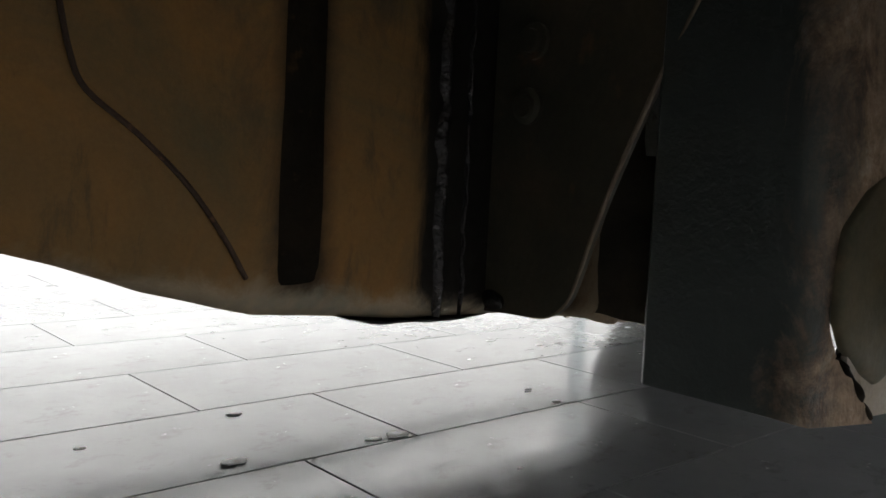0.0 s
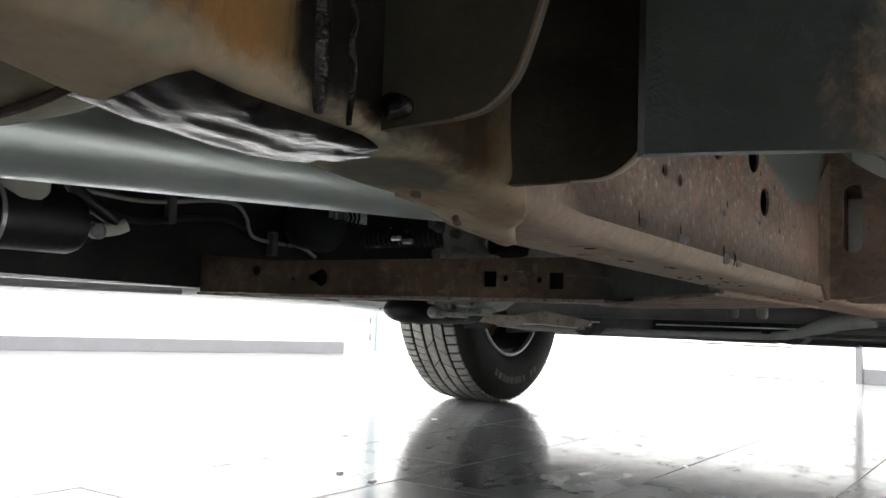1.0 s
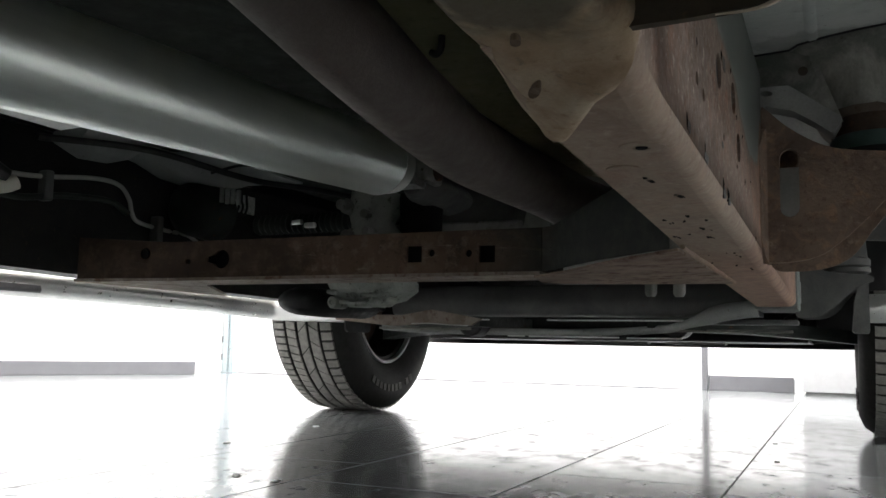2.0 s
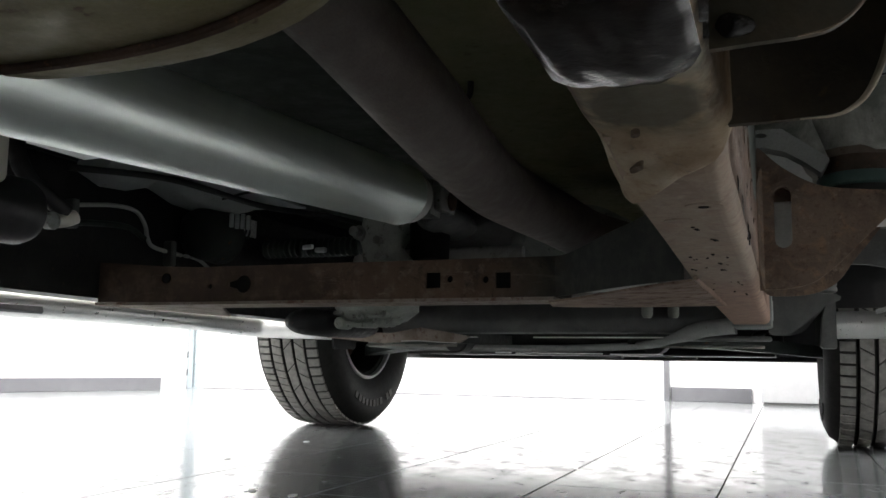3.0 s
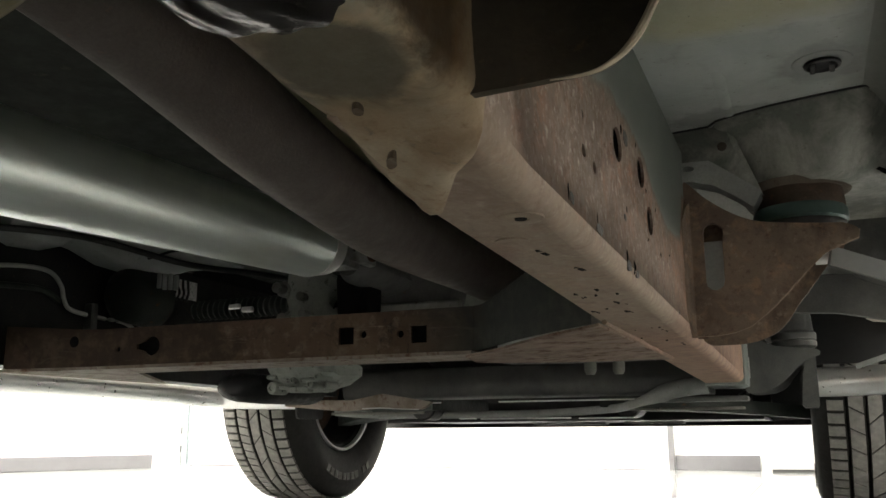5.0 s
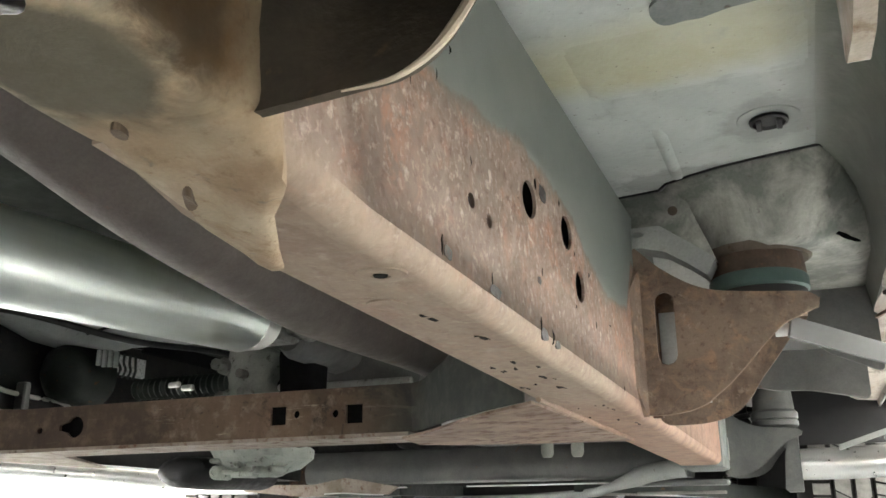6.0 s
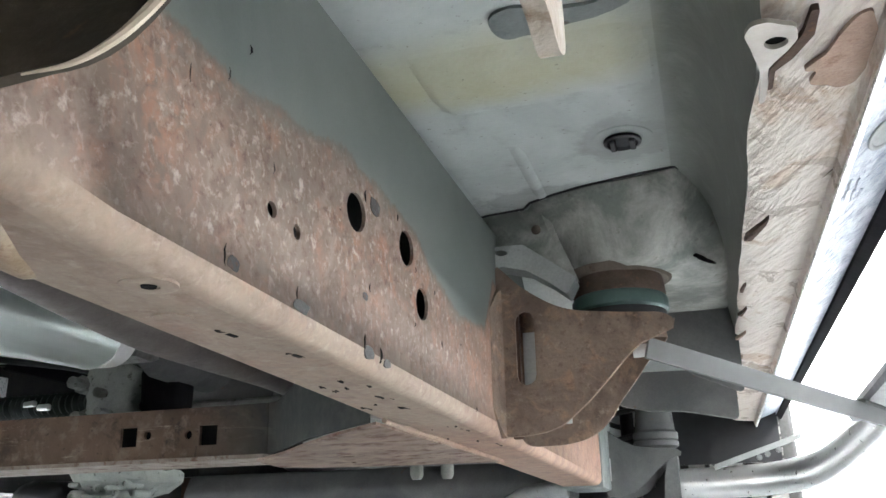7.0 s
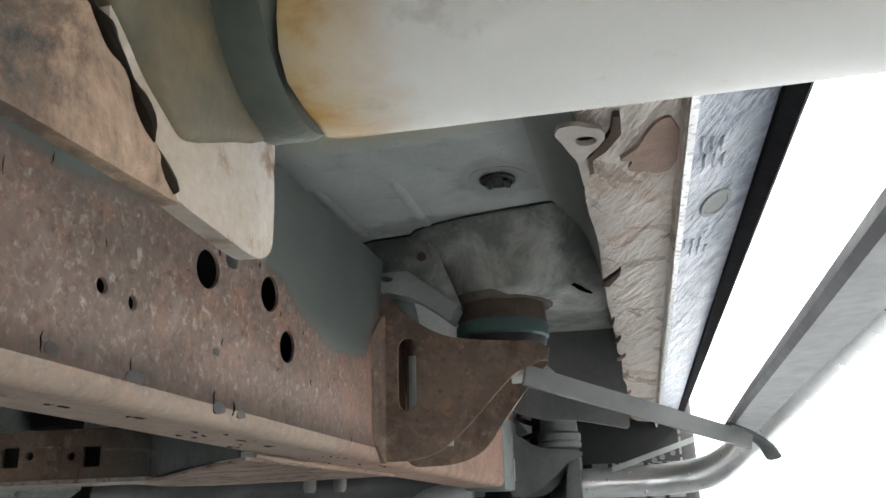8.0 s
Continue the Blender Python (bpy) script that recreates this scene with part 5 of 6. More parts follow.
# ---- step bars ----
def step_bar(s, dz):
    pts = [(1.11, -1.25, 0.43), (1.11, -0.2, 0.43), (1.11, 0.4, 0.43), (1.11, 0.95, 0.425), (1.10, 1.12, 0.42), (1.04, 1.24, 0.41), (0.95, 1.28, 0.405), (0.70, 1.29, 0.40)] if s < 0 else [(1.11, -1.25, 0.462), (1.11, -0.6, 0.448), (1.11, -0.2, 0.436), (1.11, 0.3, 0.412), (1.10, 0.75, 0.384), (1.06, 1.0, 0.364), (0.98, 1.13, 0.355), (0.88, 1.18, 0.352), (0.775, 1.19, 0.351)]
    bar = sub("step_bar", tube([(s * p.x, p.y, p.z + dz) for p in glide(pts, 8)], 0.035, 24), STEP, "brushed metal tubular step bar")
    part("step_pad", loft([[(s * x, y, z + (h if s > 0 else 0.410) + dz) for x, z in ((1.036, 0.0), (1.040, 0.012), (1.085, 0.016), (1.095, 0.010), (1.080, -0.004), (1.040, -0.006))] for y, h in ((-1.2, 0.432), (-0.6, 0.421), (0.0, 0.406), (0.30, 0.396), (0.34, 0.392))]), PAD, bar, "grey step pad")
    if s < 0:
        return bar
    # strap from the mount to the bar, with a hooked end
    def strap(x0, x1, y_off, w0, w1, th):
        a, b = Vector((0.790, 0.045, 0.452 + dz * 0)), Vector((1.078, 0.205, 0.366 + dz))
        pa, pb = a.lerp(b, x0), a.lerp(b, x1)
        d, up = (b - a).normalized(), Vector((0, 0, 1))
        sd = d.cross(up).normalized()
        u = sd.cross(d)
        return loft([[tuple(Vector((s, 1, 1)) * (p + u * (k * w) + sd * (j * th + y_off))) for k, j in ((-1, -1), (1, -1), (1, 1), (-1, 1))] for p, w in ((pa, w0), (pb, w1))])
    br = sub("step_brace", strap(0.0, 0.93, 0.0, 0.0125, 0.0105, 0.003), STEP_BRACE, "grey flat steel step brace")
    part("flange", strap(0.02, 0.90, -0.014, 0.002, 0.002, 0.013), STEP_BRACE, br)
    part("hook", tube([tuple(Vector((s * p.x, p.y, p.z))) for p in glide([(1.030, 0.185, 0.392 + dz), (1.056, 0.20, 0.382 + dz), (1.076, 0.21, 0.368 + dz), (1.087, 0.219, 0.352 + dz)], 4)], lambda t: 0.0105 + 0.002 * t * t, 10, True, 0.5), GREY_DARK, br, "dark hooked strap end")
    part("bolt", lathe([(0.008, 0.0), (0.008, 0.024), (0.005, 0.024)], (s * 0.785 - 0.012, 0.060, 0.452), "x", 12), CHROME, br)
    return bar


PAD = plain("grey_step_pad", (0.16, 0.16, 0.165), 0.55, 0, 0.15)
step_bar(1, 0.0)
step_bar(-1, -0.055)
sub("step_end_bracket", plate("x", rounded([(1.20, 0.28), (1.36, 0.28), (1.36, 0.43), (1.20, 0.43)], 0.02, 3), [], -0.705, -0.698), BLACK_STEEL)
# brackets at the front end of the bar
sub("step_end_bracket", loft([[(x, y, z) for x, y in ((xa, 1.135), (xb, 1.135), (xb, 1.235), (xa, 1.235))] for z, xa, xb in ((0.290, 0.742, 0.772), (0.296, 0.736, 0.774), (0.37, 0.742, 0.774), (0.415, 0.755, 0.774))]), GREY_DARK, "dark grey bracket at the end of the step bar")
bar_end = sub("step_end_bar", loft([[(x, y, z - 0.006), (x, y + 0.004, z - 0.006), (x, y + 0.004, z + 0.006), (x, y, z + 0.006)] for x, y, z in ((0.853, 1.0, 0.374), (0.92, 1.0, 0.396), (0.98, 1.0, 0.415), (1.034, 1.0, 0.433))]), TIE, "pale grey flat bar bolted to the step bar")
for x, z in ((0.945, 0.391), (0.962, 0.397), (0.985, 0.405)):
    part("bolt", lathe([(0.006, -0.012), (0.006, 0.0), (0.004, 0.003)], (x, 0.998, z), "y", 8), STEP_BRACE, bar_end)
# ---- spring hanger and shackle, close by ----
out = [(0.6205, 0.640), (0.6205, 0.392), (0.6205, 0.384), (0.640, 0.383), (0.660, 0.382), (0.677, 0.3825), (0.688, 0.388), (0.696, 0.398), (0.703, 0.415), (0.709, 0.437), (0.718, 0.480), (0.730, 0.560), (0.738, 0.640)]


def tilt(x, z):
    """The hanger's sheet leans forward and turns back where it meets the rail."""
    root = float(np.interp(z, [0.385, 0.402, 0.430, 0.471, 0.574, 0.64], [-0.797, -0.800, -0.802, -0.787, -0.732, -0.70]))
    far = -0.800 + (z - 0.385) * 0.37
    k = min(1.0, max(0.0, (x - 0.621) / 0.035))
    return root + (far - root) * k * k * (3 - 2 * k)


sheet = loft([[(x0 + (x1 - x0) * j / 9, tilt(x0 + (x1 - x0) * j / 9, z) + d, z) for d, js in ((-0.0025, range(10)), (0.0025, range(9, -1, -1))) for j in js]
              for z, x0, x1 in ((0.3825, 0.6205, 0.674), (0.3835, 0.6205, 0.680), (0.3865, 0.6205, 0.686), (0.392, 0.6205, 0.692), (0.400, 0.6205, 0.697), (0.415, 0.6205, 0.703), (0.437, 0.6205, 0.709), (0.480, 0.6205, 0.718), (0.52, 0.6205, 0.724), (0.560, 0.6205, 0.730), (0.640, 0.6205, 0.738))])
hanger = sub("spring_hanger", roughen(sheet, 0.0012, 40), HANGER, "dark brown curved spring hanger with a worn pale rim", None, 60)
part("rim", tube([(x, tilt(x, z) - 0.002, z) for x, z in [tuple(p[:2]) for p in glide([(x, z, 0) for x, z in out[4:]], 4)]], lambda t: 0.0004 + 0.0016 * min(1.0, t * 2.5), 8), CREAM_BONE, hanger, "pale worn rolled rim")
part("stop", tube([(0.654, -0.780, 0.56), (0.654, -0.780, 0.50), (0.654, -0.780, 0.490)], lambda t: 0.012 - 0.004 * max(0, t - 0.6), 14), DUSTY_GREY, hanger, "dusty rubber stop")
# outer cheek of the hanger, welded to the rail beside the grease
cheek = [(0.6205, 0.3915), (0.640, 0.3925), (0.658, 0.3930), (0.672, 0.3955), (0.684, 0.4050), (0.691, 0.4200), (0.699, 0.4430), (0.709, 0.4680), (0.722, 0.4970), (0.738, 0.5300), (0.753, 0.5570), (0.790, 0.640)]
rim_path = [tuple(p) for p in glide([(x, -0.9030, z) for x, z in cheek[2:]], 4)]
body = plate("y", [(x, z) for x, _, z in [(0.6205, 0, 0.640), (0.6205, 0, 0.3915), (0.640, 0, 0.3925)] + rim_path], [], -0.9030, -0.8980)
cheek_ob = sub("hanger_cheek", body, CHEEK, "dark olive brown hanger cheek with a worn rolled rim")
part("rim", tube(rim_path, lambda t: 0.0004 + 0.0010 * min(1.0, 2 * t), 10), CHEEK_RIM, cheek_ob, "pale worn rolled rim")
for bx, bz in ((0.649, 0.512), (0.651, 0.548)):
    part("bolt", lathe([(0.0105, 0.0), (0.0105, -0.003), (0.0070, -0.004), (0.0065, -0.007)], (bx, -0.903, bz), "y", 12), CHEEK, cheek_ob)
lump = bmesh.new()
bmesh.ops.create_icosphere(lump, subdivisions=3, radius=0.0065)
for v in lump.verts:
    v.co = Vector((0.631, -0.908, 0.400)) + Vector((1.3, 0.7, 0.9)) * (v.co * (1 + 0.5 * noise.noise(v.co * 120)))
sub("grease_lump", lump, GREASE, "wet black lump of grease at the weld", None, 80)


def shackle_section(k):
    """Level cut through the bent shackle: a rear face and a short side face that ends in a hollow edge."""
    z, ey = k
    pts = [(0.738, -0.905), (0.775, -0.9015), (0.806, -0.898), (0.8140, -0.8955), (0.8170, -0.891)]
    pts += [(0.8175 + 0.149 * (y + 0.889), y) for y in (-0.891 + (ey + 0.891) * q / 3 for q in (1, 2, 3))]
    wob = 0.0012 * noise.noise(Vector((z * 60, 0, 3)))
    ring = [(x, y, z + (0.0085 * (1 - n / 7) if z < 0.372 else 0.0)) for n, (x, y) in enumerate(pts)]
    back = [(x - 0.0045, y + (0.005 if n < 5 else 0.0), z + (0.0085 * (1 - n / 7) if z < 0.372 else 0.0)) for n, (x, y) in enumerate(pts)]
    return [(x, y + (wob if n > 4 else 0), z) for n, (x, y, z) in enumerate(ring)] + list(reversed(back))


levels = [(0.3635, -0.8410), (0.3660, -0.8430), (0.3750, -0.8500), (0.3836, -0.8573), (0.3920, -0.8670), (0.3997, -0.8755), (0.4100, -0.8810), (0.4200, -0.8830), (0.4340, -0.8800), (0.4476, -0.8733), (0.4600, -0.8630), (0.4730, -0.8500), (0.4900, -0.8280), (0.5097, -0.8050), (0.560, -0.8000), (0.660, -0.8000)]
shackle = sub("spring_shackle", loft([shackle_section(k) for k in levels]), SHACKLE, "dark green grey bent shackle plate with rusty edge", None, 40)
COLLAR = weathered("tan_dusty_collar", (0.105, 0.085, 0.050), (0.052, 0.054, 0.038), (0.13, 0.10, 0.06), 0.6, 0.0, 12, 60, (0.42, 0.62), (0.58, 0.70), 0.2)
FOOT = weathered("pale_worn_foot_steel", (0.35, 0.318, 0.285), (0.30, 0.250, 0.195), (0.18, 0.12, 0.08), 0.6, 0.0, 16, 70, (0.42, 0.62), (0.58, 0.70), 0.3)
BOSS = weathered("dark_green_boss_paint", (0.062, 0.072, 0.058), (0.110, 0.108, 0.080), (0.16, 0.135, 0.085), 0.45, 0.0, 9, 40, (0.4, 0.66), (0.62, 0.74), 0.25)
# arm of the rear step brace with its round boss
arm = sub("rear_step_brace", loft([[(x + 0.003 * (dy < 0.02), -0.824 + dy, zb + dz) for dy, dz in ((0.0, 0.014), (0.002, 0.006), (0.008, 0.0), (0.040, 0.0), (0.047, 0.0015), (0.049, 0.006), (0.050, 0.12), (0.0, 0.12))] for x, zb in ((0.836, 0.4045), (0.840, 0.4035), (0.846, 0.4032), (0.95, 0.4035), (1.09, 0.4040))]), ARM, "pale grey coated step brace arm with a rust stain", None, 50)
boss = part("boss", lathe([(0.028, 0.785), (0.0370, 0.786), (0.0385, 0.790), (0.0385, 0.833), (0.0370, 0.837), (0.030, 0.838)], (0.0, -0.798, 0.4378), "x", 48), BOSS, arm, "dark green painted sleeve welded round the arm")
collar = [(-0.838, 0.3805), (-0.832, 0.3825), (-0.814, 0.3895), (-0.798, 0.3965), (-0.786, 0.4020), (-0.784, 0.4120), (-0.784, 0.4850), (-0.846, 0.4850), (-0.864, 0.4720), (-0.8800, 0.4560), (-0.8830, 0.4420), (-0.8830, 0.4160), (-0.876, 0.4040), (-0.866, 0.3960), (-0.855, 0.3880)]
part("collar", roughen(loft([[(x, -0.830 + (y + 0.830) * k, 0.430 + (z - 0.430) * k) for y, z in rounded(collar, 0.004, 3)] for x, k in ((0.8192, 1.0), (0.8215, 1.0), (0.8238, 0.965), (0.8248, 0.91))]), 0.0008, 60), COLLAR, arm, "olive brown dusty side wall beside the weld", 60)
# side plate below the boss: worn cream lower edge, pale face
foot = [(-0.843, 0.3660), (-0.835, 0.3660), (-0.806, 0.3638), (-0.792, 0.3642), (-0.785, 0.3680), (-0.784, 0.3760), (-0.784, 0.4060), (-0.866, 0.4060), (-0.870, 0.396), (-0.860, 0.386), (-0.850, 0.3755)]
fp = plate("x", rounded(foot, 0.004, 3), [], 0.8165, 0.8222)
part("foot_plate", roughen(fp, 0.0010, 45), FOOT, arm, "pale worn foot plate with a cream lower edge", 50)
part("weld_seam", roughen(tube(glide([(0.8232, -0.843, 0.3660), (0.8228, -0.850, 0.375), (0.8222, -0.858, 0.384), (0.8210, -0.867, 0.392), (0.8198, -0.874, 0.399)], 6), lambda t: 0.0016 + 0.0008 * math.sin(19 * t), 8), 0.0012, 160), GROOVE_DARK, arm, "cracked dark weld seam")

# wet grease in two runs down the joint of the rail
def grease_run(y, w, d, seed, z0):
    """A lumpy run of grease of width w standing d proud."""
    secs = []
    for k in range(91):
        z = z0 + 0.23 * k / 90
        wob = 0.0022 * noise.noise(Vector((seed, 2, z * 60)))
        ww = w * (1 + 0.55 * noise.noise(Vector((seed, 7, z * 85)))) * min(1.0, 0.35 + k * 0.12)
        dd = d * (1 + 0.6 * noise.noise(Vector((seed, 3, z * 110))))
        secs.append([(0.6195 + dd * max(0.0, math.sin(math.pi * j / 8)), y + wob + ww * (j / 8 - 0.5), z) for j in range(9)])
    sub("grease_run", loft(secs), GREASE, "wet black grease run down a weld seam", None, 80)


grease_run(-0.9405, 0.0095, 0.0036, 1, 0.3905)
grease_run(-0.9225, 0.0036, 0.0026, 5, 0.3895)
bm = bmesh.new()
n = 22
grid = []
for i in range(n + 1):
    u = i / n
    col = []
    for j in range(n + 1):
        v = j / n
        x, y = 0.546 + 0.072 * u, -1.0 + v * (0.125 + 0.008 * noise.noise(Vector((u * 5, 3, 0))) - 0.028 * abs(2 * u - 0.9) ** 3)
        edge = max(0.0, 1 - (2 * u - 1) ** 6) * max(0.0, 1 - (2 * v - 1) ** 4)
        col.append(bm.verts.new((x, y, rail_low(y) + 0.001 - edge * (0.0042 + 0.0016 * noise.noise(Vector((u * 6, v * 5, 5))) + 0.0007 * noise.noise(Vector((u * 17, v * 26, 8)))))))
    grid.append(col)
for i in range(n):
    for j in range(n):
        bm.faces.new((grid[i][j], grid[i + 1][j], grid[i + 1][j + 1], grid[i][j + 1]))
sub("grease_patch", bm, GREASE_FLAT, "wet black grease under the rail", None, 80)
# bead with its shadow put into a near-black colour, thin wire on the rear rail
sub("rail_bead", loft([[(0.6195 + d, y, z) for y, d in ((-1.050, -0.001), (-1.045, 0.0004 * k), (-1.040, 0.0013 * k), (-1.033, 0.0016 * k), (-1.026, 0.0013 * k), (-1.021, 0.0004 * k), (-1.016, -0.001))] for z, k in ((0.4125, 0.0), (0.4155, 0.6), (0.422, 1.0), (0.55, 1.0), (0.64, 1.0))]), GROOVE_DARK, "near-black vertical bead with shade in its colour", None, 80)
sub("brake_wire", tube(glide([(0.622, -1.150, 0.535), (0.6225, -1.146, 0.515), (0.6220, -1.139, 0.500), (0.6225, -1.117, 0.483), (0.6218, -1.093, 0.461), (0.6222, -1.075, 0.437), (0.621, -1.063, 0.418)], 5), 0.0013, 6), RUST_DARK, "thin brown wire on the rail")

# ---- drive line and exhaust ----
sh = sub("drive_shaft", tube([(0.075, y, 0.517 + 0.054 * y) for y in (-1.9, -1.2, -0.6, -0.03)], 0.050, 40), SHAFT, "smooth silver aluminium drive shaft")
part("end_ring", tube([(0.075, -0.03, 0.5154), (0.075, -0.015, 0.516), (0.075, 0.012, 0.5175)], lambda t: 0.0508 - 0.008 * t, 36), CHROME, sh, "bright welded end ring")
part("yoke", loft([[(0.075 + r * x, y, 0.518 + r * z) for x, z in ((-1, -0.8), (1, -0.8), (1, 0.8), (-1, 0.8))] for y, r in ((0.018, 0.036), (0.05, 0.040), (0.085, 0.026))]), CAST, sh, "cast yoke")
for k in (-1, 1):
    part("joint_cap", lathe([(0.016, 0), (0.016, 0.02), (0.012, 0.022)], (0.08 + (0.03 if k > 0 else -0.052), 0.075, 0.518), "x", 14), RUST_DARK, sh)
    part("yoke_ear", box(0.08 + k * 0.036 - 0.009, 0.08 + k * 0.036 + 0.009, 0.03, 0.10, 0.497, 0.540, 0.006, 2), CAST, sh)
sub("damper_block", roughen(box(-0.004, 0.060, 0.185, 0.255, 0.43, 0.512, 0.014, 3), 0.008, 40), TRIM, "black rubber transmission mount")

pipe_pts = glide([(0.285, -0.88, 0.560), (0.297, -0.78, 0.558), (0.305, -0.68, 0.542), (0.311, -0.603, 0.523), (0.318, -0.513, 0.500), (0.306, -0.382, 0.490), (0.298, -0.224, 0.480), (0.302, -0.109, 0.478), (0.315, 0.02, 0.475), (0.345, 0.18, 0.464), (0.41, 0.40, 0.46), (0.43, 0.8, 0.47)], 8)
sub("exhaust_pipe", tube(pipe_pts, 0.0430, 32), PIPE_BROWN, "dark brown exhaust pipe")

# oval muffler with a rolled seam
secs = []
for y, k in ((-0.785, 0.55), (-0.795, 0.80), (-0.812, 0.93), (-0.84, 1.0), (-1.45, 1.0), (-1.48, 0.9), (-1.50, 0.6)):
    secs.append([(0.20 + 0.215 * k * math.copysign(abs(math.cos(t)) ** 0.8, math.cos(t)), y, 0.535 + 0.085 * k * math.copysign(abs(math.sin(t)) ** 0.8, math.sin(t))) for t in (2 * math.pi * j / 40 for j in range(40))])
mf = sub("muffler", loft(secs), MUFFLER, "tan dusty oval muffler with a rolled seam", None, 50)
part("seam", tube([(0.20 + 0.218 * math.copysign(abs(math.cos(t)) ** 0.8, math.cos(t)), -0.862, 0.535 + 0.088 * math.copysign(abs(math.sin(t)) ** 0.8, math.sin(t))) for t in (2 * math.pi * j / 48 for j in range(49))], 0.004, 8, False), RUST_DARK, mf)

CAST_PALE = weathered("pale_dusty_casting", (0.27, 0.295, 0.270), (0.42, 0.435, 0.395), (0.07, 0.07, 0.06), 0.65, 0.1, 10, 90, (0.4, 0.65), (0.60, 0.72), 0.5)
# transmission, tail housing and pan
bm = loft([[(0.06 + r * 1.15 * math.cos(t), y, zc + r * math.sin(t)) for t in (2 * math.pi * j / 20 for j in range(20))] for y, r, zc in ((0.12, 0.020, 0.512), (0.15, 0.026, 0.512), (0.30, 0.028, 0.512), (0.34, 0.085, 0.505), (0.55, 0.11, 0.51), (0.62, 0.12, 0.525), (0.95, 0.12, 0.53), (1.0, 0.13, 0.54), (1.15, 0.14, 0.55))])
sub("transmission", roughen(bm, 0.008, 24), GREY_DARK, "grey cast transmission housing", None, 30)
for y in (0.30, 0.42, 0.62):
    sub("housing_rib", box(-0.07, 0.19, y, y + 0.012, 0.41, 0.47, 0.004, 1), CAST)
bm = loft([[(x, y, z) for x, y in rounded(o, 0.02, 4)] for o, z in (
    ([(-0.247, 0.33), (-0.1014, 0.33), (-0.1014, 0.50), (-0.247, 0.50)], 0.372), ([(-0.2425, 0.335), (-0.0986, 0.335), (-0.0986, 0.50), (-0.2425, 0.50)], 0.350),
    ([(-0.2274, 0.350), (-0.118, 0.350), (-0.118, 0.49), (-0.2274, 0.49)], 0.338), ([(-0.2162, 0.365), (-0.1430, 0.365), (-0.1430, 0.47), (-0.2162, 0.47)], 0.320))])
bmesh.ops.subdivide_edges(bm, edges=[e for e in bm.edges if e.calc_length() > 0.03], cuts=4, use_grid_fill=True)
panm = sub("oil_pan", roughen(bm, 0.009, 38), CAST_PALE, "grey cast oil pan with bolts and ribs")
for bx, by, bz, r in ((-0.2201, 0.335, 0.324, 0.0128), (-0.1798, 0.345, 0.338, 0.0072), (-0.1406, 0.345, 0.330, 0.0096), (-0.121, 0.340, 0.344, 0.0096), (-0.107, 0.345, 0.328, 0.0072)):
    part("pan_bolt", roughen(lathe([(r, 0.04), (r, 0.0), (r * 0.8, -0.004), (r * 0.45, -0.005), (r * 0.4, 0.0)], (bx, by, bz), "y", 12), 0.0006, 80), CAST_PALE, panm)
for x0, x1, z0, z1 in ((-0.2106, -0.1826, 0.320, 0.329), (-0.1882, -0.1434, 0.315, 0.326), (-0.163, -0.1238, 0.334, 0.343), (-0.2386, -0.2162, 0.340, 0.350)):
    part("pan_rib", roughen(box(x0, x1, 0.338, 0.365, z0, z1, 0.004, 2), 0.0025, 50), CAST_PALE, panm)
sub("mount_arm", roughen(loft([[(-0.305 + w * math.cos(t), y, 0.328 + hh * math.sin(t)) for t in (2 * math.pi * k / 18 for k in range(18))] for y, w, hh in ((0.33, 0.030, 0.015), (0.345, 0.055, 0.028), (0.42, 0.060, 0.030), (0.60, 0.050, 0.028), (0.62, 0.02, 0.01))]), 0.004, 25), BLACK_STEEL, "black engine mount arm", None, 50)
# pale castings, and a white plate for the light through a wiring window, past the crossmember
tail = sub("tail_bracket", roughen(loft([[(-0.058 + 1.2 * w * math.cos(a) * (1 + 0.18 * math.sin(3 * a + z * 90)), 0.205 + 0.035 * math.sin(a), z) for a in (2 * math.pi * k / 22 for k in range(22))] for z, w in ((0.405, 0.030), (0.418, 0.046), (0.430, 0.048), (0.440, 0.036), (0.462, 0.032), (0.478, 0.040), (0.492, 0.046), (0.506, 0.044), (0.520, 0.028), (0.528, 0.012))]), 0.008, 55), CAST_PALE, "pale dusty tail housing bracket", None, 50)
for bx, bz, r in ((-0.100, 0.488, 0.010), (-0.052, 0.470, 0.008), (-0.088, 0.432, 0.011), (-0.048, 0.440, 0.007)):
    part("bolt", lathe([(r, -0.052), (r, -0.030), (r * 1.5, -0.030), (r * 1.5, -0.010)], (bx, 0.205, bz), "y", 8), CAST, tail)
sub("housing_wall", roughen(loft([[(x, y, z) for x, z in rounded([(-0.05, 0.40), (0.40, 0.40), (0.42, 0.50), (0.30, 0.56), (-0.05, 0.565)], 0.03, 4)] for y in (0.40, 0.43, 0.60)]), 0.006, 22), CAST_PALE, "pale grey green clutch housing")
for x0, z0, x1, z1 in ((0.02, 0.555, 0.09, 0.42), (0.17, 0.555, 0.10, 0.42), (0.24, 0.55, 0.30, 0.42)):
    sub("housing_rib", tube([(x0, 0.393, z0), (x1, 0.393, z1)], 0.006, 8), CAST, "")
window = sub("opening_light_plate", box(-0.531, -0.528, 0.360, 0.480, 0.534, 0.576, 0.001, 1), PINCH, "white plate standing for a bright opening, wires across it")
for k in range(5):
    part("wire", tube(glide([(-0.526, 0.376 + 0.016 * k, 0.528), (-0.522, 0.382 + 0.015 * k, 0.545), (-0.525, 0.372 + 0.018 * k, 0.560), (-0.526, 0.376 + 0.017 * k, 0.578)], 4), 0.0030, 6), BLACK, window)
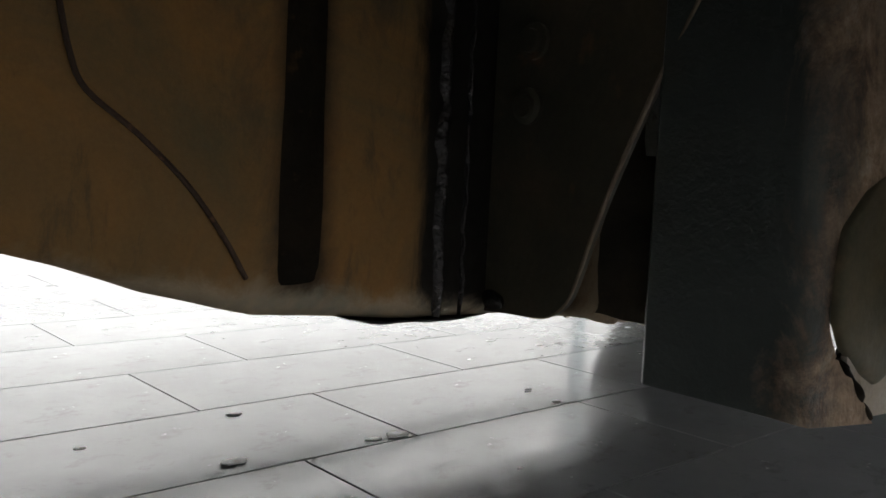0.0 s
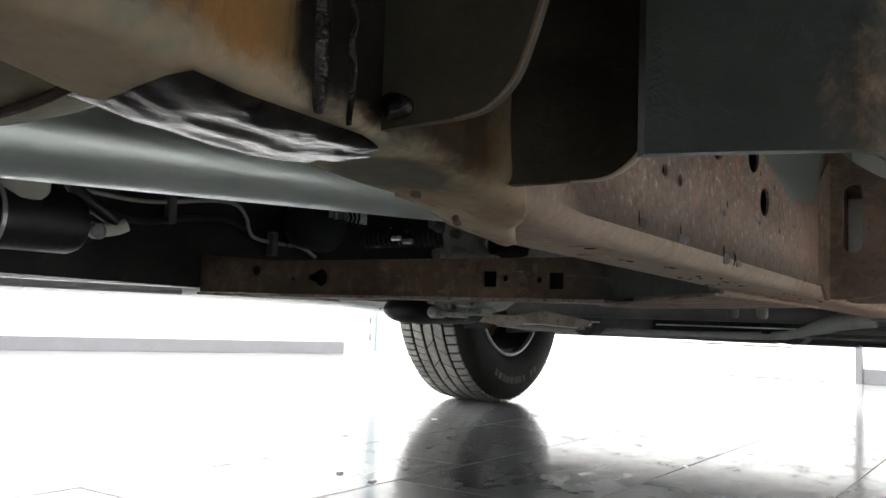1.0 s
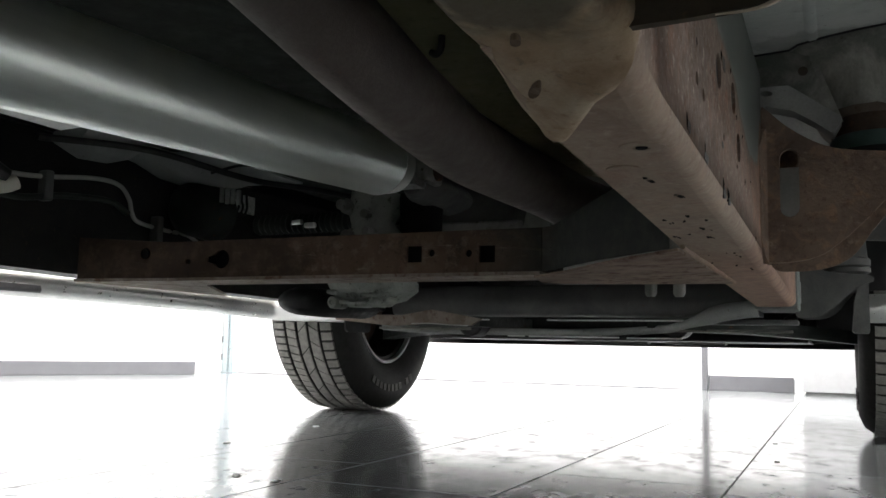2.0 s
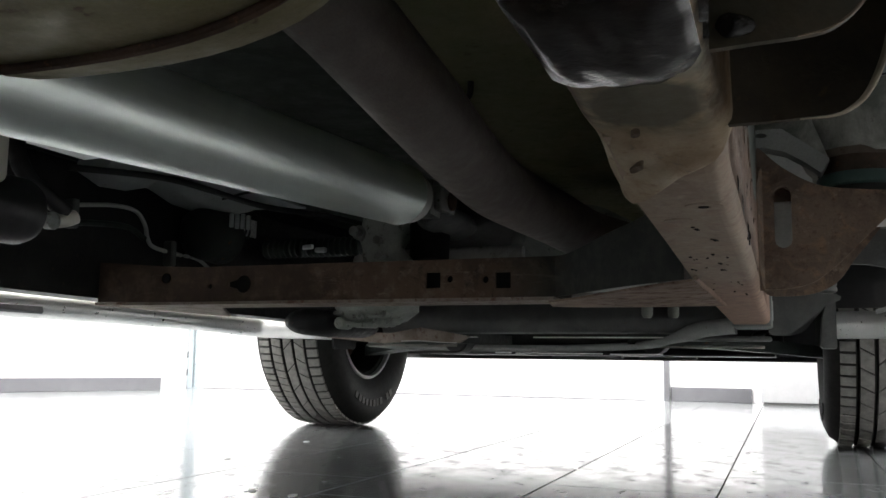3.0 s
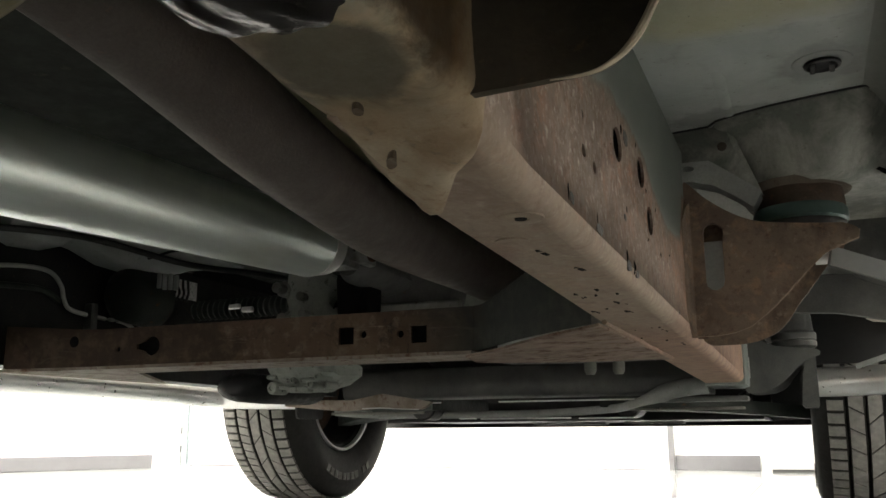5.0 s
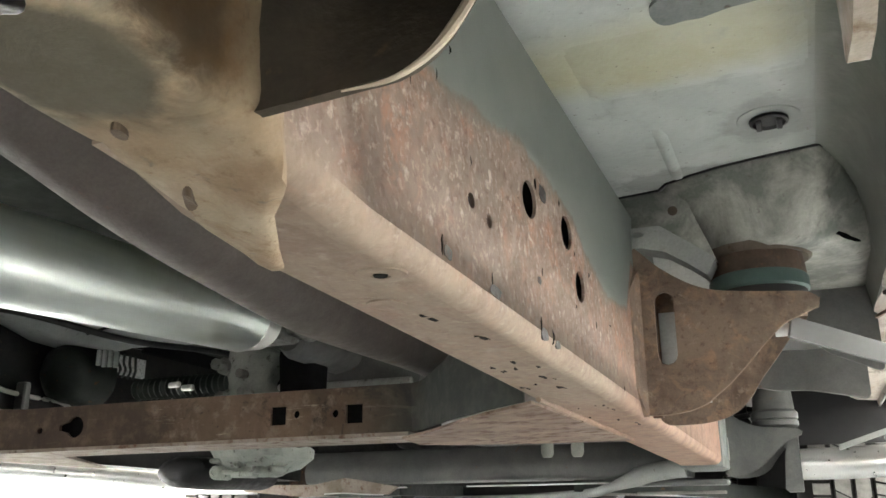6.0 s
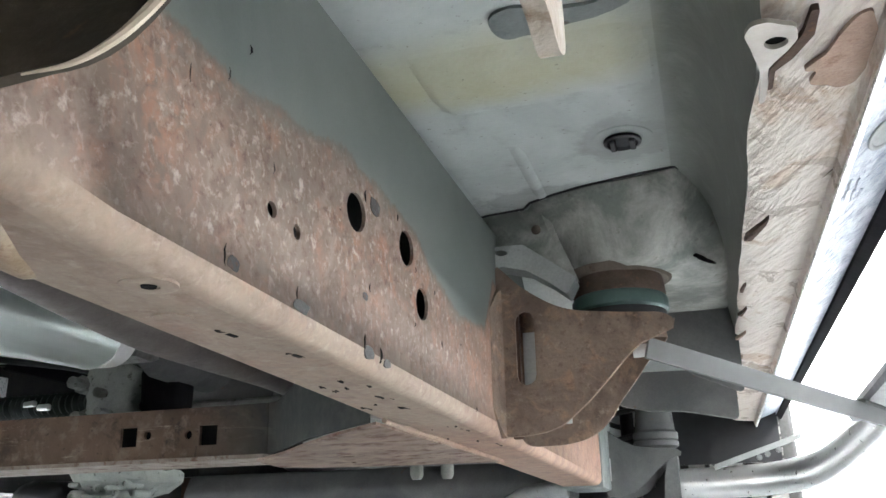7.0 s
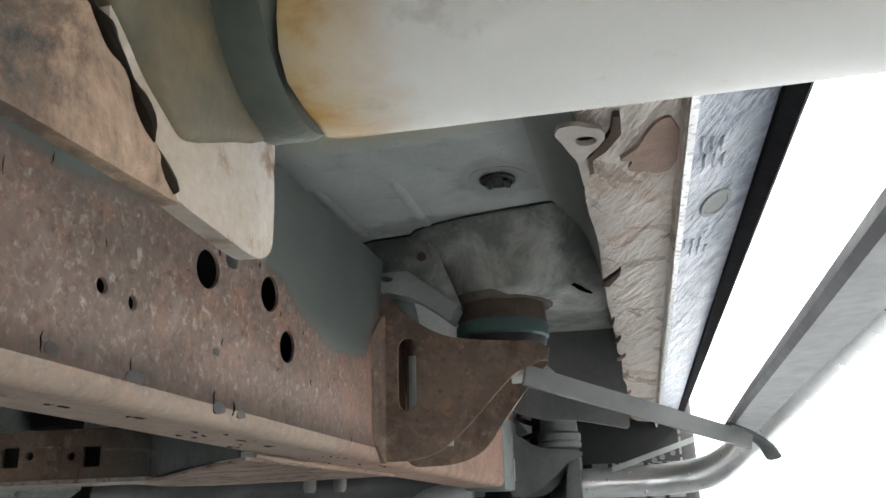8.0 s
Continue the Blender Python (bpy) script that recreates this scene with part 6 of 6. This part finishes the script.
# added black strip hides the lit floor that shows above the far rail
sub("gap_blocker", roughen(box(-0.575, -0.528, 0.47, 1.42, 0.592, 0.6375, 0.006, 2), 0.003, 25), TRIM, "added black strip hiding the lit floor above the far rail")
sub("harness_clip", box(-0.530, -0.526, 0.572, 0.578, 0.504, 0.538, 0.001, 1), CHROME, "thin bright wiring clip")
sub("harness_clip", box(-0.530, -0.524, 0.730, 0.795, 0.546, 0.553, 0.001, 1), WHITE_PLASTIC, "small wiring clip")
sub("floor_channel", roughen(loft([[(x, y, z) for x, z in rounded([(-0.530, zb), (-0.47, zb + 0.004), (-0.44, 0.60), (-0.530, 0.60)], 0.008, 3)] for y, zb in ((-0.10, 0.575), (-0.05, 0.560), (0.02, 0.566), (0.05, 0.585), (0.09, 0.580), (0.16, 0.560), (0.30, 0.556), (0.36, 0.572), (0.40, 0.588))]), 0.004, 30), FLOOR_PAN, "pale crumpled floor channel")
sub("engine_block", roughen(box(-0.28, 0.28, 1.16, 1.95, 0.42, 0.85, 0.05, 3), 0.01, 9), BLACK_STEEL, "dark engine block above the front axle")

# ---- lines and parts along the far rail ----
sub("fuel_line", tube(glide([(-0.52, -0.30, 0.512), (-0.52, -0.20, 0.508), (-0.52, -0.12, 0.514), (-0.52, -0.02, 0.530), (-0.52, 0.045, 0.530), (-0.52, 0.075, 0.508), (-0.52, 0.085, 0.482), (-0.52, 0.105, 0.466), (-0.52, 0.18, 0.460), (-0.52, 0.245, 0.458), (-0.52, 0.29, 0.440)], 6), 0.0042, 10), LINE, "bright bent metal fuel line")
sub("brake_hose", tube(glide([(-0.515, -0.30, 0.478), (-0.515, -0.18, 0.470), (-0.515, -0.09, 0.486), (-0.515, 0.02, 0.494), (-0.515, 0.07, 0.478)], 6), 0.006, 8), DARK_PAINT, "dark rubber hose")
for y, z in ((-0.12, 0.500), (0.15, 0.460)):
    sub("line_clip", box(-0.528, -0.504, y - 0.008, y + 0.008, z - 0.028, z + 0.024, 0.003, 1), STEP_BRACE, "grey line clip")
can = sub("fuel_filter", lathe([(0.018, 0.0), (0.036, 0.004), (0.040, 0.012), (0.040, 0.13), (0.036, 0.14)], (-0.190, -0.665, 0.418), "y", 26), BLACK, "black fuel canister with cream connector")
part("connector", tube(glide([(-0.190, -0.525, 0.418), (-0.190, -0.49, 0.414), (-0.186, -0.465, 0.418), (-0.182, -0.452, 0.424)], 4), lambda t: 0.010 - 0.001 * t, 14), WHITE_PLASTIC, can, "cream plastic connector")
part("nipple", lathe([(0.010, 0.0), (0.011, 0.012), (0.007, 0.014)], (-0.176, -0.505, 0.410), "x", 14), CAST, can)
part("hose", tube(glide([(-0.186, -0.465, 0.428), (-0.19, -0.49, 0.442), (-0.195, -0.52, 0.462), (-0.205, -0.53, 0.50), (-0.21, -0.52, 0.56)], 6), 0.011, 12), BLACK, can, "black rubber hose")
part("cap", lathe([(0.036, 0), (0.041, 0.006), (0.041, 0.06), (0.032, 0.075)], (-0.195, -0.605, 0.434), "z", 22), WHITE_PLASTIC, can, "cream plastic cap")
part("strap", tube([(-0.190 + 0.0415 * math.cos(t), -0.64, 0.418 + 0.0415 * math.sin(t)) for t in (2 * math.pi * k / 30 for k in range(31))], 0.003, 6, False), CHROME, can)
sub("fuel_tank", loft([[(x, y, z) for x, z in rounded([(-0.52, 0.43), (-0.16, 0.43), (-0.12, 0.48), (-0.12, 0.60), (-0.52, 0.60)], 0.04, 4)] for y in (-1.75, -0.72)]), BLACK, "black plastic fuel tank")
# domed cover, ribbed hose and looms above the crossmember
sub("domed_cover", roughen(lathe([(0.002, -0.050), (0.030, -0.046), (0.050, -0.030), (0.056, -0.008), (0.058, 0.060)], (-0.497, 0.240, 0.510), "y", 28), 0.003, 30), DARK_PAINT, "black domed plastic cover", None, 60)
sub("ribbed_hose", lathe([(0.017 + 0.004 * (k % 2), 0.0065 * k) for k in range(36)], (-0.375, 0.285, 0.478), "x", 18), DARK_PAINT, "black ribbed hose behind the crossmember", None, 20)
sub("loom_branch", tube(glide([(-0.43, 0.20, 0.575), (-0.37, 0.21, 0.588), (-0.30, 0.20, 0.580), (-0.24, 0.20, 0.586)], 6), 0.0028, 8), BLACK, "thin black wire")
# pale bars stand in for bright slits past the crossmember
for x, z0, z1 in ((-0.432, 0.534, 0.552), (-0.418, 0.530, 0.550), (-0.404, 0.529, 0.549), (-0.390, 0.527, 0.545)):
    sub("harness_clip", box(x - 0.0045, x + 0.0045, 0.236, 0.242, z0 - 0.012, z1, 0.001, 1), FLOOR_PAN if x < -0.34 else STEP_BRACE, "small wiring clip")
# bright strips added in place of lit bits of floor
for x, z in ((-0.235, 0.470), (-0.205, 0.463)):
    sub("harness_clip", roughen(box(x - 0.012, x + 0.012, 0.215, 0.225, z - 0.004, z + 0.005, 0.002, 1), 0.002, 60), CHROME, "thin bright wiring clip")
# odds and ends on the firewall side, seen past the crossmember
sub("harness_clip", box(-0.256, -0.244, 0.58, 0.60, 0.42, 0.52, 0.004, 1), CHROME, "small wiring clip")
sub("heat_shield", roughen(box(-0.535, -0.36, 0.10, 0.42, 0.590, 0.594), 0.008, 12), FLOOR_PAN, "crumpled pale grey heat shield")
sub("wire_loom", tube(glide([(-0.45, -0.2, 0.56), (-0.40, 0.0, 0.575), (-0.33, 0.2, 0.555), (-0.30, 0.45, 0.57), (-0.2, 0.7, 0.55)], 8), 0.006, 10), BLACK, "black wiring loom")
sub("cable_hook", tube(glide([(0.262, -0.215, 0.626), (0.261, -0.215, 0.610), (0.254, -0.212, 0.604), (0.245, -0.210, 0.608)], 5), 0.0045, 8), BLACK, "small black cable hook")

# ---- front suspension ----
sub("front_axle_beam", loft([[(x, y, z) for y, z in rounded([(1.06, 0.328), (1.22, 0.328), (1.24, 0.36), (1.20, 0.410), (1.08, 0.410), (1.05, 0.36)], 0.012, 3)] for x in (-0.46, 0.53)]), GREY_DARK, "dark grey painted front suspension beam")
for x0, x1, z in ((-0.190, -0.160, 0.3130), (0.004, 0.356, 0.3125), (-0.105, -0.060, 0.2700), (-0.046, 0.194, 0.2690), (0.215, 0.352, 0.2680)):
    sub("skid_edge", box(x0, x1, 1.044, 1.056, z, z + 0.0035, 0.001, 1), CHROME, "bright worn metal edge")
# dusty pressed arm in front of the beam, with a folded lower lip
skin = plate("y", rounded([(-0.634, 0.328), (-0.52, 0.3255), (-0.419, 0.325), (-0.323, 0.341), (-0.255, 0.331), (-0.177, 0.316), (-0.209, 0.298), (-0.329, 0.304), (-0.446, 0.296), (-0.634, 0.313)], 0.004, 2), [], 1.030, 1.045)
dusty = sub("pressed_arm", roughen(skin, 0.003, 20), FLANGE, "brown grey dusty pressed arm")
part("lip", tube(glide([(-0.385, 1.029, 0.302), (-0.329, 1.028, 0.303), (-0.27, 1.029, 0.2995), (-0.215, 1.029, 0.2975)], 4), 0.0016, 6), CHROME, dusty, "bright folded lip")
sub("skid_edge", box(0.36, 0.62, 1.05, 1.12, 0.306, 0.318, 0.005, 2), GREY_DARK, "")
sub("stabiliser_bar", tube(glide([(-0.62, 1.30, 0.30), (-0.45, 1.32, 0.29), (0.0, 1.33, 0.288), (0.26, 1.20, 0.295), (0.346, 1.06, 0.302), (0.40, 1.05, 0.318), (0.45, 1.05, 0.334), (0.53, 1.05, 0.345)], 8), lambda t: 0.011 + 0.010 * max(0.0, min(1.0, (t - 0.62) * 6)), 14), TIE, "grey stabiliser bar")


def control_arm(s):
    arm_l = sub("control_arm", loft([[(s * x, y, z) for y, z in ((yc - w, zc - 0.018), (yc + w, zc - 0.018), (yc + w, zc + 0.018), (yc - w, zc + 0.018))] for x, yc, w, zc in ((0.24, 1.42, 0.24, 0.318), (0.45, 1.46, 0.20, 0.31), (0.66, 1.58, 0.09, 0.295), (0.82, 1.72, 0.045, 0.28))]), DARK_PAINT, "dark dusty lower control arm")
    part("bush", lathe([(0.035, -0.05), (0.04, -0.045), (0.04, 0.045), (0.035, 0.05)], (s * 0.30, 1.30, 0.312), "y", 20), BLACK, arm_l)
    part("rust_edge", box(min(s * 0.29, s * 0.60), max(s * 0.29, s * 0.60), 1.235, 1.241, 0.290, 0.298, 0.002, 1), DUSTY_GREY, arm_l)
    part("spring", tube([(s * 0.62 + 0.06 * math.cos(t), 1.68 + 0.06 * math.sin(t), 0.30 + 0.012 * t) for t in (k * 0.35 for k in range(72))], 0.008, 8), BLACK_STEEL, arm_l)
    part("shock", lathe([(0.028, 0.29), (0.028, 0.5), (0.02, 0.51), (0.02, 0.65)], (s * 0.62, 1.68, 0.0), "z", 18), BLACK_STEEL, arm_l)


for s in (1, -1):
    control_arm(s)
sub("air_dam", loft([[(x, 2.40 - 0.12 * x * x, 0.256), (x, 2.44 - 0.12 * x * x, 0.256), (x, 2.50 - 0.12 * x * x, 0.34), (x, 2.46 - 0.12 * x * x, 0.34)] for x in (-0.95, -0.7, -0.35, 0, 0.35, 0.7, 0.95)]), BLACK, "black plastic front air dam")
for x0, x1 in ((-0.16, 0.10), (0.16, 0.36)):
    sub("splash_clip", box(x0, x1, 1.90, 1.96, 0.262, 0.270, 0.003, 1), STEP_BRACE, "")
sub("splash_shield", box(-0.62, 0.62, 1.75, 2.40, 0.272, 0.280), BLACK, "black splash shield")


# added panel shuts off the bright wall that shows under the front beam
sub("front_gap_blocker", box(-0.98, 0.98, 2.20, 2.22, 0.275, 0.50), BLACK, "added black panel closing the bright gap under the front")


# ---- wheels ----
def tyre_mesh():
    prof = [(0.215, -0.100), (0.235, -0.118), (0.290, -0.132), (0.335, -0.130), (0.366, -0.118), (0.380, -0.100), (0.384, -0.093)]
    xs = [-0.093, -0.062, -0.056, -0.022, -0.016, 0.016, 0.022, 0.056, 0.062, 0.093]
    tread = []
    for i, x in enumerate(xs):
        if 0 < i < len(xs) - 1 and i % 2 == 1:
            tread += [(0.388, x), (0.377, x + 0.0005), (0.377, xs[i + 1] - 0.0005), (0.388, xs[i + 1])]
    prof = prof + [(0.386, -0.090)] + tread + [(0.386, 0.090)] + [(r, -x) for r, x in reversed(prof)]
    prof += [(0.208, 0.085), (0.208, -0.085)]
    return lathe(prof, (0, 0, 0), "x", 96, True)


def sipe_mesh():
    """Slanted cross grooves' raised blocks between the tread channels."""
    bm = bmesh.new()
    for row, (x0, x1) in enumerate(((-0.098, -0.064), (-0.054, -0.024), (-0.014, 0.014), (0.024, 0.054), (0.064, 0.098))):
        n = (96, 84, 30, 44, 72)[row]
        for k in range(n):
            t = 2 * math.pi * (k + 0.25 * (row % 2)) / n
            sl = (0.0, 0.02, -0.075, 0.05, 0.0)[row]
            w = math.pi / n - (0.011 if row in (0, 4) else 0.0065)
            drop = 0.004 if row in (0, 4) else 0.0
            lo, hi = [], []
            for x, d, e in ((x0, -w + sl * 0, 1), (x1, -w + sl, 0), (x1, w + sl, 0), (x0, w, 1)):
                r = 0.3925 - (drop * (e if row == 0 else 1 - e) if row in (0, 4) else 0)
                a = t + d
                hi.append(bm.verts.new((x, r * math.cos(a), r * math.sin(a))))
                lo.append(bm.verts.new((x, (r - 0.008) * math.cos(a), (r - 0.008) * math.sin(a))))
            bm.faces.new(hi)
            for j in range(4):
                bm.faces.new((hi[j], hi[(j + 1) % 4], lo[(j + 1) % 4], lo[j]))
    return bm


def wheel(x, y, meshes={}):
    s = 1 if x > 0 else -1
    w = tagged(new("wheel"), "black road tyre on a dull metal rim")
    w.parent = truck
    w.location = (x - 0.03, y, 0.3915 * 1.03)
    w.scale = (1.16, 1.03, 1.03)
    if s > 0:
        w.rotation_euler = (0, 0, math.pi)
    if not meshes:
        meshes["tyre"] = (tyre_mesh(), RUBBER)
        meshes["tread"] = (sipe_mesh(), RUBBER_PALE)
        meshes["rim"] = (lathe([(0.2155, 0.100), (0.221, 0.103), (0.2235, 0.109), (0.220, 0.114), (0.2135, 0.113), (0.2105, 0.106), (0.211, 0.099)], (0, 0, 0), "x", 72, True), RIM)
        meshes["barrel"] = (lathe([(0.2125, 0.093), (0.1995, 0.092), (0.192, 0.03), (0.180, -0.065), (0.06, -0.075), (0.06, -0.09), (0.185, -0.08), (0.200, 0.02)], (0, 0, 0), "x", 64, True), BLACK_STEEL)
        hub = lathe([(0.16, -0.03), (0.165, -0.02), (0.165, 0.0), (0.09, 0.02), (0.07, 0.06), (0.03, 0.07)], (0, 0, 0), "x", 36)
        meshes["brake_disc"] = (hub, RUST_DARK)
        for k in ("tyre", "tread", "rim", "barrel", "brake_disc"):
            ob = part(k, meshes[k][0], meshes[k][1], w, "", 40)
            meshes[k] = ob.data
        meshes["bar"] = None
    else:
        for k in ("tyre", "tread", "rim", "barrel", "brake_disc"):
            new(k, meshes[k]).parent = w
    # raised marks on the sidewall, as plain bars
    for base in (-2.05, -2.05 + math.pi):
        for j in (0, 1, 2, 3, 4, 5, 6, 7, 9, 10):
            if meshes["bar"] is None:
                bar = part("bar", box(0.1315, 0.1345, 0.298, 0.322, -0.011, 0.011), RUBBER_MARK, w, "", 0)
                meshes["bar"] = bar.data
            else:
                bar = new("bar", meshes["bar"])
                bar.parent = w
            bar.rotation_euler = (base + j * 0.095, 0, 0)
    return w


FRONT_Y, REAR_Y, TRACK = 1.745, -1.98, 0.935
for x, y in ((-TRACK, FRONT_Y), (TRACK, FRONT_Y), (-TRACK, REAR_Y), (TRACK, REAR_Y)):
    wheel(x, y)
sub("rear_axle", tube([(-0.78, REAR_Y, 0.392), (0.78, REAR_Y, 0.392)], 0.042, 20), RUST_DARK, "rusted rear axle tube")
sub("differential", lathe([(0.05, -0.16), (0.13, -0.11), (0.17, 0.0), (0.13, 0.10), (0.06, 0.14)], (0.08, REAR_Y, 0.41), "y", 24), RUST_DARK, "rusted differential housing")

# ---- body above the frame, closing off the light ----
def body_side(s):
    """Outer side of cab and bed with round wheel openings."""
    def arch(cy, n=14):
        return [(cy + 0.47 * math.cos(t), 0.40 + 0.47 * math.sin(t)) for t in (math.pi * k / n for k in range(n + 1))]
    low = 0.537
    outer = [(2.42, low), (2.48, 0.75), (2.46, 0.98), (2.38, 1.06), (1.35, 1.14), (0.70, 1.72), (0.45, 1.80), (-0.95, 1.80), (-1.02, 1.22), (-3.30, 1.22), (-3.34, 0.62)]
    bottom = [(-3.2, low)]
    a = [(y, max(z, low)) for y, z in arch(REAR_Y)]
    b = [(y, max(z, low)) for y, z in arch(FRONT_Y)]
    poly = outer + bottom + list(reversed(a)) + list(reversed(b))
    windows = [rounded([(0.90, 1.18), (0.62, 1.62), (0.42, 1.70), (-0.02, 1.70), (-0.02, 1.18)], 0.05), rounded([(-0.12, 1.18), (-0.12, 1.70), (-0.86, 1.70), (-0.90, 1.18)], 0.05)]
    x0, x1 = sorted((s * 1.012, s * 1.0285))
    ob = sub("body_side", plate("x", poly, windows, x0, x1), BODY_PAINT, "white painted body side with wheel openings", None, 30)
    for k, w in enumerate(windows):
        part("window", plate("x", w, [], min(s * 1.020, s * 1.026), max(s * 1.020, s * 1.026)), GLASS_DARK, ob, "dark tinted side window")


for s in (1, -1):
    body_side(s)
    for cy in (FRONT_Y, REAR_Y):
        sub("wheel_liner", loft([[(s * x, cy + 0.468 * math.cos(t), 0.40 + 0.468 * math.sin(t)) for x, in ((0.70,), (1.010,))] + [(s * x, cy + 0.474 * math.cos(t), 0.40 + 0.474 * math.sin(t)) for x in (1.010, 0.70)] for t in (math.pi * k / 18 for k in range(19))]), BLACK, "black plastic wheel liner")
sub("bonnet", loft([[(x, y, z) for x, z in ((-1.010, zb), (1.010, zb), (1.010, zt), (0.5, zt + 0.03), (-0.5, zt + 0.03), (-1.010, zt))] for y, zb, zt in ((1.30, 1.06, 1.12), (2.36, 0.98, 1.04))]), BODY_PAINT, "white bonnet")
sub("windscreen", loft([[(x, y, z) for x, y, z in ((-0.98, y0, z0), (0.98, y0, z0), (0.98, y0 - 0.02, z0 + 0.01), (-0.98, y0 - 0.02, z0 + 0.01))] for y0, z0 in ((1.32, 1.15), (0.70, 1.70))]), GLASS_DARK, "dark sloping windscreen")
sub("cab_roof", box(-1.010, 1.010, -0.95, 0.70, 1.74, 1.80, 0.02, 2), BODY_PAINT, "white cab roof")
sub("cab_back", box(-1.010, 1.010, -1.00, -0.96, 0.66, 1.74), BODY_PAINT, "white cab back wall")
sub("bed_floor", box(-1.010, 1.010, -3.30, -1.005, 0.86, 0.89), BODY_PAINT, "white load bed floor")
sub("bed_underside", box(-0.60, 0.60, -3.28, -0.78, 0.845, 0.858), BLACK_STEEL, "")
sub("cab_rear_floor", box(-1.010, 1.010, -0.955, -0.785, 0.66, 0.665), OLIVE, "olive coated floor edge")
sub("tailgate", box(-1.010, 1.010, -3.34, -3.305, 0.62, 1.22, 0.008, 2), BODY_PAINT, "white tailgate")
sub("front_panel", box(-1.010, 1.010, 2.37, 2.42, 0.56, 1.03, 0.01, 2), BODY_PAINT, "white front panel")
sub("bumper", loft([[(x, 2.50 - 0.10 * x * x, 0.36), (x, 2.56 - 0.10 * x * x, 0.42), (x, 2.56 - 0.10 * x * x, 0.56), (x, 2.44 - 0.10 * x * x, 0.58), (x, 2.42 - 0.10 * x * x, 0.36)] for x in (-1.0, -0.7, -0.35, 0, 0.35, 0.7, 1.0)]), BLACK, "black front bumper")
sub("firewall", box(-1.010, 1.010, 1.455, 1.475, 0.645, 1.12), BLACK_STEEL, "black firewall")

# ---- tiled floor ----
TX, TY = 0.345, 0.682
# joints between the long rows; the rows by the truck were laid by hand and differ a little
MIDDLE = [-0.866, -0.522, -0.177, 0.187, 0.520, 0.860]
JOINTS = [MIDDLE[0] - TX * k for k in range(12, 0, -1)] + MIDDLE + [MIDDLE[-1] + TX * k for k in range(1, 13)]
SHIFTS = {12: 0.160, 13: 0.412, 14: 0.172, 15: 0.482, 16: 0.100}
ground = tagged(part("floor", box(-5.4, 5.6, -6.4, 5.0, -0.25, -0.003), GROUT, None, "", 0), "grey glossy tiled floor with dark joints and dirt", "floor", "", "structure")
bmt = box(0.0016, TX - 0.0016, 0.0016, TY - 0.0016, -0.012, 0.0, 0.0012, 1)
tile_ob = part("tile", bmt, TILE, ground, "", 30)
near, far = [], []
for i, (x, x2) in enumerate(zip(JOINTS, JOINTS[1:])):
    for j in range(-10, 8):
        y = SHIFTS.get(i, 0.16 if i % 2 == 0 else 0.45) + j * TY
        (near if -1.9 < x < 1.5 and -1.3 < y < 3.2 else far).append((x, y, (x2 - x) / TX))
tile_ob.location, tile_ob.scale = (*near[0][:2], 0), (near[0][2], 1, 1)
for x, y, k in near[1:]:
    ob = new("tile", tile_ob.data)
    ob.parent = ground
    ob.location, ob.scale = (x, y, 0), (k, 1, 1)
verts, faces = [], []
for x, y, k in far:
    n = len(verts)
    a = 0.0016
    verts += [(x + a, y + a, 0), (x + TX * k - a, y + a, 0), (x + TX * k - a, y + TY - a, 0), (x + a, y + TY - a, 0)]
    verts += [(vx, vy, -0.01) for vx, vy, _ in verts[-4:]]
    faces += [(n, n + 1, n + 2, n + 3)] + [(n + q, n + 4 + q, n + 4 + (q + 1) % 4, n + (q + 1) % 4) for q in range(4)]
me = bpy.data.meshes.new("outer_tiles")
me.from_pydata(verts, [], faces)
me.materials.append(TILE)
ob = new("outer_tiles", me)
ob.parent = ground
tagged(ob, kind="stuff")


def crumb(x, y, r, mat, label, seed, flat=0.16, long=1.7):
    bm = bmesh.new()
    bmesh.ops.create_icosphere(bm, subdivisions=2, radius=r)
    for v in bm.verts:
        v.co *= 1 + 0.45 * noise.noise(v.co * (1.4 / r) + Vector((seed, 0, 0)))
        v.co.z *= flat
        v.co.y *= long
    low = min(v.co.z for v in bm.verts)
    for v in bm.verts:
        v.co.z -= low
    ob = part("debris", bm, mat, None, label, 0)
    ob.location = (x, y, 0.0)
    tagged(ob, label, "debris", "crumbs on the floor")


CRUMB_PALE, CRUMB_DARK = plain("pale_plaster_crumb", (0.88, 0.87, 0.84), 0.35, 0, 0.2, 60, 0.3), plain("dark_soil_crumb", (0.05, 0.045, 0.04), 0.9, 0, 0.3, 60, 0.3)
for k, (x, y, r, pale) in enumerate(((0.186, 0.763, 0.007, 1), (0.573, 0.925, 0.010, 1), (-0.463, -0.483, 0.016, 1), (0.543, 1.342, 0.012, 1), (-0.224, -0.609, 0.023, 1), (-0.197, -0.300, 0.024, 1), (-0.199, -0.352, 0.016, 1), (-0.198, 0.13, 0.012, 1), (0.051, -0.243, 0.006, 1), (-0.418, -0.78, 0.010, 1), (-0.70, 1.05, 0.012, 1), (-0.303, 0.156, 0.010, 1), (-0.64, 0.56, 0.012, 1), (-0.60, 0.253, 0.006, 1), (-0.29, 0.14, 0.010, 1))):
    crumb(x, y, 0.62 * r, CRUMB_PALE if pale else CRUMB_DARK, "small pale crumb on the tiled floor" if pale else "small dark crumb on the tiled floor", k)
